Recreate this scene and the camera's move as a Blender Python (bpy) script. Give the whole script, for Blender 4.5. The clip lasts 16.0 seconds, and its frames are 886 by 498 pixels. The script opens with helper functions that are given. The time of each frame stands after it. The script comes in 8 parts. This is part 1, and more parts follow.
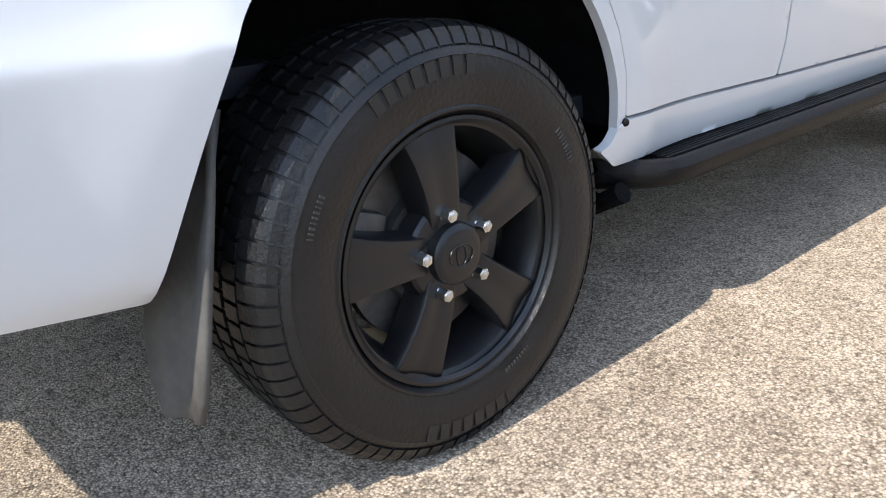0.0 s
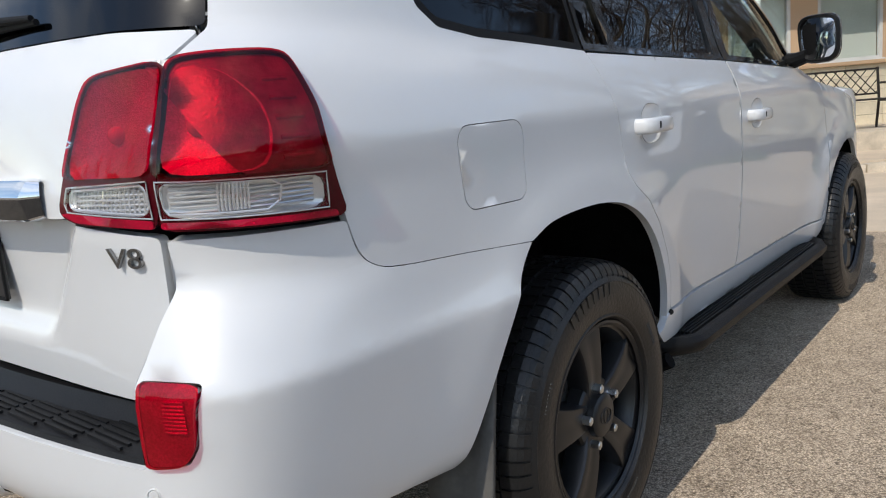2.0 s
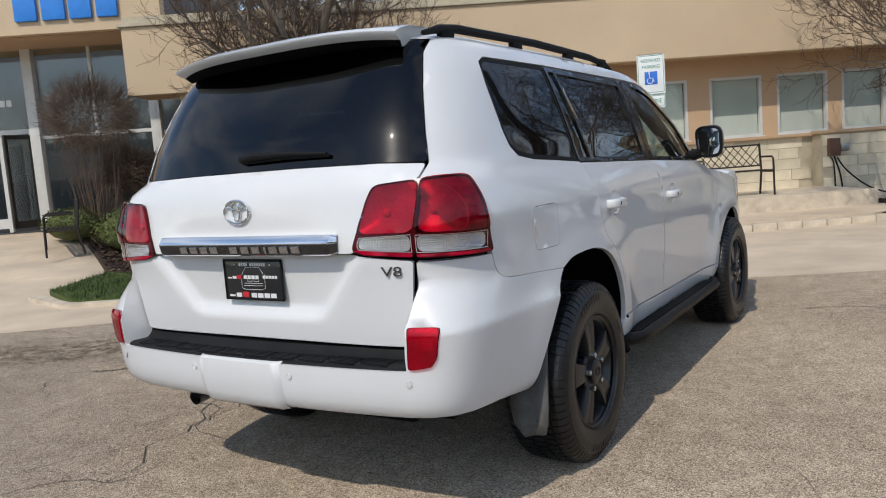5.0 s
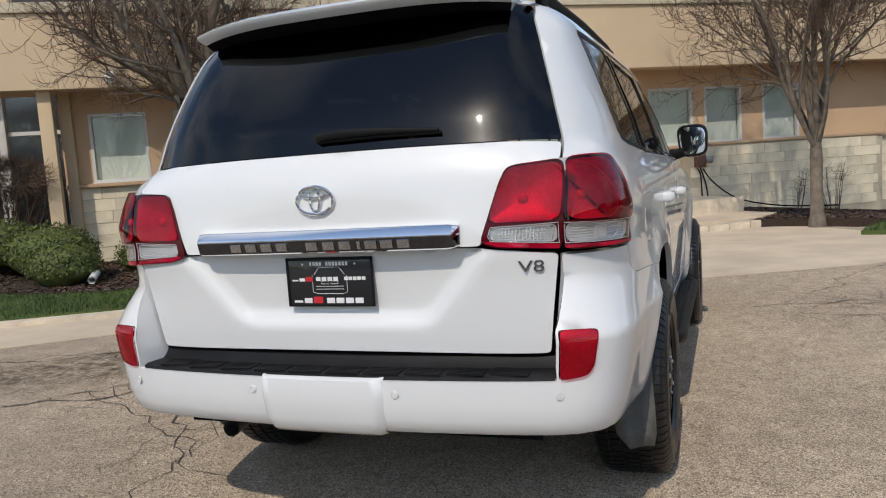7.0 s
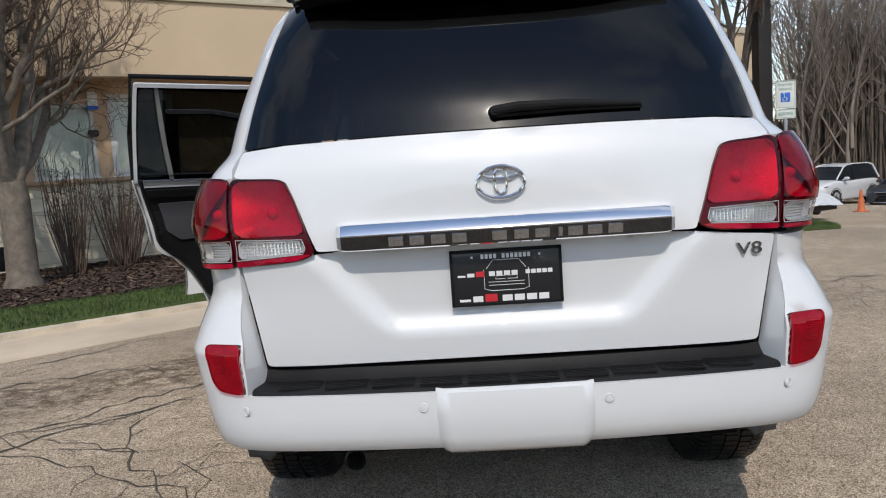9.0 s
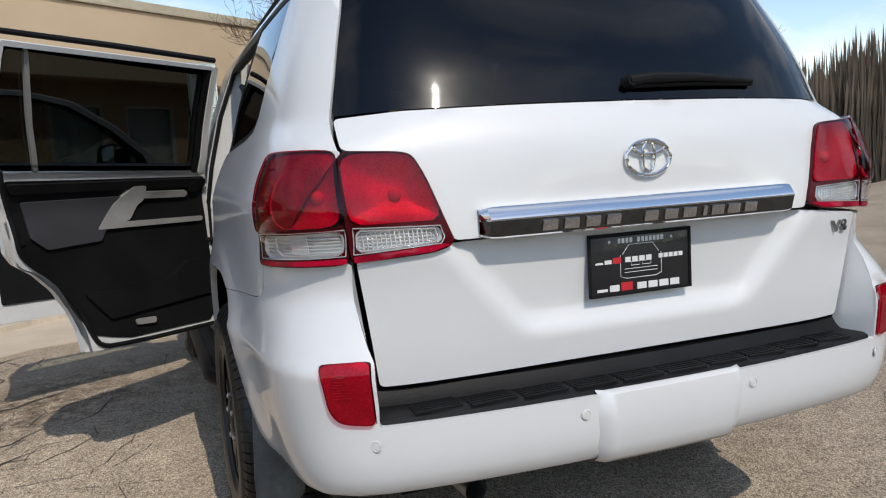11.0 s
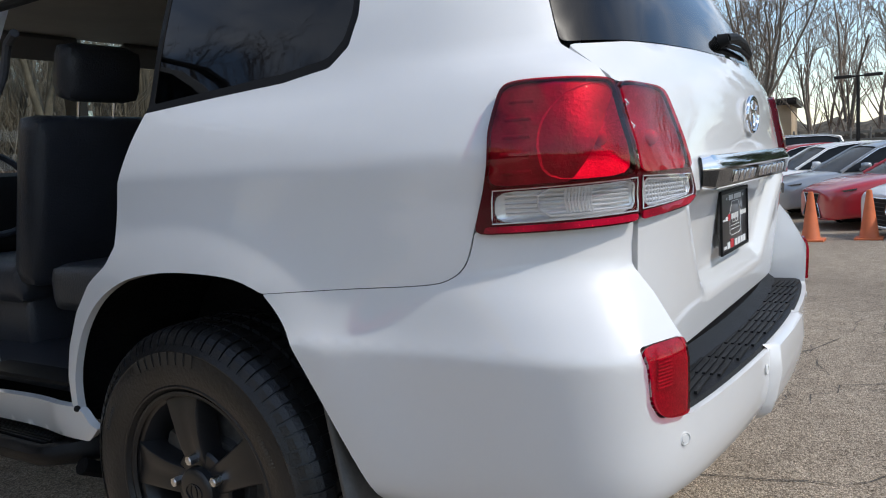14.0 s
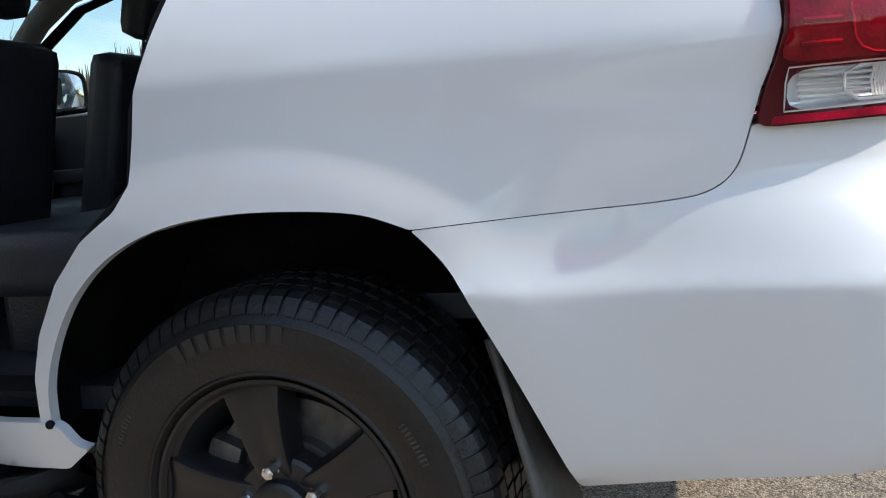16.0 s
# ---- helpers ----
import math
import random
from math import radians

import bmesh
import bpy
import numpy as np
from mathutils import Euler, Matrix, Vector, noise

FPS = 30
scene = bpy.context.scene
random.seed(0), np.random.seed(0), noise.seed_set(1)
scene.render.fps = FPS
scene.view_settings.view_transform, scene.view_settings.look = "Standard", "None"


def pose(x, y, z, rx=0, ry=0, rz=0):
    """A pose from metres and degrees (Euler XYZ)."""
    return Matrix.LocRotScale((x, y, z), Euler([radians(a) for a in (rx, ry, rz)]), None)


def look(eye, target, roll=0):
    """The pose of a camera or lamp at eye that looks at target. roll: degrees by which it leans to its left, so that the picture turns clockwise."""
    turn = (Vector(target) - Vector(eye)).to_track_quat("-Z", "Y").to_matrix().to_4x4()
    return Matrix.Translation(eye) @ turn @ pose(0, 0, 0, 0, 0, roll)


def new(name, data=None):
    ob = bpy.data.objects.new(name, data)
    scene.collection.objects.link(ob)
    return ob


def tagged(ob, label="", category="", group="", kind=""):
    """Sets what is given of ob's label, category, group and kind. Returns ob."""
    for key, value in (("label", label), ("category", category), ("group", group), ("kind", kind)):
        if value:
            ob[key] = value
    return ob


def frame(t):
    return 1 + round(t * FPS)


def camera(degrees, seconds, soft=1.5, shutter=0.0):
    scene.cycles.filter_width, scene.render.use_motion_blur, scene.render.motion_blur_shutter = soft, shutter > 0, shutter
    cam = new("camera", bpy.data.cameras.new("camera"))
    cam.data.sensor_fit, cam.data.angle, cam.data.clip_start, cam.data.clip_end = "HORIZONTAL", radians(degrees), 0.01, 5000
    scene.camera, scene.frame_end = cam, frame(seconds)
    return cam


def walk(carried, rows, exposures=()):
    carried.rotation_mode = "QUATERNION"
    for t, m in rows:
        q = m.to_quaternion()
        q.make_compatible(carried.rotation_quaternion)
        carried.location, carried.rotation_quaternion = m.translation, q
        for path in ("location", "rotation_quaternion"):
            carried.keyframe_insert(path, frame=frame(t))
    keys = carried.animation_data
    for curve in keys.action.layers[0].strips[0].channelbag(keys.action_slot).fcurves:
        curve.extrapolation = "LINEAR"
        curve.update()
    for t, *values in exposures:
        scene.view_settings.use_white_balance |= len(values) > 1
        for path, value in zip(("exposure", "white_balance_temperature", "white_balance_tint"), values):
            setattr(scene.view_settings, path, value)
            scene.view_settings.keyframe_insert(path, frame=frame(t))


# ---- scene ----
cam = camera(59.6, 16.0, 1.1)
PATH = [
    (0, (1.927, -0.823, 0.866), (0.47, 0.359, 0.173), -4.5),
    (0.5, (1.933, -1.041, 0.951), (0.505, 0.215, 0.329), -4.6),
    (1, (1.831, -1.218, 1.007), (0.455, 0.138, 0.489), -4.8),
    (1.5, (1.787, -1.418, 1.079), (0.48, 0.038, 0.664), -4.9),
    (2, (1.842, -1.671, 1.176), (0.599, -0.144, 0.825), -4.8),
    (2.5, (1.949, -1.921, 1.254), (0.755, -0.349, 0.935), -4.7),
    (3, (2.063, -2.206, 1.315), (0.892, -0.614, 1.008), -4.5),
    (3.5, (2.131, -2.567, 1.329), (0.971, -0.963, 1.037), -4.4),
    (4, (2.203, -2.822, 1.358), (1.056, -1.205, 1.093), -4.4),
    (4.5, (2.262, -3.029, 1.344), (1.143, -1.388, 1.109), -4.3),
    (4.7, (2.249, -3.075, 1.338), (1.147, -1.418, 1.110), -4.3),
    (6.8, (1.345, -3.185, 1.272), (0.589, -1.319, 1.074), -3.9),
    (7, (1.207, -3.199, 1.282), (0.51, -1.336, 1.074), -3.9),
    (7.5, (0.892, -3.262, 1.282), (0.328, -1.355, 1.073), -4.0),
    (8, (0.567, -3.207, 1.262), (0.156, -1.262, 1.048), -4.0),
    (8.5, (0.255, -3.138, 1.254), (0.013, -1.164, 1.038), -3.9),
    (9, (-0.093, -3.167, 1.265), (-0.166, -1.18, 1.048), -3.8),
    (9.5, (-0.392, -3.107, 1.235), (-0.277, -1.121, 1.026), -3.8),
    (9.7, (-0.505, -3.058, 1.240), (-0.317, -1.072, 1.029), -3.7),
    (11.8, (-1.530, -2.392, 1.191), (-0.501, -0.693, 0.966), -3.2),
    (12, (-1.615, -2.319, 1.183), (-0.515, -0.665, 0.956), -3.2),
    (12.5, (-1.824, -2.163, 1.172), (-0.561, -0.627, 0.955), -3.3),
    (13, (-1.921, -1.909, 1.149), (-0.503, -0.517, 0.93), -3.3),
    (13.5, (-1.976, -1.668, 1.141), (-0.42, -0.432, 0.92), -3.4),
    (14, (-2.097, -1.47, 1.137), (-0.426, -0.394, 0.913), -3.5),
    (14.5, (-2.183, -1.296, 1.119), (-0.422, -0.374, 0.896), -3.5),
    (15, (-2.157, -1.074, 1.084), (-0.329, -0.292, 0.868), -3.6),
    (15.5, (-2.107, -0.867, 1.048), (-0.236, -0.195, 0.828), -3.7),
    (16, (-2.072, -0.66, 1.028), (-0.175, -0.1, 0.733), -4.2),
]
EXPOSURES = [(0.0, 1.46, 6870, 10), (0.5, 1.21, 6940, 10), (1.0, 0.87, 6940, 9), (1.5, 0.58, 6980, 9), (2.0, 0.44, 7000, 9), (3.0, 0.34, 6870, 9), (7.0, 0.26, 7140, 10), (9.5, 0.25, 6930, 10), (12.0, 0.27, 6990, 9), (14.0, 0.46, 6770, 9), (15.0, 0.6, 6760, 9), (16.0, 0.88, 6760, 8)]
walk(cam, [(t, look(eye, target, roll)) for t, eye, target, roll in PATH], EXPOSURES)

# ---------------------------------------------------------------- light
SUN_EL, SUN_AZ = 46.0, 3.0            # elevation; degrees east of the car's tail
world = bpy.data.worlds.new("sky")
scene.world = world
world.use_nodes = True
wn = world.node_tree
wn.nodes.clear()
sky = wn.nodes.new("ShaderNodeTexSky")
sky.sky_type = "NISHITA"
sky.sun_disc = False
sky.sun_elevation = radians(SUN_EL)
sky.sun_rotation = radians(180.0 - SUN_AZ)
sky.air_density, sky.dust_density, sky.ozone_density = 1.0, 0.25, 2.0
bgn = wn.nodes.new("ShaderNodeBackground")
bgn.inputs["Strength"].default_value = 0.15
wout = wn.nodes.new("ShaderNodeOutputWorld")
# thin drifting cloud over the blue
wtc, wsep, wdiv, wmap, wnoise, wramp, wmix = (wn.nodes.new("ShaderNode" + k) for k in ("TexCoord", "SeparateXYZ", "Math", "VectorMath", "TexNoise", "ValToRGB", "Mix"))
wn.links.new(wtc.outputs["Generated"], wsep.inputs[0])
wadd = wn.nodes.new("ShaderNodeMath")
wadd.operation, wadd.inputs[1].default_value = "ADD", 0.22
wn.links.new(wsep.outputs[2], wadd.inputs[0])
wdiv.operation, wdiv.inputs[0].default_value = "DIVIDE", 1.0
wn.links.new(wadd.outputs[0], wdiv.inputs[1])
wmap.operation = "SCALE"
wn.links.new(wtc.outputs["Generated"], wmap.inputs[0])
wn.links.new(wdiv.outputs[0], wmap.inputs["Scale"])
wnoise.inputs["Scale"].default_value, wnoise.inputs["Detail"].default_value, wnoise.inputs["Roughness"].default_value, wnoise.inputs["Distortion"].default_value = 1.5, 7.0, 0.55, 0.4
wn.links.new(wmap.outputs[0], wnoise.inputs["Vector"])
wramp.color_ramp.elements[0].position, wramp.color_ramp.elements[1].position = 0.46, 0.84
wn.links.new(wnoise.outputs[0], wramp.inputs[0])
wmix.data_type = "RGBA"
wmix.inputs[7].default_value = (7.0, 7.1, 7.4, 1)
wn.links.new(wramp.outputs[0], wmix.inputs[0])
wn.links.new(sky.outputs[0], wmix.inputs[6])
wn.links.new(wmix.outputs[2], bgn.inputs[0])
wn.links.new(bgn.outputs[0], wout.inputs[0])
sun_data = bpy.data.lights.new("sun", "SUN")
sun_data.energy, sun_data.angle, sun_data.color = 2.0, radians(0.53), (1.0, 0.955, 0.895)
sun = new("sun", sun_data)
sun_dir = Vector((math.sin(radians(SUN_AZ)) * math.cos(radians(SUN_EL)), -math.cos(radians(SUN_AZ)) * math.cos(radians(SUN_EL)), math.sin(radians(SUN_EL))))
sun.matrix_world = look(sun_dir * 40, (0, 0, 0))

# ---------------------------------------------------------------- materials


def ramp(nt, fac, stops):
    r = nt.nodes.new("ShaderNodeValToRGB")
    els = r.color_ramp.elements
    while len(els) < len(stops):
        els.new(0.5)
    for e, (p, c) in zip(els, stops):
        e.position, e.color = p, (*c, 1) if len(c) == 3 else c
    nt.links.new(fac, r.inputs[0])
    return r.outputs[0]


def noise_of(nt, coord, scale, detail=4.0, rough=0.55):
    t = nt.nodes.new("ShaderNodeTexNoise")
    t.inputs["Scale"].default_value, t.inputs["Detail"].default_value, t.inputs["Roughness"].default_value = scale, detail, rough
    nt.links.new(coord, t.inputs["Vector"])
    return t.outputs[0]


def mixc(nt, fac, a, b, how="MIX"):
    m = nt.nodes.new("ShaderNodeMix")
    m.data_type, m.blend_type = "RGBA", how
    for k, v in ((0, fac), (6, a), (7, b)):
        if hasattr(v, "is_linked"):
            nt.links.new(v, m.inputs[k])
        else:
            m.inputs[k].default_value = v if k == 0 else (*v, 1)
    return m.outputs[2]


def base(name):
    m = bpy.data.materials.new(name)
    m.use_nodes = True
    nt = m.node_tree
    b = nt.nodes["Principled BSDF"]
    tc = nt.nodes.new("ShaderNodeTexCoord")
    return m, nt, b, tc.outputs["Object"]


def bumped(nt, b, height, strength, dist, normal_in="Normal"):
    k = nt.nodes.new("ShaderNodeBump")
    k.inputs["Strength"].default_value, k.inputs["Distance"].default_value = strength, dist
    nt.links.new(height, k.inputs["Height"])
    nt.links.new(k.outputs[0], b.inputs[normal_in])
    return k


def material(name, colour, rough=0.6, metal=0.0, vary=0.12, scale=6.0, fine=60.0, bump=0.0, coat=0.0, spec=0.5, per_object=0.0, coat_rough=0.03):
    """A plain surface with variation at two scales."""
    m, nt, b, co = base(name)
    big, small = noise_of(nt, co, scale), noise_of(nt, co, fine, 3)
    lo, hi = [max(0, c * (1 - vary)) for c in colour], [min(1, c * (1 + vary)) for c in colour]
    c1 = ramp(nt, big, [(0.3, lo), (0.7, hi)])
    c2 = ramp(nt, small, [(0.3, (1 - vary * 0.6,) * 3), (0.7, (1.0,) * 3)])
    col = mixc(nt, 1.0, c1, c2, "MULTIPLY")
    if per_object:
        oi = nt.nodes.new("ShaderNodeObjectInfo")
        col = mixc(nt, 1.0, col, ramp(nt, oi.outputs["Random"], [(0, (1 - per_object,) * 3), (1, (1 + per_object * 0.3,) * 3)]), "MULTIPLY")
    nt.links.new(col, b.inputs["Base Color"])
    rr = nt.nodes.new("ShaderNodeMapRange")
    rr.inputs[3].default_value, rr.inputs[4].default_value = max(0.02, rough * 0.85), min(1, rough * 1.15)
    nt.links.new(big, rr.inputs[0])
    nt.links.new(rr.outputs[0], b.inputs["Roughness"])
    b.inputs["Metallic"].default_value, b.inputs["Specular IOR Level"].default_value = metal, spec
    b.inputs["Coat Weight"].default_value, b.inputs["Coat Roughness"].default_value = coat, coat_rough
    if bump:
        bumped(nt, b, small, bump, 0.01)
    return m


def glass_material(name, tint, rough=0.0, ior=1.5, gain=1.0, dust=0.0):
    """Thin glass: tinted see-through with a clear reflection, and a veil of dust where asked."""
    m = bpy.data.materials.new(name)
    m.use_nodes = True
    nt = m.node_tree
    nt.nodes.clear()
    out = nt.nodes.new("ShaderNodeOutputMaterial")
    tr, gl, mx, lw, pw, fr = (nt.nodes.new("ShaderNode" + k) for k in ("BsdfTransparent", "BsdfGlossy", "MixShader", "LayerWeight", "Math", "Math"))
    tr.inputs[0].default_value = (*tint, 1)
    gl.inputs["Roughness"].default_value = rough
    gl.inputs[0].default_value = (0.95, 0.97, 1.0, 1)
    r0 = ((ior - 1) / (ior + 1)) ** 2 * gain
    lw.inputs[0].default_value = 0.5
    pw.operation, pw.inputs[1].default_value = "POWER", 4.5
    fr.operation, fr.inputs[1].default_value, fr.inputs[2].default_value = "MULTIPLY_ADD", 1 - r0, r0
    nt.links.new(lw.outputs["Facing"], pw.inputs[0])
    nt.links.new(pw.outputs[0], fr.inputs[0])
    nt.links.new(fr.outputs[0], mx.inputs[0])
    nt.links.new(tr.outputs[0], mx.inputs[1])
    nt.links.new(gl.outputs[0], mx.inputs[2])
    last = mx
    if dust:
        film, veil = nt.nodes.new("ShaderNodeBsdfGlossy"), nt.nodes.new("ShaderNodeMixShader")
        film.inputs["Roughness"].default_value = 0.24
        tc = nt.nodes.new("ShaderNodeTexCoord")
        amount = ramp(nt, noise_of(nt, tc.outputs["Object"], 5.0, 6, 0.6), [(0.3, (dust * 0.6,) * 3), (0.7, (dust * 1.4,) * 3)])
        nt.links.new(amount, veil.inputs[0])
        nt.links.new(mx.outputs[0], veil.inputs[1])
        nt.links.new(film.outputs[0], veil.inputs[2])
        last = veil
    nt.links.new(last.outputs[0], out.inputs[0])
    return m


def asphalt_material():
    m, nt, b, co = base("worn_asphalt")
    v = nt.nodes.new("ShaderNodeTexVoronoi")
    v.inputs["Scale"].default_value = 185.0
    nt.links.new(co, v.inputs["Vector"])
    stones = ramp(nt, v.outputs["Color"], [(0.0, (0.20, 0.17, 0.135)), (0.3, (0.45, 0.385, 0.31)), (0.6, (0.63, 0.545, 0.44)), (1.0, (0.86, 0.76, 0.63))])
    gaps = ramp(nt, v.outputs["Distance"], [(0.3, (1, 1, 1)), (0.8, (0.42, 0.40, 0.38))])
    big = ramp(nt, noise_of(nt, co, 0.45, 6), [(0.35, (0.78, 0.76, 0.75)), (0.65, (1.04, 1.02, 1.0))])
    mid = ramp(nt, noise_of(nt, co, 7.0, 5), [(0.35, (0.86, 0.85, 0.84)), (0.65, (1.05, 1.05, 1.05))])
    v2 = nt.nodes.new("ShaderNodeTexVoronoi")
    v2.inputs["Scale"].default_value = 105.0
    nt.links.new(co, v2.inputs["Vector"])
    coarse = ramp(nt, v2.outputs["Color"], [(0.12, (0.62, 0.60, 0.58)), (0.35, (0.97, 0.96, 0.94)), (0.75, (1.05, 1.03, 1.0)), (0.95, (1.24, 1.20, 1.15))])
    stones = mixc(nt, 1.0, stones, coarse, "MULTIPLY")
    col = mixc(nt, 1.0, mixc(nt, 1.0, mixc(nt, 1.0, stones, gaps, "MULTIPLY"), big, "MULTIPLY"), mid, "MULTIPLY")
    # a dirty, worn band beside the pavement
    across = nt.nodes.new("ShaderNodeVectorMath")
    across.operation = "DOT_PRODUCT"
    across.inputs[1].default_value = (-0.5736 / 6, 0.8192 / 6, 0)
    nt.links.new(co, across.inputs[0])
    along = nt.nodes.new("ShaderNodeVectorMath")
    along.operation = "DOT_PRODUCT"
    along.inputs[1].default_value = (0.8192 / 12, 0.5736 / 12, 0)
    nt.links.new(co, along.inputs[0])
    wob = nt.nodes.new("ShaderNodeMath")
    wob.operation, wob.inputs[1].default_value = "MULTIPLY_ADD", 0.16
    nt.links.new(noise_of(nt, co, 1.6, 6), wob.inputs[0])
    nt.links.new(across.outputs["Value"], wob.inputs[2])
    band = ramp(nt, wob.outputs[0], [(0.44, (0, 0, 0)), (0.50, (1, 1, 1)), (0.58, (1, 1, 1)), (0.655, (0, 0, 0))])
    shift = nt.nodes.new("ShaderNodeMath")
    shift.operation, shift.inputs[1].default_value = "ADD", 0.5
    nt.links.new(along.outputs["Value"], shift.inputs[0])
    reach = ramp(nt, shift.outputs[0], [(0.05, (0, 0, 0)), (0.18, (1, 1, 1)), (0.50, (1, 1, 1)), (0.58, (0, 0, 0))])
    blot = ramp(nt, noise_of(nt, co, 9.0, 7, 0.75), [(0.40, (0, 0, 0)), (0.58, (1, 1, 1))])
    dirt = mixc(nt, 1.0, mixc(nt, 1.0, band, reach, "MULTIPLY"), blot, "MULTIPLY")
    col = mixc(nt, dirt, col, mixc(nt, 1.0, col, (0.36, 0.33, 0.31), "MULTIPLY"))
    nt.links.new(col, b.inputs["Base Color"])
    b.inputs["Roughness"].default_value = 0.9
    b.inputs["Diffuse Roughness"].default_value = 1.0
    b.inputs["Specular IOR Level"].default_value = 0.25
    bumped(nt, b, v.outputs["Distance"], 0.75, -0.006)
    return m


def soil_material(name, dark, light, scale, bump=0.6):
    m, nt, b, co = base(name)
    f = noise_of(nt, co, scale, 6, 0.7)
    big = ramp(nt, noise_of(nt, co, 0.8, 4), [(0.35, (0.75,) * 3), (0.65, (1.1,) * 3)])
    nt.links.new(mixc(nt, 1.0, ramp(nt, f, [(0.35, dark), (0.65, light)]), big, "MULTIPLY"), b.inputs["Base Color"])
    b.inputs["Roughness"].default_value = 0.95
    bumped(nt, b, f, bump, 0.03)
    return m


PAINT = material("white_car_paint", (0.73, 0.735, 0.74), 0.42, vary=0.012, scale=2.5, fine=25, coat=1.0, coat_rough=0.025)
JAMB = material("white_door_jamb_paint", (0.70, 0.70, 0.69), 0.4, vary=0.05, coat=0.4)
BLACK = material("black_trim_plastic", (0.009, 0.009, 0.0095), 0.62, vary=0.25, fine=220, bump=0.12, spec=0.18)
LINER = material("wheel_well_liner", (0.0075, 0.0075, 0.008), 0.9, vary=0.5, scale=14, bump=0.4, spec=0.12)
FLAP = material("grey_black_mud_flap_rubber", (0.10, 0.094, 0.085), 0.55, vary=0.35, scale=9, bump=0.15)
RUBBER = material("tyre_rubber", (0.013, 0.013, 0.0135), 0.36, vary=0.3, scale=9, fine=120, bump=0.2, spec=0.44)
RUBBER_MARK = material("raised_tyre_marking", (0.022, 0.021, 0.020), 0.5, vary=0.2)
SCUFF = material("pale_scuffed_rubber", (0.055, 0.055, 0.053), 0.7)
RIM = material("satin_black_wheel_paint", (0.0115, 0.0115, 0.0125), 0.36, vary=0.15, coat=0.14, coat_rough=0.25)
CHROME = material("chrome", (0.86, 0.87, 0.88), 0.06, 1.0, vary=0.03)
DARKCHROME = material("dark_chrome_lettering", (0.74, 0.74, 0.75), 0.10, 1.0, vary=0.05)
BADGECHROME = material("grey_chrome_badge", (0.30, 0.295, 0.29), 0.22, 1.0, vary=0.05)
# the dark reflection of ground and trees is put into this chrome's colour
DARKREFLECT = material("chrome_dark_reflection_in_colour", (0.16, 0.165, 0.172), 0.05, 1.0, vary=0.06)
STEEL = material("brushed_steel", (0.45, 0.45, 0.44), 0.4, 1.0)
BRAKE = material("dull_brake_iron", (0.16, 0.155, 0.15), 0.5, 0.8, vary=0.3, scale=20)
NUT = material("bright_lug_nut_steel", (0.78, 0.78, 0.77), 0.28, 1.0)
TINT = glass_material("dark_tinted_glass", (0.012, 0.013, 0.016), 0.028, gain=0.88, dust=0.0045)
CLEARGLASS = glass_material("lightly_tinted_glass", (0.60, 0.67, 0.63))
CLEARLENS = glass_material("clear_lamp_lens", (0.97, 0.97, 0.97))
BLACKGLASS = material("black_window_surround", (0.008, 0.008, 0.009), 0.12, vary=0.1, coat=0.6)
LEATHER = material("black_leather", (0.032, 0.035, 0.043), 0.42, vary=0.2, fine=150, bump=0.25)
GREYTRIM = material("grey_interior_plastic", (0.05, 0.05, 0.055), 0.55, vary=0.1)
BEIGE = material("beige_headliner_cloth", (0.36, 0.34, 0.30), 0.9, vary=0.08)
VISOR = material("grey_cabin_cloth", (0.15, 0.145, 0.135), 0.85, vary=0.1, fine=120)
SILVERTRIM = material("satin_silver_trim", (0.56, 0.55, 0.53), 0.38, 0.5)


def lens_material(name, colour):
    m, nt, b, co = base(name)
    v = nt.nodes.new("ShaderNodeTexVoronoi")
    v.inputs["Scale"].default_value = 420.0
    nt.links.new(co, v.inputs["Vector"])
    big = noise_of(nt, co, 9.0, 2)
    # the rare brightest cells are sparkle glints painted into the lens colour
    facets = ramp(nt, v.outputs["Color"], [(0.2, [c * 0.85 for c in colour]), (0.86, colour), (0.93, [min(1, c * 1.8) for c in colour]), (0.96, (0.85, 0.09, 0.07))])
    nt.links.new(mixc(nt, 1.0, facets, ramp(nt, big, [(0.38, (0.55,) * 3), (0.62, (1.2,) * 3)]), "MULTIPLY"), b.inputs["Base Color"])
    b.inputs["Roughness"].default_value = 0.4
    b.inputs["Specular IOR Level"].default_value = 0.05
    b.inputs["Coat Weight"].default_value, b.inputs["Coat Roughness"].default_value = 0.5, 0.01
    k = nt.nodes.new("ShaderNodeBump")
    k.inputs["Strength"].default_value, k.inputs["Distance"].default_value = 0.05, 0.002
    nt.links.new(v.outputs["Distance"], k.inputs["Height"])
    nt.links.new(k.outputs[0], b.inputs["Normal"])
    return m


def facet_material():
    """Silvered lamp reflector with fine facets that glint one by one."""
    m, nt, b, co = base("faceted_silver_reflector")
    v = nt.nodes.new("ShaderNodeTexVoronoi")
    v.inputs["Scale"].default_value = 330.0
    nt.links.new(co, v.inputs["Vector"])
    big = ramp(nt, noise_of(nt, co, 11.0, 3), [(0.35, (0.70,) * 3), (0.65, (0.95,) * 3)])
    nt.links.new(mixc(nt, 1.0, big, ramp(nt, v.outputs["Color"], [(0.2, (0.7,) * 3), (0.9, (1.0,) * 3)]), "MULTIPLY"), b.inputs["Base Color"])
    b.inputs["Metallic"].default_value, b.inputs["Roughness"].default_value = 0.30, 0.30
    bumped(nt, b, v.outputs["Distance"], 0.24, 0.003)
    return m


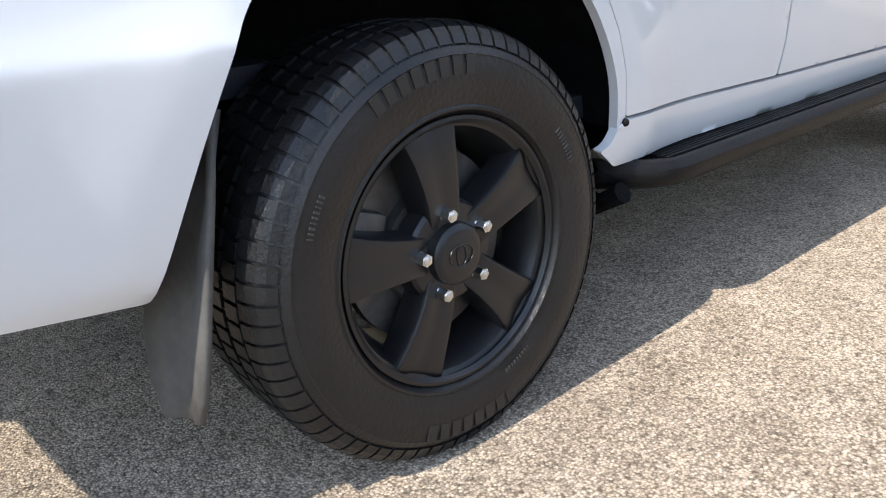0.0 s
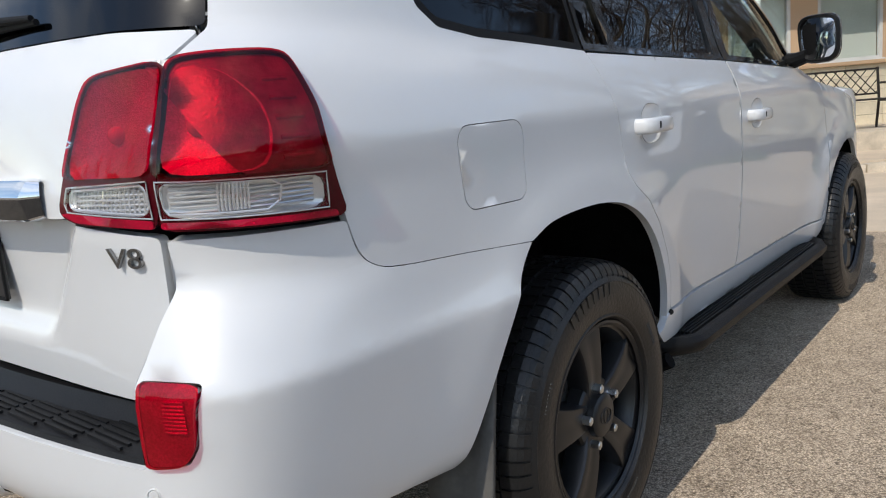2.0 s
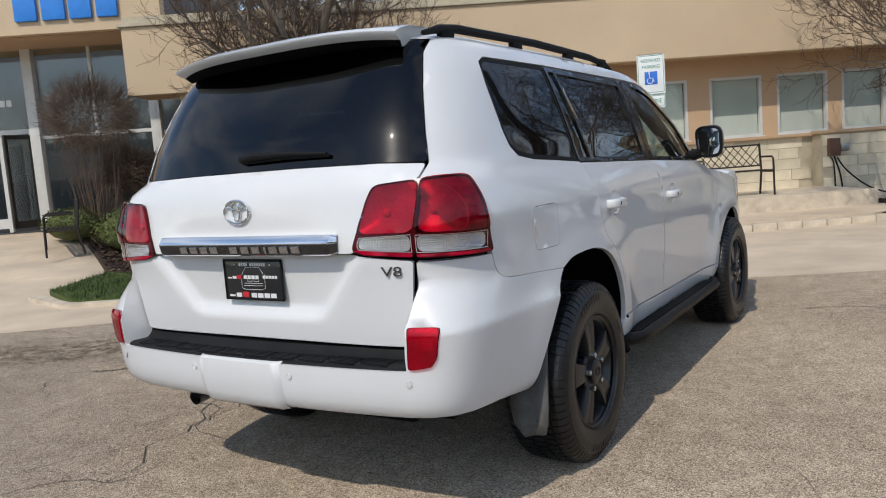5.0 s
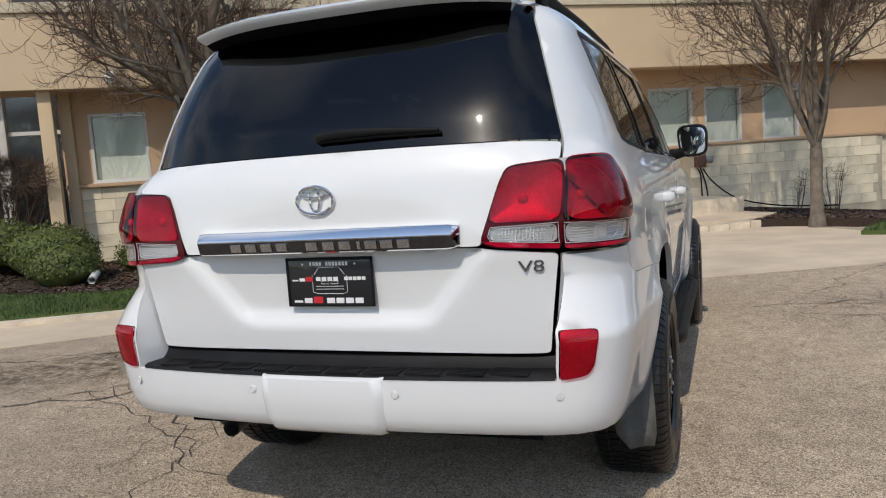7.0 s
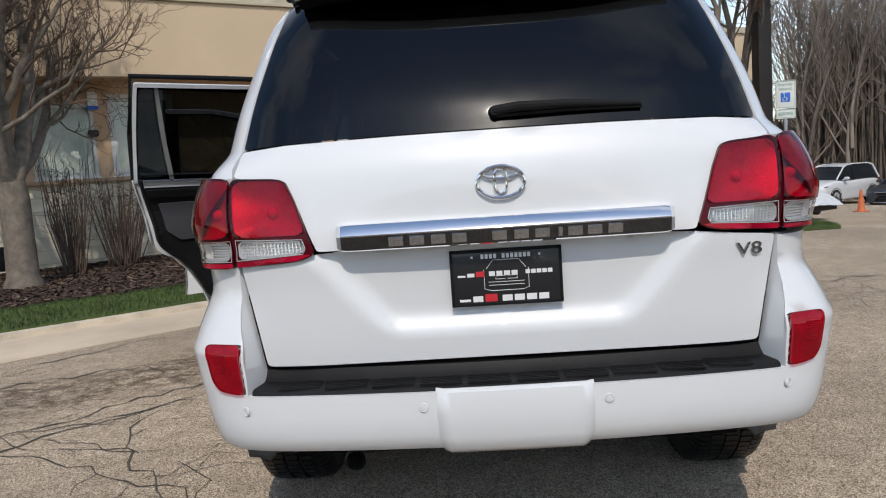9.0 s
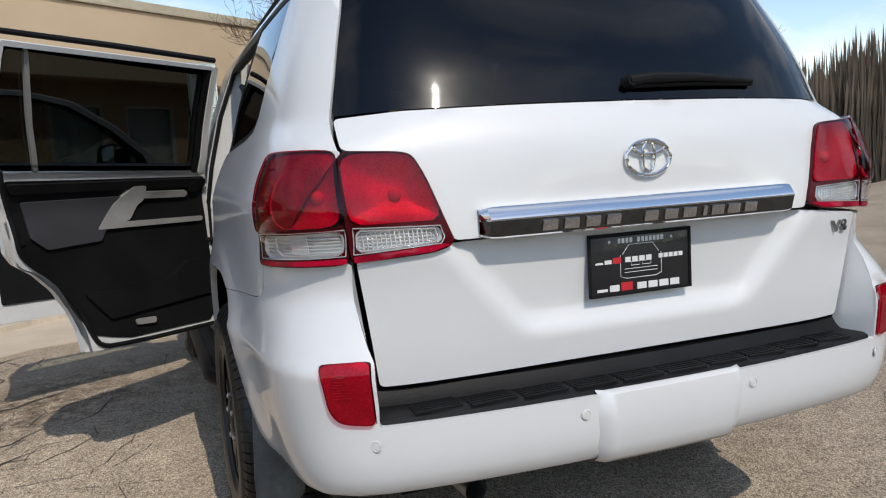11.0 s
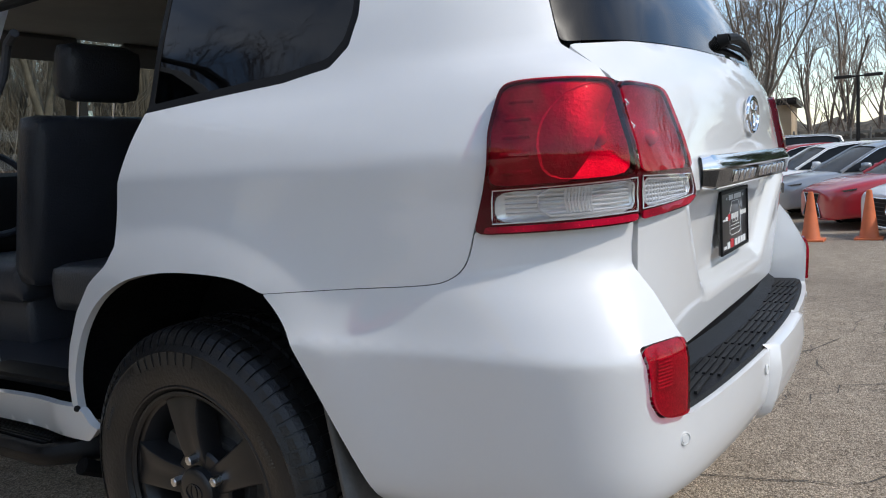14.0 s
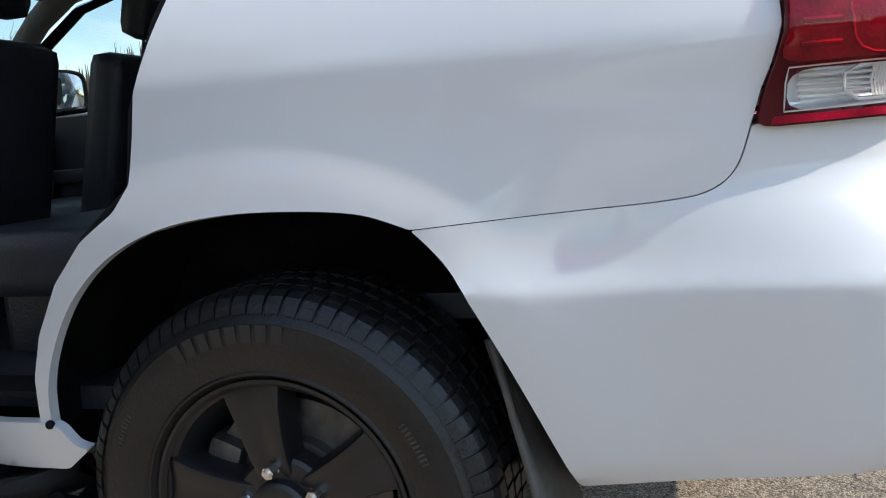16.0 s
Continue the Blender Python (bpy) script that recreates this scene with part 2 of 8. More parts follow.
RED = lens_material("red_lamp_lens", (0.26, 0.0005, 0.010))
REDBRIGHT = lens_material("bright_red_lamp_reflector", (0.47, 0.0015, 0.028))
REDCOVER = glass_material("clear_red_lamp_cover", (0.72, 0.002, 0.115), 0.0, gain=0.8)
FACET = facet_material()
DARKRED = material("dark_red_lamp_edge", (0.075, 0.0006, 0.005), 0.25, vary=0.2, coat=0.15, spec=0.2)
CLEAR = material("silvered_lamp_tray", (0.86, 0.87, 0.88), 0.22, 0.55, vary=0.15, scale=22, fine=90, bump=0.10)
ASPHALT = asphalt_material()
CONCRETE = material("weathered_concrete_pavement", (0.64, 0.52, 0.385), 0.9, vary=0.16, scale=1.2, fine=90, bump=0.35)
KERB = material("worn_concrete_kerb", (0.64, 0.55, 0.43), 0.9, vary=0.2, scale=5, fine=80, bump=0.4)
GRASSM = soil_material("spring_grass", (0.045, 0.080, 0.016), (0.115, 0.155, 0.038), 60)
MULCH = soil_material("dark_bark_mulch", (0.030, 0.019, 0.013), (0.090, 0.056, 0.039), 45, 0.9)
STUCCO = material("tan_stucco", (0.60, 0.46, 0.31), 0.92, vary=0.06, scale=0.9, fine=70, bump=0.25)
# browner copy of the tan stucco, soffit shade put in its colour; sills share it
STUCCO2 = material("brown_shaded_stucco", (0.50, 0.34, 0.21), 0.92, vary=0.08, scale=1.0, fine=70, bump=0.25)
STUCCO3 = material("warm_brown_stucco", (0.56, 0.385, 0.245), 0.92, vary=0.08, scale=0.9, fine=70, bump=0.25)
STONE = material("cream_limestone_block", (0.78, 0.69, 0.52), 0.9, vary=0.14, scale=3.0, fine=40, bump=0.5, per_object=0.14)
MORTAR = material("pale_mortar", (0.50, 0.44, 0.33), 0.95)
FRAMEM = material("grey_white_window_frame", (0.60, 0.60, 0.58), 0.45, vary=0.06)
WINGLASS = material("building_window_glass", (0.10, 0.12, 0.12), 0.06, vary=0.3, scale=0.7, coat=0.6)
BLIND = material("pale_window_blind", (0.66, 0.66, 0.62), 0.6, vary=0.1, scale=1.5)
DARKMETAL = material("dark_bronze_metal", (0.030, 0.025, 0.022), 0.5, 0.4)
BARK = material("grey_brown_bark", (0.20, 0.165, 0.13), 0.95, vary=0.35, scale=9, fine=70, bump=0.9)
TWIG = material("reddish_brown_twig", (0.13, 0.085, 0.06), 0.9, vary=0.3)
HEDGE = material("clipped_green_leaf", (0.092, 0.118, 0.026), 0.7, vary=0.5, scale=14, fine=60)
PINE = material("dark_pine_needle", (0.085, 0.125, 0.066), 0.8, vary=0.5, scale=5)
ORANGE = material("faded_orange_cone", (0.62, 0.15, 0.05), 0.6, vary=0.1)
SIGNWHITE = material("white_sign_sheet", (0.78, 0.80, 0.78), 0.4, vary=0.03)
SIGNGREEN = material("green_sign_ink", (0.03, 0.25, 0.14), 0.5)
SIGNBLUE = material("blue_sign_ink", (0.02, 0.16, 0.62), 0.5)
BLUELETTER = material("blue_sign_face", (0.02, 0.22, 0.70), 0.35)
REDPAINT = material("red_car_paint", (0.42, 0.02, 0.03), 0.3, coat=1.0, vary=0.03)
GREYPAINT = material("silver_grey_car_paint", (0.32, 0.34, 0.36), 0.3, 0.4, coat=1.0, vary=0.03)
DARKPAINT = material("dark_blue_grey_car_paint", (0.03, 0.035, 0.045), 0.3, coat=1.0, vary=0.05)
COVERM = material("white_tarpaulin", (0.68, 0.69, 0.70), 0.6, vary=0.1, bump=0.3)
WOODM = material("grey_weathered_fence_wood", (0.30, 0.26, 0.22), 0.9, vary=0.25)
PLATEM = material("black_dealer_plate", (0.014, 0.014, 0.016), 0.3, vary=0.1, coat=0.4)
WHITEINK = material("white_print", (0.75, 0.75, 0.75), 0.5, vary=0.02)
REDINK = material("red_print", (0.55, 0.02, 0.03), 0.5, vary=0.05)

# ---------------------------------------------------------------- helpers of this scene


def smooth(me, flag=True):
    me.polygons.foreach_set("use_smooth", [flag] * len(me.polygons))


def mesh_of(name, bm, mat, shade=True):
    me = bpy.data.meshes.new(name)
    bmesh.ops.recalc_face_normals(bm, faces=bm.faces)
    bm.to_mesh(me)
    bm.free()
    smooth(me, shade)
    me.materials.append(mat)
    return me


def part(name, bm, mat, parent=None, label="", shade=True, sharp=35):
    me = mesh_of(name, bm, mat, shade)
    if shade and sharp:
        me.set_sharp_from_angle(angle=radians(sharp))
    ob = new(name, me)
    if parent is not None:
        ob.parent = parent
    if label:
        tagged(ob, label)
    return ob


def thing(name, label, category, at=(0, 0, 0), rz=0, group="", kind=""):
    e = new(name)
    e.empty_display_size = 0.1
    e.matrix_basis = pose(*at, 0, 0, rz)
    return tagged(e, label, category, group, kind)


def box(bm, cx, cy, cz, sx, sy, sz, m=None, bev=0.0):
    r = bmesh.ops.create_cube(bm, size=1.0, matrix=(m or Matrix()) @ Matrix.Translation((cx, cy, cz)) @ Matrix.Diagonal((sx, sy, sz, 1)))
    if bev:
        es = {e for v in r["verts"] for e in v.link_edges}
        bmesh.ops.bevel(bm, geom=list(es), offset=bev, segments=2, affect="EDGES", profile=0.6)
    return r["verts"]


def boxed(sx, sy, sz, bev=0.0, at=(0, 0, 0)):
    bm = bmesh.new()
    box(bm, *at, sx, sy, sz, bev=bev)
    return bm


def tube(bm, pts, radii, seg=8, caps=True):
    """A round tube along points."""
    pts = [Vector(p) for p in pts]
    radii = radii if hasattr(radii, "__len__") else [radii] * len(pts)
    rings = []
    up = Vector((0.13, 0.27, 0.95)).normalized()
    for i, p in enumerate(pts):
        d = (pts[min(i + 1, len(pts) - 1)] - pts[max(i - 1, 0)]).normalized()
        a = d.cross(up)
        if a.length < 0.05:
            a = d.cross(Vector((1, 0, 0)))
        a.normalize()
        b = d.cross(a)
        rings.append([bm.verts.new(p + (a * math.cos(k * math.tau / seg) + b * math.sin(k * math.tau / seg)) * radii[i]) for k in range(seg)])
    for r0, r1 in zip(rings, rings[1:]):
        for k in range(seg):
            bm.faces.new((r0[k], r0[(k + 1) % seg], r1[(k + 1) % seg], r1[k]))
    if caps and seg > 2:
        bm.faces.new(rings[0][::-1])
        bm.faces.new(rings[-1])


def lathe(bm, profile, seg=64, axis="X"):
    """Turn (radius, along) points round an axis."""
    rings = []
    for r, h in profile:
        ring = []
        for k in range(seg):
            a = k * math.tau / seg
            ring.append(bm.verts.new((h, r * math.cos(a), r * math.sin(a)) if axis == "X" else (r * math.cos(a), r * math.sin(a), h)))
        rings.append(ring)
    for r0, r1 in zip(rings, rings[1:]):
        for k in range(seg):
            bm.faces.new((r0[k], r0[(k + 1) % seg], r1[(k + 1) % seg], r1[k]))
    return rings


def prism(bm, poly, h0, h1, m=None, bev=0.0):
    """A flat polygon (x, y) drawn out from h0 to h1 along z, set by m."""
    m = m or Matrix()
    lo = [bm.verts.new(m @ Vector((x, y, h0))) for x, y in poly]
    hi = [bm.verts.new(m @ Vector((x, y, h1))) for x, y in poly]
    fs = [bm.faces.new(lo[::-1]), bm.faces.new(hi)]
    for k in range(len(poly)):
        fs.append(bm.faces.new((lo[k], lo[(k + 1) % len(poly)], hi[(k + 1) % len(poly)], hi[k])))
    if bev:
        bmesh.ops.bevel(bm, geom=list(fs[1].edges), offset=bev, segments=2, affect="EDGES")


def letters(text, size, depth=0.0):
    """Built-in lettering as a mesh in the xz plane, centred."""
    cu = bpy.data.curves.new("lettering", "FONT")
    cu.body, cu.size, cu.extrude, cu.align_x, cu.align_y = text, size, depth, "CENTER", "CENTER"
    ob = bpy.data.objects.new("lettering", cu)
    scene.collection.objects.link(ob)
    bpy.context.view_layer.update()
    me = bpy.data.meshes.new_from_object(ob)
    bm = bmesh.new()
    bm.from_mesh(me)
    bpy.data.objects.remove(ob)
    bmesh.ops.transform(bm, matrix=pose(0, 0, 0, 90), verts=bm.verts)
    return bm


def inside(poly, pts):
    """Which of the points lie in the closed polygon."""
    poly, pts = np.asarray(poly), np.asarray(pts)
    x, y = pts[:, 0], pts[:, 1]
    res = np.zeros(len(pts), bool)
    for (x0, y0), (x1, y1) in zip(poly, np.roll(poly, -1, 0)):
        c = ((y0 > y) != (y1 > y)) & (x < (x1 - x0) * (y - y0) / (y1 - y0 + 1e-12) + x0)
        res ^= c
    return res


def curve_through(knots):
    """A smooth monotone curve through (z, value) knots."""
    xs, ys = np.array(knots, float).T
    d = np.diff(ys) / np.diff(xs)
    m = np.zeros(len(xs))
    m[0], m[-1] = d[0], d[-1]
    for i in range(1, len(xs) - 1):
        m[i] = 0 if d[i - 1] * d[i] <= 0 else 2 * d[i - 1] * d[i] / (d[i - 1] + d[i])

    def at(x):
        x = min(max(x, xs[0]), xs[-1])
        i = min(int(np.searchsorted(xs, x, side="right")) - 1, len(xs) - 2)
        h = xs[i + 1] - xs[i]
        t = (x - xs[i]) / h
        return float((1 + 2 * t) * (1 - t) ** 2 * ys[i] + t * (1 - t) ** 2 * h * m[i] + t * t * (3 - 2 * t) * ys[i + 1] + t * t * (t - 1) * h * m[i + 1])
    return at


# ---------------------------------------------------------------- the white car: body surface
Y0, AHEAD = 0.3, 0.93
w_body = curve_through([(0.36, 0.84), (0.45, 0.895), (0.60, 0.915), (0.80, 0.928), (0.95, 0.936), (1.05, 0.937), (1.12, 0.9385), (1.138, 0.9385), (1.150, 0.936), (1.19, 0.925), (1.25, 0.902), (1.31, 0.873), (1.45, 0.833), (1.60, 0.780), (1.72, 0.732), (1.77, 0.702), (1.81, 0.655), (1.845, 0.56), (1.865, 0.42), (1.88, 0.2)])
r_body = curve_through([(0.36, -0.98), (0.70, -1.015), (0.80, -1.028), (0.95, -1.045), (1.05, -1.060), (1.20, -1.066), (1.29, -1.052), (1.345, -1.022), (1.45, -0.981), (1.60, -0.895), (1.72, -0.812), (1.77, -0.77), (1.81, -0.73), (1.845, -0.62), (1.865, -0.45), (1.88, -0.2)])
w_bump = curve_through([(0.44, 0.85), (0.48, 0.885), (0.55, 0.906), (0.70, 0.934), (0.775, 0.9455), (0.786, 0.9465), (0.80, 0.9420), (0.83, 0.9360), (0.87, 0.9325), (0.92, 0.9335), (0.97, 0.9355), (1.03, 0.937)])
r_bump = curve_through([(0.44, -1.03), (0.48, -1.095), (0.51, -1.128), (0.58, -1.145), (0.66, -1.148), (0.775, -1.152), (0.786, -1.150), (0.82, -1.130), (0.88, -1.085), (0.95, -1.047), (1.03, -1.058)])
f_body = curve_through([(0.36, 3.55), (0.6, 3.72), (1.0, 3.68), (1.1, 3.5), (1.16, 2.9), (1.22, 2.52), (1.31, 2.42), (1.40, 2.33), (1.54, 2.13), (1.67, 1.90), (1.72, 1.80), (1.77, 1.60), (1.81, 1.35), (1.845, 1.1), (1.865, 0.85), (1.88, 0.5)])
N_BODY, N_BUMP, M_FRONT = 7.3, 13.0, 9.0
BOW = 0.09
N_UP = curve_through([(1.06, 7.3), (1.16, 9.0), (1.27, 9.2), (1.345, 7.0), (1.8, 7.0)])
BOW_UP = curve_through([(1.02, 0.0), (1.06, 0.015), (1.14, 0.07), (1.22, 0.115), (1.40, 0.125), (1.60, 0.09), (1.80, 0.05)])
ARCH = [(0.02, 0.40), (2.87, 0.385)]


def surf(kind):
    wf, rf = (w_bump, r_bump) if kind == "bumper" else (w_body, r_body)

    def low(z):
        k = min(1.0, max(0.0, (z - 0.79) / 0.15))
        return (1 - k * k * (3 - 2 * k)) if kind == "bumper" else 0.0

    def expo(z):
        return N_BODY + (N_BUMP - N_BODY) * low(z) if kind == "bumper" else N_UP(z)

    def bow(z):
        return BOW * low(z) if kind == "bumper" else BOW_UP(z)

    def plan(x, z):
        # the hatch rounds off towards the lamps, which stand square
        k = 0.0 if kind == "bumper" else min(1.0, max(0.0, (1.335 - z) / 0.045))
        flat = x * x if abs(x) < 0.62 else 0.3844 + 0.25 * (abs(x) - 0.62)
        return x * x + (flat - x * x) * k

    def bowed(x, y, z):
        return y + bow(z) * plan(x, z) * min(1, max(0, (Y0 - y) / (Y0 - rf(z)))) ** 4

    def half(y, z):
        w, n = wf(z), expo(z)
        if y <= Y0:
            y = y - (bowed(w, y, z) - y)
            return w * max(0.0, 1 - ((Y0 - y) / (Y0 - rf(z))) ** n) ** (1 / n)
        t = (y - Y0) / max(0.2, f_body(z) - Y0)
        return w * max(1e-4, 1 - min(t, 0.9999) ** M_FRONT) ** (1 / M_FRONT)

    def rear(x, z):
        n = expo(z)
        return Y0 - (Y0 - rf(z)) * max(0.0, 1 - (abs(x) / wf(z)) ** n) ** (1 / n)

    def at(phi, z):
        s, a, n = (1 if phi >= 0 else -1), abs(phi), expo(z)
        if a <= math.pi / 2:
            r = ((math.sin(a) / wf(z)) ** n + (max(0, math.cos(a)) / (Y0 - rf(z))) ** n) ** (-1 / n)
            x, y = r * math.sin(a), Y0 - r * math.cos(a)
            y = bowed(x, y, z)
        else:
            y = Y0 + AHEAD * (a - math.pi / 2)
            x = half(y, z)
        if z < 1.12:
            for cy, cz in ARCH:
                d = math.hypot(y - cy, (z - cz))
                fade = min(1, max(0, (1.12 - z) / 0.22))
                x += 0.030 * math.exp(-(max(0, d - 0.50) / 0.17) ** 2) * fade * min(1, x / 0.8)
                # soft shoulder of the flare
                x += 0.0018 * math.exp(-((d - 0.585) / 0.028) ** 2) * fade * min(1, x / 0.8)
        if kind == "gate":
            # shallow well round the plate
            def step(v, lo, hi):
                k = min(1, max(0, (v - lo) / (hi - lo)))
                return k * k * (3 - 2 * k)
            side = 0.335 + 0.19 * (z - 0.83) / 0.21
            y += 0.034 * step(z, 0.795, 0.85) * step(side - x, -0.035, 0.035)
        return Vector((s * x, y, z))
    at.half, at.flat, at.rear = half, rear, (lambda x, z: bowed(abs(x), rear(x, z), z))
    at.back = lambda y, z: y - (bowed(wf(z), y, z) - y)
    return at


BODY, BUMPER, GATE = surf("body"), surf("bumper"), surf("gate")


def S(y, z, f=BODY, side=1):
    """Place on the flank, as (phi, z)."""
    return (side * (math.atan2(f.half(y, z), Y0 - f.back(y, z)) if y <= Y0 else math.pi / 2 + (y - Y0) / AHEAD), z)


def Q(x, z, f=BODY):
    """Place on the tail, as (phi, z)."""
    return (math.atan2(x, Y0 - f.flat(x, z)), z)


def filleted(lp, r, K=0.95):
    """The outline with its corners rounded."""
    out = []
    n = len(lp)
    for i in range(n):
        p, c, q = (np.array((lp[j % n][0] * K, lp[j % n][1])) for j in (i - 1, i, i + 1))
        a, b = np.linalg.norm(p - c), np.linalg.norm(q - c)
        if a < 1e-6 or b < 1e-6:
            continue
        ka, kb = min(r, a * 0.42) / a, min(r, b * 0.42) / b
        s0, s1 = c + (p - c) * ka, c + (q - c) * kb
        out += [tuple((1 - t) ** 2 * s0 + 2 * t * (1 - t) * c + t * t * s1) for t in (0, 0.33, 0.67, 1)]
    return [(x / K, z) for x, z in out]


def panel_bm(f, loop, gap=0.0012, step=0.04, lift=0.0, flange=0.022, holes=(), fillet=0.012, lines=()):
    """A curved sheet: the outline (phi, z) laid on the surface f, with its edge turned inwards."""
    from mathutils.geometry import delaunay_2d_cdt
    K = 0.95

    def dense(lp):
        out = []
        for (a, b), (c, d) in zip(lp, lp[1:] + lp[:1]):
            k = max(1, int(math.hypot((c - a) * K, d - b) / step))
            out += [((a + (c - a) * i / k) * K, b + (d - b) * i / k) for i in range(k)]
        return np.array(out)

    def shrunk(p, g):
        area = np.sum(p[:, 0] * np.roll(p[:, 1], -1) - np.roll(p[:, 0], -1) * p[:, 1])
        t = np.roll(p, -1, 0) - np.roll(p, 1, 0)
        t /= np.linalg.norm(t, axis=1)[:, None] + 1e-9
        nrm = np.stack([-t[:, 1], t[:, 0]], 1) * (1 if area > 0 else -1)
        return p + nrm * g
    outer = shrunk(dense(filleted(list(loop), fillet)), gap)
    inner = [shrunk(dense(filleted(list(h), fillet)), -gap) for h in holes]
    lo, hi = outer.min(0), outer.max(0)
    gx, gy = np.meshgrid(np.arange(lo[0], hi[0], step), np.arange(lo[1], hi[1], step))
    gx[1::2] += step / 2
    grid = np.stack([gx.ravel(), gy.ravel()], 1)
    if lines:
        # extra rows where the sheet is creased
        grid = grid[np.abs(grid[:, 1][:, None] - np.array(lines)[None]).min(1) > step * 0.3]
        grid = np.concatenate([grid] + [np.stack([np.arange(lo[0], hi[0], step) + step * 0.5 * (i % 2), np.full(len(np.arange(lo[0], hi[0], step)), zz)], 1) for i, zz in enumerate(lines)])
    keep = inside(outer, grid)
    rims = np.concatenate([outer, *inner])
    for h in inner:
        keep &= ~inside(h, grid)
    grid = grid[keep]
    if len(grid):
        dist = np.sqrt(((grid[:, None] - rims[None]) ** 2).sum(2)).min(1)
        grid = grid[dist > step * 0.45]
    pts = np.concatenate([rims, grid])
    edges, at0 = [], 0
    for lp in (outer, *inner):
        edges += [(at0 + i, at0 + (i + 1) % len(lp)) for i in range(len(lp))]
        at0 += len(lp)
    v2, _, tris, _, _, _ = delaunay_2d_cdt([Vector(p) for p in pts], edges, [], 0, 1e-7)
    cen = np.array([[sum(v2[i][k] for i in t) / len(t) for k in (0, 1)] for t in tris])
    ok = inside(outer, cen)
    for h in inner:
        ok &= ~inside(h, cen)
    bm = bmesh.new()

    def normal(p, z):
        e = 0.004
        du, dv = f((p + e), z) - f((p - e), z), f(p, z + e) - f(p, z - e)
        nn = du.cross(dv)
        return nn.normalized()
    vs, ns = [], []
    for v in v2:
        p, z = v[0] / K, v[1]
        nn = normal(p, z)
        vs.append(bm.verts.new(f(p, z) + nn * lift))
        ns.append(nn)
    bm.verts.index_update()
    for t, k in zip(tris, ok):
        if k:
            try:
                bm.faces.new([vs[i] for i in t])
            except ValueError:
                pass
    bmesh.ops.delete(bm, geom=[v for v in bm.verts if not v.link_faces], context="VERTS")
    if flange:
        keepn = {v: n for v, n in zip(vs, ns) if v.is_valid}
        rim = [e for e in bm.edges if e.is_boundary]
        low = {}
        for e in rim:
            for v in e.verts:
                if v not in low:
                    low[v] = bm.verts.new(v.co - keepn[v] * flange)
        for e in rim:
            a, b = e.verts
            bm.faces.new((a, b, low[b], low[a]))
            e.smooth = False
    return bm


def panel(name, f, loop, mat, parent, label="", **kw):
    bm = panel_bm(f, loop, **kw)
    me = bpy.data.meshes.new(name)
    bmesh.ops.recalc_face_normals(bm, faces=bm.faces)
    mid = sum((v.co for v in bm.verts), Vector()) / len(bm.verts)
    c0 = Vector((0, min(2.5, max(-0.2, mid.y)), 0.9))
    big = max(bm.faces, key=lambda q: q.calc_area())
    if big.normal.dot(big.calc_center_median() - c0) < 0:
        bmesh.ops.reverse_faces(bm, faces=bm.faces)
    bm.to_mesh(me)
    bm.free()
    smooth(me)
    me.materials.append(mat)
    ob = new(name, me)
    ob.parent = parent
    if label:
        tagged(ob, label)
    return ob


car = thing("car", "white full-size off-road wagon with black wheels and two open doors", "car")

ARCH_R = [(-0.514, 0.449), (-0.471, 0.555), (-0.420, 0.67), (-0.366, 0.778), (-0.330, 0.834), (-0.280, 0.885), (-0.20, 0.912), (-0.08, 0.922), (0.05, 0.920), (0.17, 0.900), (0.28, 0.852), (0.365, 0.780), (0.425, 0.690), (0.460, 0.60), (0.47, 0.50)]


def smoothed(pts, n=4):
    """A denser outline through the same points."""
    out = []
    for i in range(len(pts) - 1):
        a, b, c, d = (np.array(pts[min(max(k, 0), len(pts) - 1)]) for k in (i - 1, i, i + 1, i + 2))
        for j in range(n):
            t = j / n
            out.append(tuple(0.5 * (2 * b + (c - a) * t + (2 * a - 5 * b + 4 * c - d) * t * t + (3 * b - a - 3 * c + d) * t ** 3)))
    return out + [tuple(pts[-1])]


ARCH_LO, ARCH_HI = smoothed(ARCH_R[:6])[:-1], smoothed(ARCH_R[5:])
DOOR_EDGE = [(0.145, 1.293), (0.17, 1.22), (0.198, 1.13), (0.213, 1.04), (0.222, 0.98), (0.255, 0.935), (0.33, 0.885), (0.40, 0.81), (0.455, 0.715), (0.485, 0.63), (0.495, 0.535)]
FUEL = []
for cy_, cz_, a0_ in ((-0.455, 1.111, 180), (-0.293, 1.112, 90), (-0.297, 1.011, 0), (-0.443, 1.012, -90)):
    # rounded corners of the fuel flap
    FUEL += [(cy_ + 0.034 * math.cos(radians(a0_ - k * 22.5)), cz_ + 0.034 * math.sin(radians(a0_ - k * 22.5))) for k in range(5)]
SEAM = [(-0.280, 0.885), (-0.50, 0.900), (-0.66, 0.910), (-0.72, 0.922), (-0.755, 0.952), (-0.775, 1.010)]
LAMP_OUT = [(-0.775, 1.010), (-0.800, 1.093), (-0.814, 1.19), (-0.822, 1.240), (-0.827, 1.276), (-0.852, 1.284)]
LAMP_DZ = {1: 0.007, -1: -0.009}      # the body leans a little to its left


def lamp_z(z, side):
    """Height of a lamp edge: its top sits a little low on the leaning side."""
    return z + LAMP_DZ[side] - (0.012 if side < 0 else 0.004) * max(0.0, (z - 1.10) / 0.18)


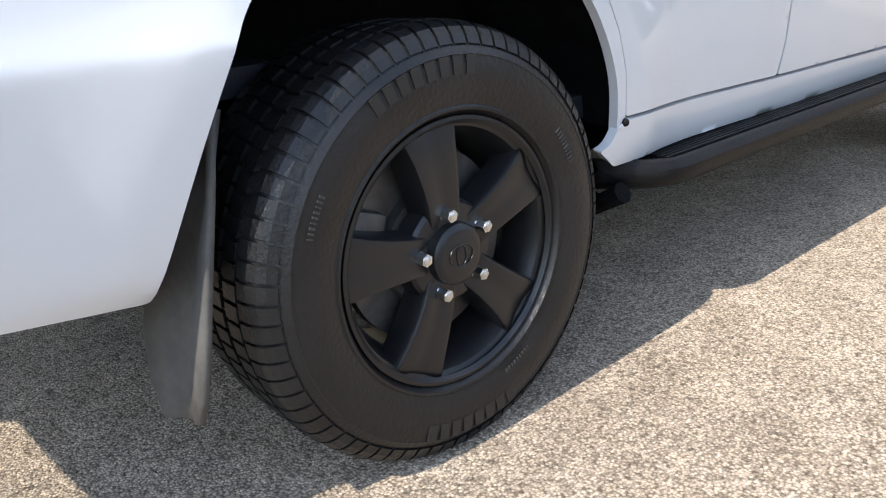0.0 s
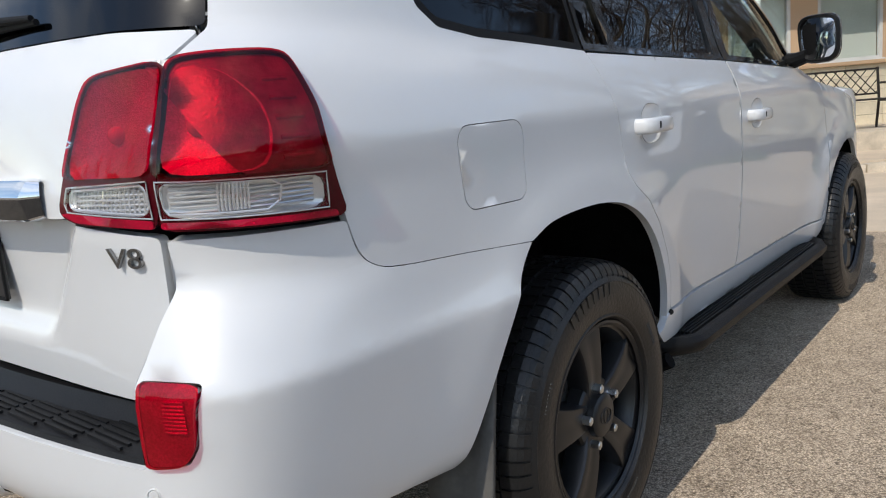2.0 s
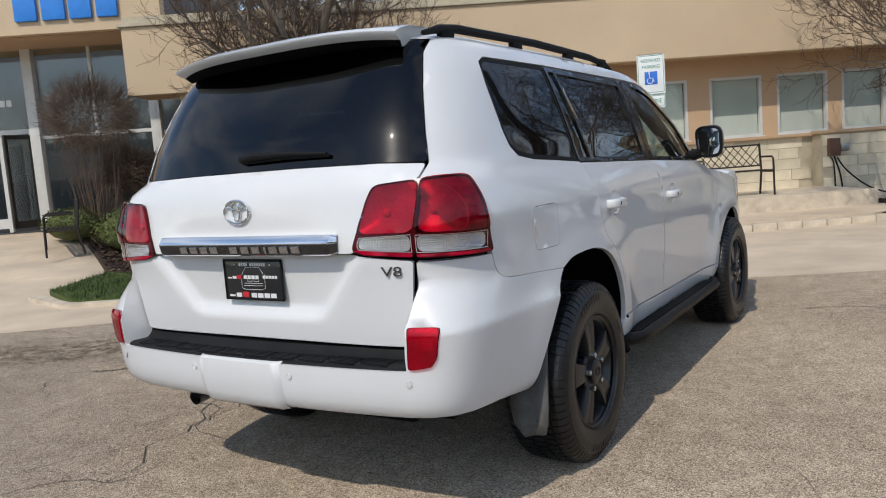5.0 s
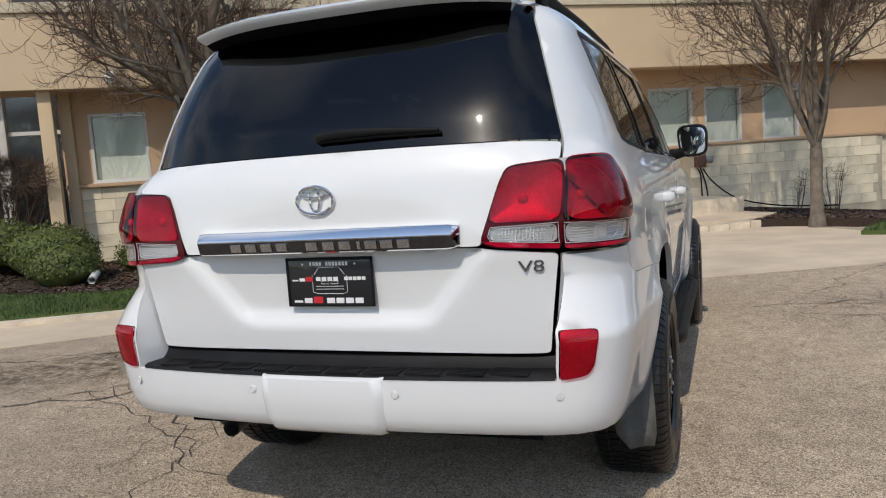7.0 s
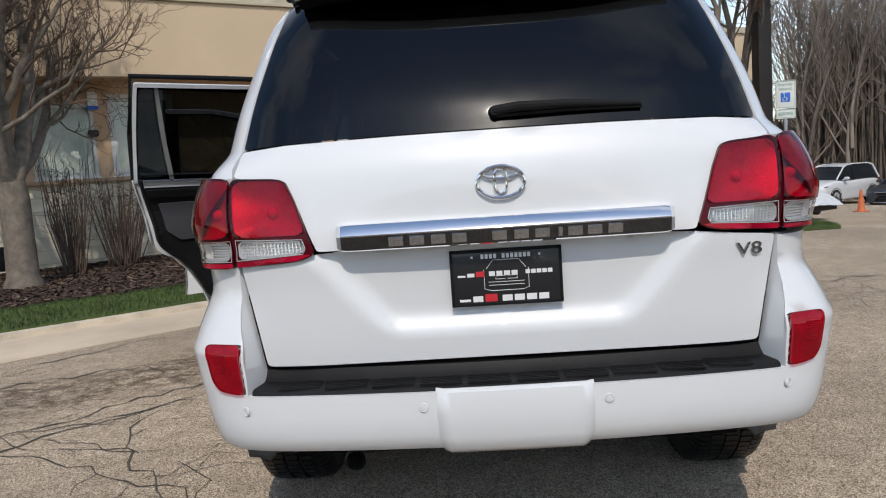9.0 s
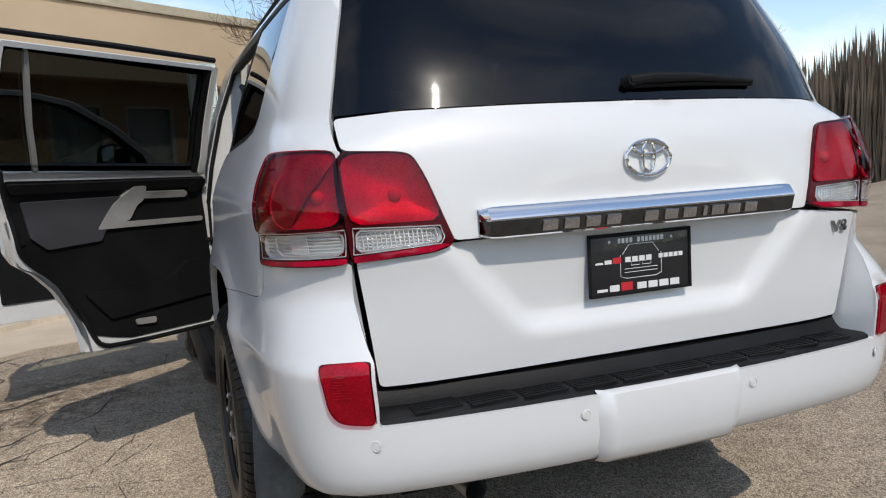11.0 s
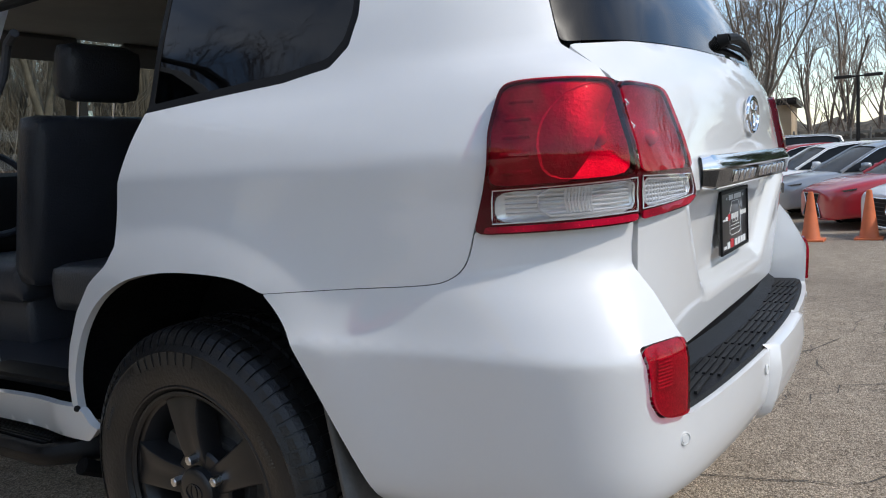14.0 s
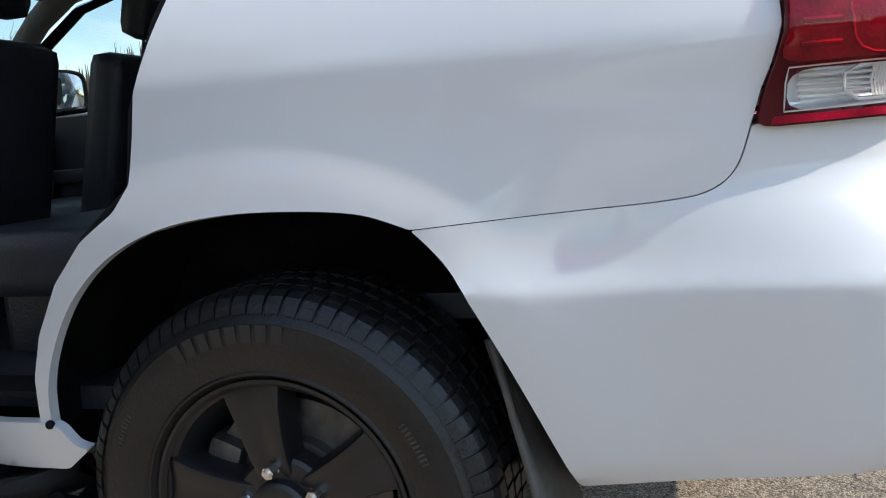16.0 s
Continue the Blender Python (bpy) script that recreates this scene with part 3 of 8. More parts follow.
QWIN = [(-0.40, 1.735), (-0.452, 1.712), (-0.474, 1.62), (-0.488, 1.44), (-0.470, 1.378), (-0.425, 1.340), (-0.30, 1.322), (0.145, 1.296)]
GLASS_SIDE = [(0.750, 1.342), (0.723, 1.45), (0.682, 1.60), (0.638, 1.74), (0.620, 1.80)]
F_ARCH = [(2.87 + 0.475 * math.cos(a), 0.385 + 0.475 * math.sin(a)) for a in [radians(d) for d in range(165, 10, -12)]]

for side in (1, -1):
    def s(pts, f=BODY):
        return [S(y, z, f, side) for y, z in pts]

    def q(pts, f=BODY):
        return [Q(side * x, z, f) for x, z in pts]
    # quarter panel with its rear pillar
    panel("quarter_panel", BODY, s(ARCH_HI[::-1] + smoothed(SEAM)[1:] + [(y, lamp_z(z, side)) for y, z in LAMP_OUT[1:]]) + q([(0.757, lamp_z(1.281, side))]) + q(GLASS_SIDE) + s([(-0.35, 1.80), (0.15, 1.80), (0.15, 1.738)]) + s(QWIN) + s(DOOR_EDGE[1:]) + s([(0.50, 0.50)]), PAINT, car, step=0.020, gap=0.0007, fillet=0.006, holes=[s(FUEL)] if side == 1 else ())
    if side == 1:
        panel("fuel_door", BODY, s(FUEL), PAINT, car, fillet=0.006, step=0.02)
    panel("quarter_window", BODY, s([(0.14, 1.728)] + QWIN), TINT, car, "dark tinted fixed quarter window", gap=0.012, lift=-0.006, flange=0)
    panel("window_seal", BODY, s([(0.14, 1.736)] + QWIN), BLACK, car, gap=0.001, lift=-0.004, flange=0.01, holes=[s([(0.125, 1.715), (-0.395, 1.718), (-0.435, 1.70), (-0.455, 1.62), (-0.468, 1.45), (-0.452, 1.395), (-0.415, 1.362), (-0.29, 1.344), (0.125, 1.318)])], step=0.03)
    # flank below and ahead
    off = (0.0, 0.0) if side > 0 else (-0.022, 0.013)
    foot = [(y + off[0], z + off[1]) for y, z in ((0.475, 0.432), (0.415, 0.477), (0.447, 0.486), (0.472, 0.522), (0.502, 0.5315))]
    panel("sill", BODY, s(foot + [(1.19, 0.5165), (2.39, 0.503), (2.41, 0.46), (2.36, 0.41)]), PAINT, car, step=0.016, lift=0.004)
    panel("front_wing", BODY, s([(2.47, 0.47), (2.47, 0.8), (2.43, 1.02), (2.33, 1.17), (2.75, 1.125), (3.2, 1.06), (3.5, 0.98), (3.56, 0.80), (3.5, 0.62), (3.40, 0.45)] + F_ARCH[::-1] + [(2.41, 0.47)]), PAINT, car)
    panel("roof_side", BODY, s([(0.15, 1.738), (0.15, 1.80), (0.9, 1.79), (1.30, 1.775), (1.62, 1.735), (1.83, 1.66), (2.05, 1.53), (2.24, 1.39), (2.36, 1.27), (2.26, 1.235), (2.14, 1.398), (1.94, 1.545), (1.69, 1.672), (1.45, 1.72), (1.1, 1.727)]), PAINT, car, gap=0.001)

# tail: bumper in one sheet, with its horns beside the tailgate
def both(pts, f):
    return [Q(x, z, f) for x, z in pts]


right_horn = [(0.735, 0.658), (0.734, 0.70), (0.736, 0.80), (0.745, 0.838), (0.7525, 0.93), (0.7525, 1.012)]
edge_r = [S(y, z, BUMPER, 1) for y, z in smoothed(SEAM)[::-1]] + [S(y, z, BUMPER, 1) for y, z in ARCH_LO[::-1]]
low = [Q(x, 0.487, BUMPER) for x in (0.84, 0.7, 0.5, 0.3, 0.0)]
half_loop = both(right_horn, BUMPER) + edge_r + [S(-0.62, 0.460, BUMPER, 1), S(-0.75, 0.474, BUMPER, 1)] + low
bumper_loop = half_loop + [(-p, z) for p, z in half_loop[::-1][1:]]
FOG = [(0.7445, 0.806), (0.850, 0.805), (0.848, 0.765), (0.838, 0.705), (0.818, 0.675), (0.742, 0.664)]
fog_r = both(FOG, BUMPER)
rear_bumper = panel("rear_bumper", BUMPER, bumper_loop, PAINT, car, "white rear bumper with parking sensors", step=0.028, gap=0.0007, holes=[fog_r, [(-p, z) for p, z in fog_r]], flange=0.03, fillet=0.007, lines=(0.764, 0.775, 0.782, 0.789, 0.797, 0.808))
for side in (1, -1):
    fog = panel("rear_reflector", BUMPER, [(side * p, z) for p, z in fog_r], REDCOVER, car, "red rear reflector lamp", lift=0.010, step=0.02, fillet=0.014)
    panel("reflector_back", BUMPER, [(side * p, z) for p, z in fog_r], FACET, fog, "faceted reflector backing", lift=0.002, step=0.02, fillet=0.014)
    pm, zm = side * sum(p for p, _ in fog_r) / len(fog_r), sum(z for _, z in fog_r) / len(fog_r)
    for k in range(9):
        bm = bmesh.new()
        zz = zm - 0.006 + 0.0062 * k
        tube(bm, [BUMPER(pm + u, zz) + (BUMPER(pm, zz) - Vector((0, -0.3, zz))).normalized() * 0.004 for u in (-0.011, -0.004, 0.004, 0.011)], 0.0024, 6)
        part("reflector_rib", bm, FACET, fog)
# inner faces of the bumper's horns, back to the tailgate
for side in (1, -1):
    bm = bmesh.new()
    rows = []
    for (x, z), xg in zip(right_horn, (0.700, 0.704, 0.716, 0.722, 0.735, 0.746)):
        p, _ = Q(side * x, z, BUMPER)
        o = BUMPER(p, z) + Vector((0, 0.001, 0))
        pg, _ = Q(side * (xg + 0.004), z, BODY)
        g = BODY(pg, z) + Vector((0, 0.012, 0))
        rows.append([bm.verts.new(o.lerp(g, k / 4)) for k in range(5)])
    for p, c in zip(rows, rows[1:]):
        for k in range(4):
            bm.faces.new((p[k], p[k + 1], c[k + 1], c[k]))
    part("horn_side", bm, PAINT, rear_bumper)
# lower tailgate
gate_r = both([(0.0, 0.716), (0.4, 0.716), (0.702, 0.716), (0.716, 0.82), (0.735, 0.95), (0.746, 1.018), (0.53, 1.040), (0.3, 1.042), (0.0, 1.042)], GATE)
panel("tailgate", GATE, gate_r + [(-p, z) for p, z in gate_r[::-1][1:-1]], PAINT, car, step=0.02)
# upper hatch
def hatch_edge(side):
    low_ = [(0.3, 1.047), (0.52, 1.046), (0.526, 1.06), (0.546, 1.11)] + [(x, lamp_z(z, side) + 0.001) for x, z in ((0.578, 1.213), (0.600, 1.264), (0.63, 1.274), (0.752, 1.281))]
    return [Q(side * x, z) for x, z in low_ + [(0.745, 1.338), (0.6, 1.348), (0.3, 1.352)]]


panel("hatch", BODY, both([(0.0, 1.047)], BODY) + hatch_edge(1) + both([(0.0, 1.353)], BODY) + hatch_edge(-1)[::-1], PAINT, car)
glass_r = both([(0.0, 1.356), (0.3, 1.355), (0.6, 1.351), (0.748, 1.344), (0.722, 1.45), (0.681, 1.60), (0.637, 1.74), (0.619, 1.795), (0.3, 1.80), (0.0, 1.80)], BODY)
panel("rear_window", BODY, glass_r + [(-p, z) for p, z in glass_r[::-1][1:-1]], TINT, car, "dark tinted rear window", lift=-0.004, flange=0)
# roof
bm = bmesh.new()
rings = []
phis = [radians(a) for a in range(-90, 91, 5)]
for z in (1.798, 1.81, 1.825, 1.84, 1.852, 1.862, 1.87):
    ring = [BODY(p, z) for p in phis]
    fr = f_body(z)
    w = w_body(z)
    ring += [Vector((w * math.cos(a) ** 0.35 if math.cos(a) > 0 else -w * (-math.cos(a)) ** 0.35, Y0 + (fr - Y0) * math.sin(a) ** 0.5, z)) for a in [radians(d) for d in range(10, 175, 10)]]
    rings.append([bm.verts.new(v) for v in ring])
for a, b in zip(rings, rings[1:]):
    for k in range(len(a)):
        bm.faces.new((a[k], a[(k + 1) % len(a)], b[(k + 1) % len(a)], b[k]))
bm.faces.new(rings[-1])
part("roof", bm, PAINT, car, sharp=60)


# ---------------------------------------------------------------- wheels
def tyre_bm():
    bm = bmesh.new()
    half = [(0.240, 0.118), (0.250, 0.131), (0.254, 0.138), (0.258, 0.139), (0.262, 0.137), (0.285, 0.1435), (0.305, 0.146), (0.325, 0.1455), (0.342, 0.1425), (0.3445, 0.1435), (0.348, 0.1415), (0.360, 0.134), (0.373, 0.125), (0.383, 0.115), (0.3895, 0.100), (0.392, 0.078), (0.3925, 0.0)]
    prof = [(r, -x) for r, x in half] + half[::-1][1:]
    lathe(bm, prof, 96)
    bm.verts.ensure_lookup_table()
    bmesh.ops.scale(bm, vec=(1, 0.990, 0.990), verts=bm.verts)
    return bm


def tread_bm():
    """Shoulder bars and centre blocks of the tread."""
    bm = bmesh.new()
    n = 74
    for k in range(n):
        a = k * math.tau / n
        for sgn in (1, -1):
            # a shoulder block that bends over the edge
            rows = []
            for e in (-1, 1):
                rows.append([[bm.verts.new((sgn * x, (r + o) * math.sin(a + e * 0.0345 - 0.10 * (0.41 - r)), (r + o) * math.cos(a + e * 0.0345 - 0.10 * (0.41 - r)))) for x, r in ((0.078, 0.3985), (0.104, 0.3955), (0.119, 0.388), (0.129, 0.3765), (0.1365, 0.361))] for o in (0.0, -0.012)])
            (t0, b0), (t1, b1) = rows
            for k2 in range(4):
                bm.faces.new((t0[k2], t0[k2 + 1], t1[k2 + 1], t1[k2]))
                bm.faces.new((t0[k2], b0[k2], b0[k2 + 1], t0[k2 + 1]))
                bm.faces.new((t1[k2], t1[k2 + 1], b1[k2 + 1], b1[k2]))
            bm.faces.new((t0[0], t1[0], b1[0], b0[0]))
        for x, wdt in ((-0.054, 0.040), (0.0, 0.042), (0.054, 0.040)):
            box(bm, x, 0, 0.3955, wdt, 0.0262, 0.008, Matrix.Rotation(a + x * 2, 4, "X"))
    bmesh.ops.scale(bm, vec=(1, 0.990, 0.990), verts=bm.verts)
    return bm


def rim_bm():
    bm = bmesh.new()
    # barrel and lip
    lathe(bm, [(0.222, -0.115), (0.205, -0.10), (0.198, 0.05), (0.213, 0.095), (0.222, 0.112), (0.236, 0.118), (0.2415, 0.122), (0.2415, 0.130), (0.235, 0.131), (0.228, 0.124)], 80)
    return bm


def spoke_bm(a):
    """One broad spoke, dished from hub to rim."""
    bm = bmesh.new()
    m = Matrix.Rotation(a, 4, "X")
    rows = [(0.045, 0.036, 0.112), (0.080, 0.037, 0.119), (0.105, 0.039, 0.123), (0.14, 0.043, 0.125), (0.18, 0.049, 0.1245), (0.215, 0.057, 0.1215), (0.236, 0.066, 0.116)]
    sec = []
    for r, hw, top in rows:
        pts = [(top - 0.060, -hw - 0.003), (top - 0.010, -hw), (top - 0.003, -hw + 0.004), (top - 0.001, -hw + 0.012), (top - 0.006, -hw * 0.25), (top - 0.006, hw * 0.25), (top - 0.001, hw - 0.012), (top - 0.003, hw - 0.004), (top - 0.010, hw), (top - 0.060, hw + 0.003)]
        sec.append([bm.verts.new(m @ Vector((x, y, r))) for x, y in pts])
    for p, c in zip(sec, sec[1:]):
        for k in range(9):
            bm.faces.new((p[k], p[k + 1], c[k + 1], c[k]))
    return bm


def wheel(at, side, spin):
    w = new("wheel")
    w.parent = car
    w.matrix_basis = pose(*at, 0, 0, 0 if side > 0 else 180)
    tagged(w, "satin black five-spoke wheel with a road tyre")
    part("tyre", tyre_bm(), RUBBER, w, "black road tyre with ribbed tread", sharp=30)
    tagged(part("tread", tread_bm(), RUBBER, w, shade=False), "ribbed tread blocks", kind="stuff")
    part("rim", rim_bm(), RIM, w)
    for k in range(5):
        part("spoke", spoke_bm(spin + k * math.tau / 5), RIM, w, sharp=40)
    bm = bmesh.new()
    lathe(bm, [(0.098, 0.07), (0.094, 0.104), (0.088, 0.110), (0.058, 0.113), (0.0555, 0.128), (0.051, 0.1325), (0.04, 0.135), (0.001, 0.136)], 48)
    part("hub", bm, RIM, w)
    bm = bmesh.new()
    tube(bm, [(0.1365, 0.027 * math.cos(t), 0.020 * math.sin(t)) for t in np.linspace(0, math.tau, 25)], 0.0016, 6, False)
    tube(bm, [(0.1365, 0.011 * math.cos(t), 0.019 * math.sin(t)) for t in np.linspace(0, math.tau, 21)], 0.0014, 6, False)
    part("cap_badge", bm, RIM, w)
    for k in range(5):
        a = spin + (k + 0.5) * math.tau / 5 + math.pi / 5
        bm = bmesh.new()
        m = Matrix.Rotation(a, 4, "X") @ pose(0.121, 0, 0.075, 0, 90, 0)
        bmesh.ops.create_cone(bm, cap_ends=True, segments=6, radius1=0.0115, radius2=0.0115, depth=0.026, matrix=m)
        bmesh.ops.create_cone(bm, cap_ends=True, segments=12, radius1=0.0145, radius2=0.0120, depth=0.006, matrix=m @ pose(0, 0, -0.012))
        bmesh.ops.create_uvsphere(bm, u_segments=10, v_segments=6, radius=0.0095, matrix=m @ pose(0, 0, 0.012) @ Matrix.Diagonal((1, 1, 0.5, 1)))
        part("lug_nut", bm, NUT, w, "bright steel lug nut")
    # brake
    bm = bmesh.new()
    lathe(bm, [(0.06, 0.02), (0.178, 0.02), (0.178, 0.042), (0.110, 0.042), (0.106, 0.062), (0.06, 0.062)], 48)
    part("brake_disc", bm, BRAKE, w, "dull dark steel brake disc")
    bm = boxed(0.07, 0.16, 0.07, 0.015, (0.035, -0.03, 0.155))
    bmesh.ops.transform(bm, matrix=Matrix.Rotation(radians(70), 4, "X"), verts=bm.verts)
    part("brake_caliper", bm, BRAKE, w)
    # raised markings of the sidewall, as plain bars
    for a0, count, wd, hgt, rad, mt in ((8, 8, 0.021, 0.030, 0.325, RUBBER_MARK), (176, 8, 0.021, 0.030, 0.325, RUBBER_MARK), (62, 9, 0.006, 0.010, 0.318, SCUFF), (-62, 10, 0.006, 0.012, 0.300, SCUFF), (204, 9, 0.006, 0.007, 0.272, SCUFF)):
        bm = bmesh.new()
        for k in range(count):
            a = radians(a0) - (k - count / 2) * (wd * 1.35 / rad)
            box(bm, 0.1462, 0, rad, 0.0026, wd * (0.9 if mt is RUBBER_MARK else 0.35 + 0.5 * ((k * 7) % 3) / 3), hgt, Matrix.Rotation(a, 4, "X"))
        part("sidewall_marking", bm, mt, w, shade=False)
    return w


wheel((0.834, -0.006, 0.387), 1, radians(9))
wheel((-0.826, -0.002, 0.400), -1, radians(10))
wheel((0.845, 2.85, 0.392), 1, radians(30))
wheel((-0.83, 2.85, 0.392), -1, radians(50))

# wheel wells: the liner starts behind the arch's edge
for side in (1, -1):
    for loop, (cy, cz), low_n in ((ARCH_LO + ARCH_HI, ARCH[0], len(ARCH_LO)), (F_ARCH[::-1], ARCH[1], 0)):
        bm = bmesh.new()
        rows = []
        for i, (y, z) in enumerate(loop):
            f = BUMPER if i < low_n else BODY
            o = f(*S(y, z, f, side))
            d = Vector((0, y - cy, z - cz)).normalized()
            wob = 0.002 * math.sin(i * 0.55)
            rows.append([bm.verts.new(o + d * a + Vector((-side * b, 0, 0))) for a, b in ((0.004, 0.018), (0.035 + wob, 0.05), (0.05 + wob, 0.14), (0.05 - wob, 0.26), (0.03, 0.42))])
        for p, c in zip(rows, rows[1:]):
            for k in range(4):
                bm.faces.new((p[k], p[k + 1], c[k + 1], c[k]))
        bm.faces.new([r[-1] for r in rows])
        part("wheel_well", bm, LINER, car, "black wheel well liner")
    # mud flap: hangs behind the tyre
    bm = bmesh.new()
    out = [(0.925, -0.385, 0.70), (0.928, -0.41, 0.58), (0.936, -0.44, 0.46), (0.944, -0.465, 0.36), (0.945, -0.48, 0.30), (0.938, -0.49, 0.262)]
    inn = [(0.90, -0.39, 0.70), (0.86, -0.43, 0.58), (0.80, -0.47, 0.46), (0.790, -0.495, 0.38), (0.81, -0.507, 0.30), (0.855, -0.512, 0.25)]
    verts = []
    for (x0, y0, z0), (x1, y1, z1) in zip(out, inn):
        verts.append([bm.verts.new((side * (x0 + (x1 - x0) * k / 3), y0 + (y1 - y0) * k / 3 + (0.012 if k in (1, 2) else 0), z0 + (z1 - z0) * k / 3)) for k in range(4)])
    for p, c in zip(verts, verts[1:]):
        for k in range(3):
            bm.faces.new((p[k], p[k + 1], c[k + 1], c[k]))
    ob = part("mud_flap", bm, FLAP, car, "scuffed dark rubber mud flap")
    md = ob.modifiers.new("thick", "SOLIDIFY")
    md.thickness = 0.012
    # clip at the foot of the arch
    bm = bmesh.new()
    sy, sz = (0.492, 0.526) if side > 0 else (0.470, 0.539)
    bmesh.ops.create_uvsphere(bm, u_segments=10, v_segments=6, radius=0.009, matrix=Matrix.Translation((side * (BODY(*S(sy, sz, BODY, 1)).x + 0.003), sy, sz)))
    part("trim_screw", bm, BLACK, car)

# ---------------------------------------------------------------- lamps
LAMP = [("r", 0.7555, 1.021), ("s", -0.774, 1.012), ("s", -0.800, 1.093), ("s", -0.814, 1.19), ("s", -0.822, 1.240), ("s", -0.827, 1.276), ("s", -0.852, 1.284), ("r", 0.80, 1.283), ("r", 0.7600, 1.280)]
GLAMP = [("r", 0.7530, 1.024), ("r", 0.570, 1.033), ("r", 0.521, 1.049), ("r", 0.542, 1.11), ("r", 0.574, 1.213), ("r", 0.596, 1.262), ("r", 0.620, 1.273), ("r", 0.7576, 1.280)]
# greyer than the bowl: the dark ground it would mirror is painted in
SIDEFACET = material("silver_reflector_dark_mirroring_in_grey", (0.46, 0.46, 0.46), 0.35, 0.4, vary=0.3, scale=30, fine=160, bump=0.2)
BULB = material("frosted_bulb_glass", (0.80, 0.78, 0.74), 0.2, vary=0.05, coat=0.5)


CLEARRIM = material("clear_moulded_plastic", (0.84, 0.85, 0.86), 0.12, 0.55, vary=0.10, coat=1.0)


def BODY_OUT(p, z):
    """Outward way of the body surface, level."""
    d = BODY(p + 0.01, z) - BODY(p - 0.01, z)
    return Vector((-d.y, d.x, 0)).normalized() * -1


def lp(pts, side):
    return [S(a, lamp_z(z, side), BODY, side) if k == "s" else Q(side * a, lamp_z(z, side)) for k, a, z in pts]


PHI_IN, PHI_OUT = Q(0.757, 1.15)[0], S(-0.800, 1.12)[0]


def LAMP_SURF(p, z):
    """The outer lamp swells beyond the body's corner."""
    u = min(1.0, max(0.0, (abs(p) - PHI_IN) / (PHI_OUT - PHI_IN)))
    fade = min(1.0, max(0.0, (1.30 - z) / 0.10)) ** 0.7
    return BODY(p, z) + BODY_OUT(p, z) * 0.011 * (math.sin(math.pi * u ** 0.9)) * fade


def bowl(LF, loop, c, deep, rim, power, mat, name, parent, label="", fillet=0.03, rings=14):
    """A hollow behind a lamp's cover: it sinks from the outline towards its middle."""
    edge = filleted(list(loop), fillet)
    edge = [(a0 + (b0 - a0) * i / 4, a1 + (b1 - a1) * i / 4) for (a0, a1), (b0, b1) in zip(edge, edge[1:] + edge[:1]) for i in range(4)]
    bm = bmesh.new()
    rows = []
    for k in range(rings):
        f = 1 - k / rings
        rows.append([bm.verts.new(LF(c[0] + (p - c[0]) * f, c[1] + (z - c[1]) * f) + BODY_OUT(p, z) * (rim - deep * (1 - f ** power))) for p, z in edge])
    for p, q_ in zip(rows, rows[1:]):
        for k in range(len(edge)):
            bm.faces.new((p[k], p[(k + 1) % len(edge)], q_[(k + 1) % len(edge)], q_[k]))
    bm.faces.new(rows[-1])
    return part(name, bm, mat, parent, label, sharp=50)


def grown(loop, k):
    c = sum(p for p, _ in loop) / len(loop), sum(z for _, z in loop) / len(loop)
    return [(c[0] + (p - c[0]) * k, c[1] + (z - c[1]) * k) for p, z in loop]


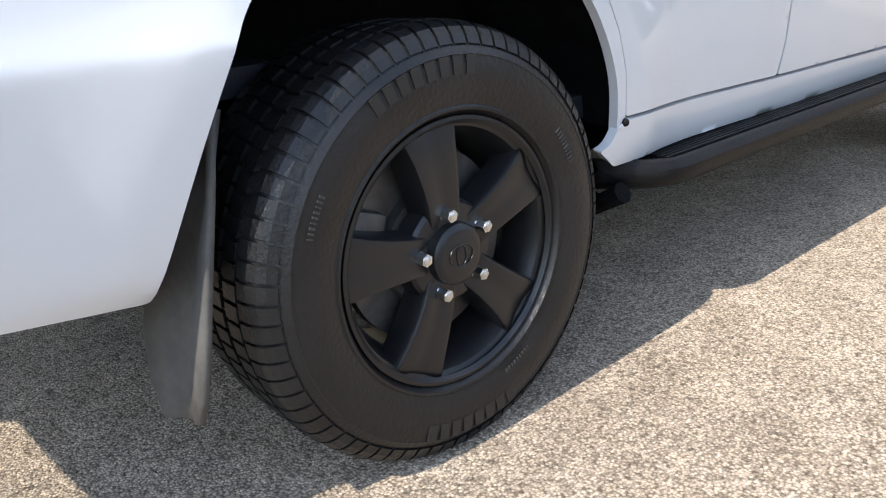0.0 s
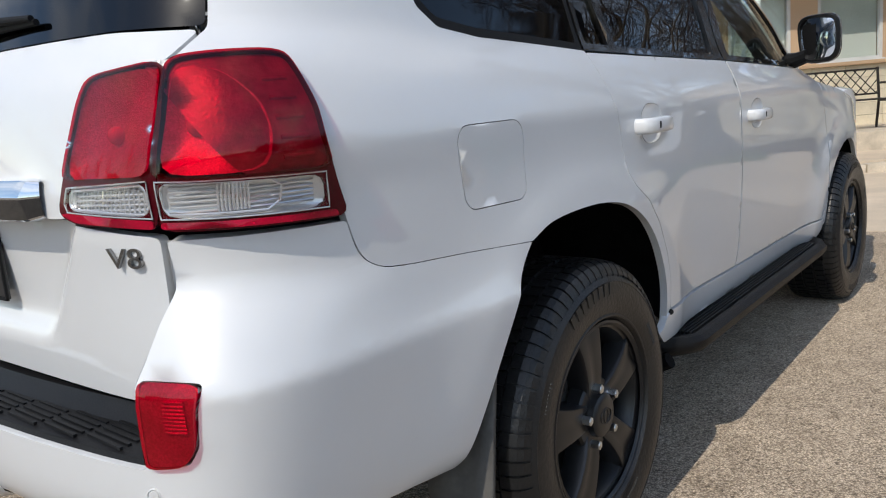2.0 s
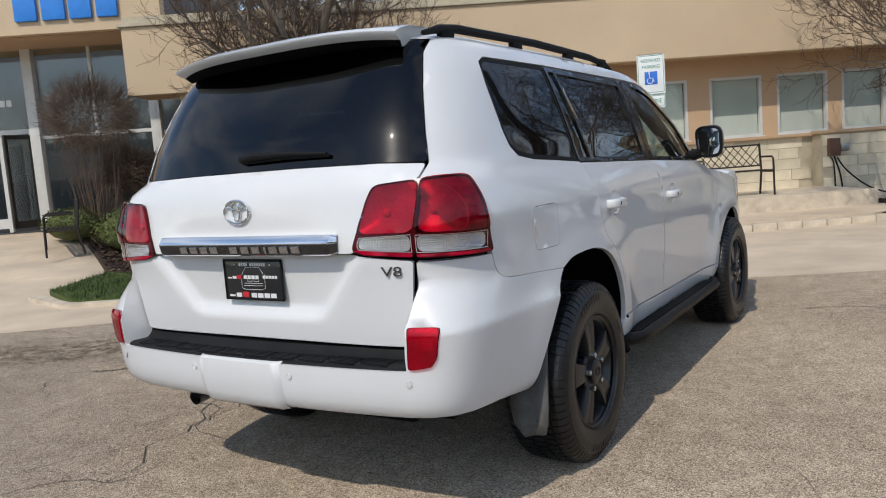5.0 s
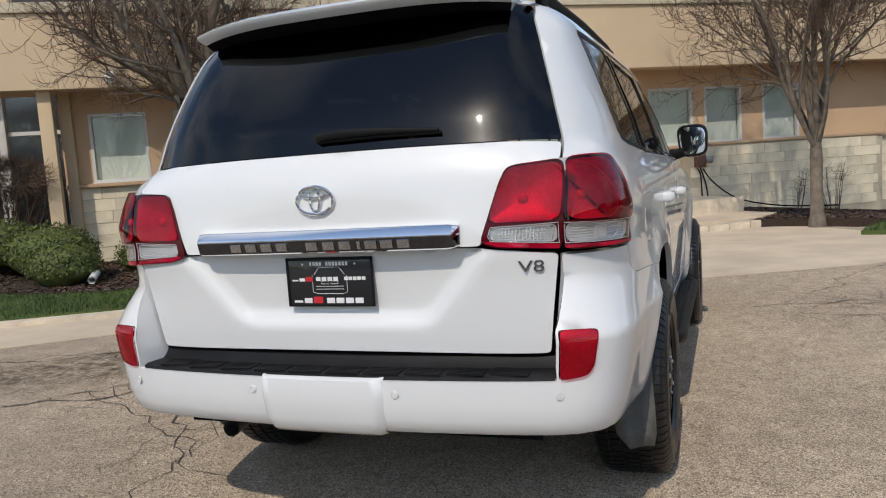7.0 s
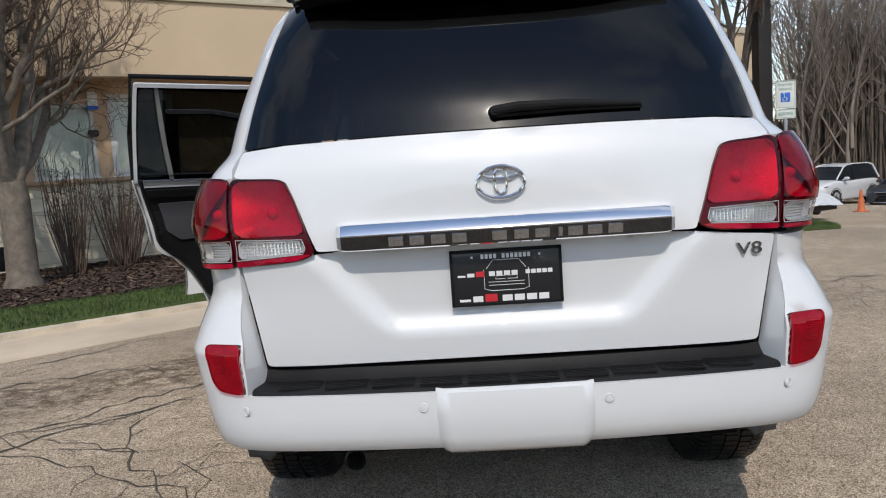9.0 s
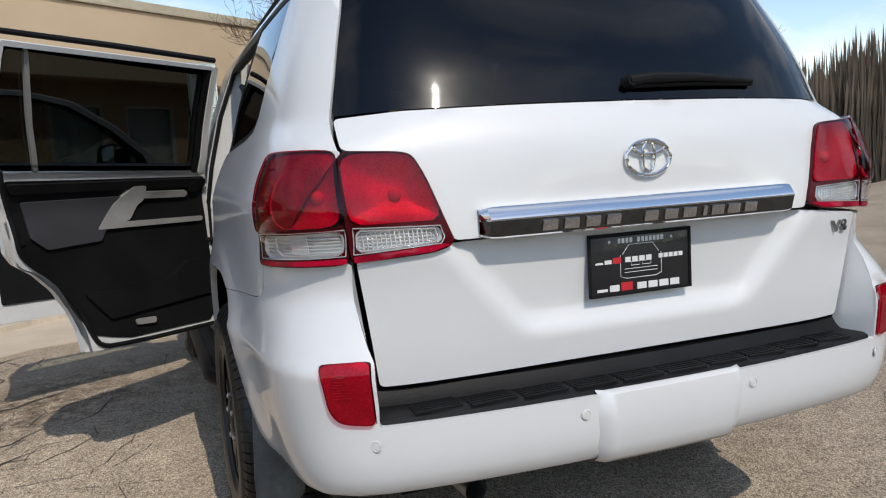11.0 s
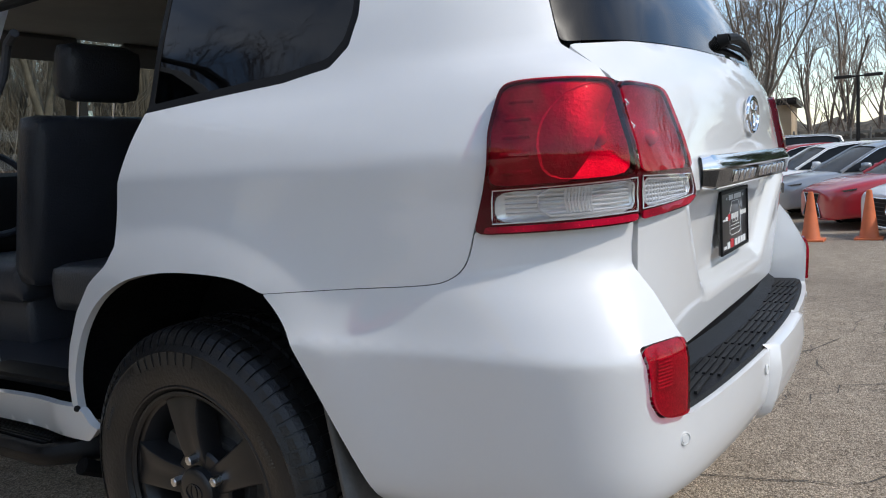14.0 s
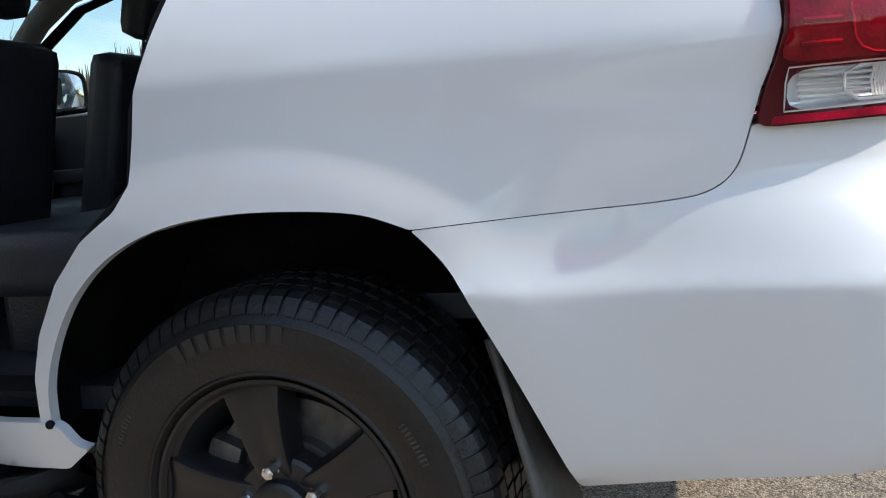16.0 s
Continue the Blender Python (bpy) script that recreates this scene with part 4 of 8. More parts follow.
for side in (1, -1):
    dz = LAMP_DZ[side]
    for outer in (True, False):
        LF = LAMP_SURF if outer else BODY
        tl = new("tail_light" if outer else "tailgate_light")
        tl.parent = car
        tagged(tl, "red tail light with a clear fluted lower band")
        if outer:
            red = [("r", 0.7585, 1.103), ("s", -0.805, 1.096), ("s", -0.819, 1.19), ("s", -0.827, 1.240), ("s", -0.832, 1.274), ("s", -0.857, 1.2815), ("r", 0.80, 1.281), ("r", 0.762, 1.278)]
            dish = [("r", 0.766, 1.106), ("s", -0.905, 1.102), ("s", -0.893, 1.155), ("s", -0.897, 1.215), ("s", -0.925, 1.262), ("s", -0.955, 1.278), ("r", 0.80, 1.277), ("r", 0.768, 1.274)]
            clear = [("r", 0.761, 1.040), ("s", -0.812, 1.032), ("s", -0.818, 1.090), ("r", 0.761, 1.098)]
            cell = [("r", 0.772, 1.046), ("s", -0.905, 1.042), ("s", -0.888, 1.055), ("s", -0.888, 1.078), ("s", -0.905, 1.089), ("r", 0.772, 1.094), ("r", 0.765, 1.084), ("r", 0.765, 1.056)]
            low_ = [("r", 0.761, 1.025), ("s", -0.795, 1.016), ("s", -0.800, 1.027), ("r", 0.761, 1.035)]
        else:
            red = [("r", 0.7505, 1.105), ("r", 0.5445, 1.104), ("r", 0.577, 1.212), ("r", 0.599, 1.260), ("r", 0.622, 1.2705), ("r", 0.7550, 1.2775)]
            dish = red
            clear = [("r", 0.746, 1.042), ("r", 0.556, 1.054), ("r", 0.548, 1.068), ("r", 0.556, 1.094), ("r", 0.746, 1.100)]
            cell = [("r", 0.732, 1.048), ("r", 0.570, 1.058), ("r", 0.562, 1.068), ("r", 0.568, 1.088), ("r", 0.732, 1.094), ("r", 0.740, 1.084), ("r", 0.740, 1.058)]
            low_ = [("r", 0.746, 1.025), ("r", 0.575, 1.037), ("r", 0.534, 1.050), ("r", 0.550, 1.052), ("r", 0.746, 1.038)]
        red, dish, clear, cell = (lp(q_, side) for q_ in (red, dish, clear, cell))
        panel("housing", LF, lp(LAMP if outer else GLAMP, side), DARKRED, tl, "dark red lamp edge", lift=0.011, step=0.02, flange=0.013, gap=0.0006, fillet=0.018, holes=[grown(red, 0.98), grown(clear, 0.96)])
        # hollow reflector with its bulb low in the middle
        cp, cz_ = sum(q_[0] for q_ in dish) / len(dish), sum(q_[1] for q_ in dish) / len(dish) - 0.030
        if outer:
            cp = Q(side * 0.815, 1.15)[0]
            panel("side_reflector", LF, lp([("s", -0.935, 1.098), ("s", -0.803, 1.094), ("s", -0.817, 1.19), ("s", -0.829, 1.276), ("s", -0.857, 1.2835), ("s", -0.985, 1.283)], side), SIDEFACET, tl, "stepped side reflector, its dark mirroring put in the grey", lift=0.0045, step=0.02, gap=0.0, fillet=0.012, flange=0.0)
            for k in range(5):
                bm = bmesh.new()
                zz = 1.120 + 0.030 * k + dz
                tube(bm, [LF(p, zz) + BODY_OUT(p, zz) * 0.0035 for p in np.linspace(S(-0.885, zz, BODY, side)[0], S(-0.835 - 0.003 * k, zz, BODY, side)[0], 7)], 0.0042, 8)
                part("side_step", bm, SIDEFACET, tl)
        bowl(LF, dish, (cp, cz_), 0.026, 0.0060, 2.4, FACET, "reflector", tl, "bright faceted reflector behind the red cover")
        bm = bmesh.new()
        o, w = LF(cp, cz_), BODY_OUT(cp, cz_)
        bmesh.ops.create_uvsphere(bm, u_segments=16, v_segments=10, radius=0.0155, matrix=Matrix.Translation(o - w * 0.016))
        tube(bm, [o - w * 0.030, o - w * 0.020], 0.010, 12)
        part("bulb", bm, BULB, tl, "frosted bulb")
        panel("red_lens", LF, red, REDCOVER, tl, "glossy clear red cover", lift=0.0175, step=0.010, gap=0.0, fillet=0.018, flange=0.006)
        panel("red_strip", LF, lp(low_, side), REDBRIGHT, tl, "bright red strip", lift=0.0135, step=0.02, gap=0.0, fillet=0.004, flange=0.005)
        # clear lower band: fluted tray, cell walls and a glossy cover
        mid = sum(q_[0] for q_ in clear) / len(clear), sum(q_[1] for q_ in clear) / len(clear)
        bowl(LF, clear, mid, 0.017, 0.0100, 9, CLEAR, "reflector_tray", tl, "silvered tray of the clear lens", fillet=0.012, rings=10)
        panel("clear_lens", LF, clear, CLEARLENS, tl, "clear reversing lens", lift=0.0155, step=0.015, gap=0.0, fillet=0.014, flange=0.005)
        for nm, lp_, r_, k_ in (("lens_rim", clear, 0.0013, 0.0135), ("cell_wall", cell, 0.0022, 0.0090)):
            bm = bmesh.new()
            pts = [LF(p0 + (p1 - p0) * i / 6, z0 + (z1 - z0) * i / 6) + BODY_OUT(p0 + (p1 - p0) * i / 6, z0) * k_ for (p0, z0), (p1, z1) in zip(lp_, lp_[1:] + lp_[:1]) for i in range(6)]
            tube(bm, pts + pts[:1], r_, 6, False)
            part(nm, bm, CLEARRIM, tl, "pale moulded rim of the clear lens")
        p0, p1 = (Q(side * 0.772, 1.07)[0], S(-0.835, 1.07, BODY, side)[0]) if outer else (Q(side * 0.738, 1.07)[0], Q(side * 0.566, 1.07)[0])
        bm = bmesh.new()
        for k in range(6):
            zz = 1.048 + 0.0078 * k + dz
            tube(bm, [LF(p, zz) + BODY_OUT(p, zz) * 0.0010 for p in np.linspace(p0, p1, 11)], 0.0026, 6)
        for k in range(9 if outer else 18):
            p = p0 + (p1 - p0) * ((0.36 + 0.20 * k / 8) if outer else k / 17)
            tube(bm, [LF(p, z + dz) + BODY_OUT(p, z + dz) * 0.0020 for z in (1.046, 1.068, 1.089)], 0.0022, 6)
        tagged(part("lens_flute", bm, CLEARRIM, tl), "fine flutes of the clear lens", kind="stuff")

# ---------------------------------------------------------------- trim of the tail
bm = bmesh.new()
prof = [(0.000, 1.043), (-0.020, 1.0445), (-0.0245, 1.048), (-0.0345, 1.0855), (-0.0352, 1.089), (-0.0335, 1.093), (-0.0205, 1.1125), (-0.0150, 1.117), (0.006, 1.119)]
rows = []
for i in range(61):
    x = -0.461 + 0.922 * i / 60
    y = BODY.rear(x, 1.08) - 0.003
    e = max(0, (abs(x) - 0.425) / 0.036)
    top, bot = 1 - 0.16 * e ** 2, 1 - 0.20 * e ** 2
    thin = 1 - 0.85 * max(0, (abs(x) - 0.445) / 0.016) ** 2
    rows.append([bm.verts.new((x, y + dy * thin, 1.083 + (z - 1.083) * (top if z > 1.083 else bot))) for dy, z in prof])
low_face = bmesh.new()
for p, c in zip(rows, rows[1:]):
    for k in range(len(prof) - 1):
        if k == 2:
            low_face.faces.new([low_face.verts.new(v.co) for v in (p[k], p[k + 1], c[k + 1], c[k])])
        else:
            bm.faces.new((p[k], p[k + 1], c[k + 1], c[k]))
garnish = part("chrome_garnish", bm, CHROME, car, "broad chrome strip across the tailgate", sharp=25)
# lower face: same chrome, its dark mirror image painted as a darker tone
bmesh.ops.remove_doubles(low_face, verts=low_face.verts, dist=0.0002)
part("lower_face", low_face, DARKREFLECT, garnish, "chrome lower face with its dark reflection painted in")
# raised bars in place of the model name
for i, x in enumerate([-0.295, -0.238, -0.180, -0.123, -0.015, 0.044, 0.100, 0.148, 0.188, 0.240, 0.295]):
    bm = boxed(0.012 if i == 7 else 0.040, 0.007, 0.026, 0.0025)
    bmesh.ops.transform(bm, matrix=pose(x, BODY.rear(x, 1.07) - 0.0345, 1.0670, 15), verts=bm.verts)
    part("name_bar", bm, DARKCHROME, garnish, "plain raised chrome bar")
# oval badge
bm = bmesh.new()
yb = BODY.rear(0, 1.208) - 0.008


def oval(bm, cx, cz, a, b, r):
    tube(bm, [(cx + a * math.cos(t), yb, cz + b * math.sin(t)) for t in np.linspace(0, math.tau, 41)], r, 8, False)


oval(bm, -0.003, 1.208, 0.064, 0.043, 0.0055)
oval(bm, -0.003, 1.231, 0.045, 0.014, 0.0045)
oval(bm, -0.003, 1.212, 0.017, 0.037, 0.0045)
part("badge", bm, CHROME, car, "oval chrome badge")
bm = letters("V8", 0.056, 0.003)
bmesh.ops.transform(bm, matrix=Matrix.Translation((0.667, BODY.rear(0.667, 0.98) - 0.004, 0.982)) @ Matrix.Rotation(radians(14), 4, "Z") @ Matrix.Diagonal((1.25, 1, 0.85, 1)), verts=bm.verts)
part("engine_badge", bm, BADGECHROME, car, "chrome V8 lettering", shade=False)
# plate
PY = GATE(0, 0.95).y - 0.012
plate = new("dealer_plate")
plate.parent = car
tagged(plate, "black dealer plate with white and red print")
bm = boxed(0.308, 0.008, 0.155, 0.003, (0, PY, 0.944))
part("plate_sheet", bm, PLATEM, plate)
bm = bmesh.new()
for x, z, a, b in ((0, 1.019, 0.312, 0.010), (0, 0.868, 0.312, 0.008), (-0.152, 0.944, 0.008, 0.16), (0.152, 0.944, 0.008, 0.16)):
    box(bm, x, PY - 0.004, z, a, 0.006, b, bev=0.002)
part("plate_frame", bm, BLACK, plate)


def bars(pts, mat, name="print_bar"):
    for x, z, a, b in pts:
        part(name, boxed(a, 0.0015, b, 0, (x, PY - 0.0052, z)), mat, plate, shade=False)


bars([(-0.065 + 0.0118 * k, 1.003, 0.0082, 0.0125) for k in range(12) if k != 4] + [(-0.094, 1.002, 0.006, 0.006), (0.094, 1.002, 0.006, 0.006)], WHITEINK)
bars([(-0.125, 0.950, 0.022, 0.005), (-0.099, 0.952, 0.020, 0.010)] + [(-0.04 + 0.021 * k, 0.954, 0.0165, 0.013) for k in range(4)] + [(0.06 + 0.0155 * k, 0.955, 0.0125, 0.011) for k in range(5)], WHITEINK)
bars([(-0.118, 0.881, 0.03, 0.007), (-0.082, 0.884, 0.028, 0.016)] + [(0.0 + 0.034 * k, 0.884, 0.028, 0.017) for k in range(4)], WHITEINK)
for x, z, k in ((-0.073, 0.954, 0.024), (-0.045, 0.886, 0.034)):
    part("print_bar", boxed(k, 0.0015, k * 0.62, 0, (x, PY - 0.0052, z)), REDINK, plate, "plain red bar", shade=False)
bm = bmesh.new()
for pts in ([(-0.055, 0.968), (-0.036, 0.992), (0.036, 0.992), (0.055, 0.968)], [(-0.062, 0.966), (-0.062, 0.912), (-0.045, 0.906), (0.045, 0.906), (0.062, 0.912), (0.062, 0.966)], [(-0.05, 0.930), (0.05, 0.930)], [(-0.05, 0.921), (0.05, 0.921)], [(-0.03, 0.938), (-0.004, 0.938), (-0.004, 0.947), (-0.03, 0.947), (-0.03, 0.938)], [(0.03, 0.938), (0.004, 0.938), (0.004, 0.947), (0.03, 0.947), (0.03, 0.938)]):
    tube(bm, [(x, PY - 0.0045, z) for x, z in pts], 0.0009, 5)
part("print_line", bm, WHITEINK, plate)

# bumper step pad with grip ribs
bm = bmesh.new()
rows = []
for i in range(31):
    x = -0.728 + 1.456 * i / 30
    yo = max(BUMPER.rear(x, 0.664) + 0.012, -1.14)
    rows.append([bm.verts.new(p) for p in ((x, yo, 0.655), (x, yo + 0.004, 0.667), (x, yo + 0.02, 0.672), (x, yo + 0.085, 0.674), (x, yo + 0.10, 0.686), (x, yo + 0.112, 0.704), (x, yo + 0.16, 0.706))])
for p, c in zip(rows, rows[1:]):
    for k in range(6):
        bm.faces.new((p[k], p[k + 1], c[k + 1], c[k]))
STEPPAD = material("worn_black_step_plastic", (0.010, 0.010, 0.011), 0.5, vary=0.3, scale=8, fine=200, bump=0.12, spec=0.2)
pad = part("bumper_step", bm, STEPPAD, car, "black ribbed plastic bumper step pad", sharp=30)
for k in range(10):
    bm = bmesh.new()
    xc = -0.594 + 0.132 * k
    for j in range(5):
        y = BUMPER.rear(xc, 0.664) + 0.030 + 0.0150 * j
        box(bm, xc, y, 0.6740, 0.116, 0.0062, 0.0055, Matrix.Translation((xc, y, 0)) @ Matrix.Rotation(-0.03 * xc / 0.6, 4, "Z") @ Matrix.Translation((-xc, -y, 0)))
    part("grip_rib", bm, STEPPAD, pad, shade=False)
# hitch cover
bm = bmesh.new()
rows = []
for j, (z, dy) in enumerate([(0.663, 0.02), (0.667, -0.004), (0.660, -0.016), (0.60, -0.022), (0.53, -0.020), (0.495, -0.010), (0.478, 0.012), (0.474, 0.05)]):
    row = []
    for i in range(21):
        u = -1 + i / 10
        hw = 0.213 - (0.012 if z < 0.5 else 0)
        x = hw * u
        edge = max(0, (abs(u) - 0.93) / 0.07)
        row.append(bm.verts.new((x, BUMPER.rear(x, min(0.66, max(0.52, z))) + dy + 0.022 * edge ** 2, z)))
    rows.append(row)
for p, c in zip(rows, rows[1:]):
    for k in range(20):
        bm.faces.new((p[k], p[k + 1], c[k + 1], c[k]))
part("hitch_cover", bm, PAINT, car, "white hitch cover in the bumper", sharp=50)
# parking sensors
for x in (-0.745, -0.247, 0.251, 0.742):
    y = BUMPER.rear(x, 0.615)
    nrm = Vector((math.copysign(max(0, abs(x) - 0.4) * 1.9, x) if abs(x) > 0.4 else 0, -1, 0)).normalized()
    m = Matrix.Translation(Vector((x, y, 0.617)) + nrm * 0.001) @ nrm.to_track_quat("X", "Z").to_matrix().to_4x4()
    bm = bmesh.new()
    lathe(bm, [(0.0125, 0.0), (0.0125, 0.0025), (0.0105, 0.0035), (0.0095, 0.0012), (0.0085, 0.0012), (0.0075, 0.003), (0.001, 0.0034)], 24)
    bmesh.ops.transform(bm, matrix=m, verts=bm.verts)
    part("parking_sensor", bm, JAMB, rear_bumper)
# slots under the bumper
for x in (-0.55, -0.27, 0.27, 0.55):
    bm = bmesh.new()
    y = BUMPER.rear(x, 0.50) - 0.001
    box(bm, x, y + 0.006, 0.506, 0.060, 0.010, 0.004, bev=0.0015)
    part("bumper_slot", bm, JAMB, rear_bumper)
# exhaust and underside
bm = bmesh.new()
tube(bm, [(-0.50, -0.2, 0.43), (-0.49, -0.75, 0.435), (-0.47, -0.98, 0.415)], 0.030, 20, False)
part("exhaust_pipe", bm, STEEL, car, "dull steel exhaust pipe")
bm = bmesh.new()
box(bm, 0, 1.0, 0.47, 1.5, 3.7, 0.10)
box(bm, 0, -0.55, 0.50, 1.3, 0.8, 0.14)
box(bm, 0, 0.0, 0.38, 1.3, 0.12, 0.12)
box(bm, 0, 0.0, 0.36, 0.30, 0.26, 0.26, bev=0.05)
box(bm, 0.45, 1.2, 0.40, 0.10, 3.6, 0.14)
box(bm, -0.45, 1.2, 0.40, 0.10, 3.6, 0.14)
part("underbody", bm, LINER, car, "black underbody frame")

# wiper on the rear window
bm = bmesh.new()


def on_glass(x, z, out=0.0):
    return Vector((x, BODY.rear(x, z) - out, z + out * 0.4))


tube(bm, [on_glass(-0.01, 1.397, 0.012), on_glass(0.06, 1.400, 0.022), on_glass(0.2, 1.400, 0.021), on_glass(0.395, 1.392, 0.013)], [0.014, 0.0135, 0.011, 0.006], 10)
bmesh.ops.create_cone(bm, cap_ends=True, segments=20, radius1=0.019, radius2=0.013, depth=0.026, matrix=Matrix.Translation(on_glass(-0.005, 1.397, 0.008)) @ pose(0, 0, 0, 80))
wiper = part("rear_wiper", bm, BLACK, car, "black rear wiper arm and blade")
bm = bmesh.new()
tube(bm, [on_glass(0.0, 1.386, 0.006), on_glass(0.2, 1.390, 0.008), on_glass(0.40, 1.388, 0.006)], 0.0065, 6)
part("blade", bm, BLACK, wiper)

# spoiler over the rear window
bm = bmesh.new()
rows = []
for i in range(33):
    u = -1 + i / 16
    x = 0.590 * u
    sw = 0.09 * abs(u) ** 3
    yb = -0.885 + sw
    zt = 1.850 - 0.018 * abs(u) ** 4
    rows.append([bm.verts.new(p) for p in ((x * 0.97, -0.55, zt + 0.020), (x, -0.70, zt + 0.012), (x, yb + 0.03, zt - 0.006), (x, yb, zt - 0.020), (x, yb + 0.006, zt - 0.032), (x * 0.985, yb + 0.04, zt - 0.046), (x * 0.965, -0.755 + sw * 0.3, zt - 0.066), (x * 0.95, -0.66, zt - 0.05))])
under = bmesh.new()
for p, c in zip(rows, rows[1:]):
    for k in range(5):
        bm.faces.new((p[k], p[k + 1], c[k + 1], c[k]))
    for k in (5, 6):
        under.faces.new([under.verts.new(v.co) for v in (p[k], p[k + 1], c[k + 1], c[k])])
bmesh.ops.remove_doubles(under, verts=under.verts, dist=0.0005)
bm.faces.new(rows[0])
bm.faces.new(rows[-1][::-1])
spoiler = part("roof_spoiler", bm, PAINT, car, "white roof spoiler over the rear window", sharp=50)
part("underside", under, LINER, spoiler, "black spoiler underside")

# roof rails
for side in (1, -1):
    bm = bmesh.new()
    pts = [(-0.66, 1.815), (-0.55, 1.840), (-0.42, 1.853), (0.3, 1.863), (1.0, 1.849), (1.22, 1.828), (1.34, 1.795)]
    tube(bm, [(side * (0.625 if 0 else 0.62), y, z) for y, z in pts], [0.010, 0.017, 0.018, 0.018, 0.018, 0.016, 0.01], 8)
    for y in (-0.5, 0.1, 0.7, 1.18):
        box(bm, side * 0.62, y, 1.832, 0.028, 0.10, 0.044, bev=0.012)
    part("roof_rail", bm, BLACK, car, "black roof rail")

# running boards: a rounded outer rail, a sunken ribbed tread and turned-in ends
for side in (1, -1):
    bm = bmesh.new()
    rows = []
    ys = [0.490, 0.497, 0.52, 0.565, 0.63] + list(np.linspace(0.72, 2.1, 9)) + [2.20, 2.27, 2.315, 2.338, 2.345]
    for y in ys:
        d = min(y - 0.490, 2.345 - y)
        e = max(0.0, 1 - d / 0.145)
        ins, rise = 0.13 * e ** 2.2, 0.012 * e
        pts = [(0.80, 0.405), (0.87, 0.413), (0.950 - ins, 0.413), (0.957 - ins, 0.420 + rise), (0.968 - ins, 0.425 + rise), (0.986 - ins, 0.421 + rise), (0.998 - ins, 0.408), (0.996 - ins, 0.388), (0.980 - ins, 0.366 + rise), (0.94 - ins, 0.352 + rise), (0.80, 0.35)]
        rows.append([bm.verts.new((side * x, y, z)) for x, z in pts])
    for p, c in zip(rows, rows[1:]):
        for k in range(11):
            bm.faces.new((p[k], p[(k + 1) % 11], c[(k + 1) % 11], c[k]))
    bm.faces.new(rows[0])
    bm.faces.new(rows[-1][::-1])
    rb = part("running_board", bm, STEPPAD, car, "black ribbed running board", sharp=40)
    for k in range(8):
        bm = boxed(0.0070, 1.56, 0.010, 0.002, (side * (0.850 + 0.0130 * k), 1.42, 0.4165))
        part("grip_rib", bm, STEPPAD, rb, shade=False)
    for y in (0.50, 1.4, 2.25):
        bm = bmesh.new()
        tube(bm, [(side * 0.70, y, 0.38), (side * 0.86, y, 0.33), (side * 0.93, y, 0.37)], 0.025, 8)
        part("bracket", bm, LINER, rb)


# ---------------------------------------------------------------- doors
def mapped(base, loop, m, name, mat, parent, label="", **kw):
    ob = panel(name, base, loop, mat, parent, label, **kw)
    ob.data.transform(m)
    return ob


R_DOOR = DOOR_EDGE + [(0.53, 0.535), (1.185, 0.520), (1.200, 0.60), (1.205, 0.80), (1.185, 1.05), (1.162, 1.22), (1.155, 1.268)]
F_DOOR = [(1.160, 1.268), (1.168, 1.22), (1.190, 1.05), (1.210, 0.80), (1.205, 0.60), (1.190, 0.520), (2.38, 0.508), (2.45, 0.60), (2.465, 0.80), (2.43, 1.02), (2.34, 1.17), (2.26, 1.225)]
R_WIN = [(0.150, 1.296), (1.155, 1.268), (1.150, 1.70), (1.10, 1.722), (0.150, 1.736)]
F_WIN = [(1.160, 1.268), (2.24, 1.230), (2.12, 1.395), (1.92, 1.54), (1.68, 1.666), (1.45, 1.714), (1.155, 1.719)]


CUP = {False: (0.405, 1.094), True: (1.365, 1.070)}


def cup_loop(front, side):
    cy, cz = CUP[front]
    return [S(cy + 0.070 * math.copysign(abs(math.cos(a)) ** 0.8, math.cos(a)), cz + 0.054 * math.copysign(abs(math.sin(a)) ** 0.8, math.sin(a)), BODY, side) for a in [k * math.tau / 20 for k in range(20)]]


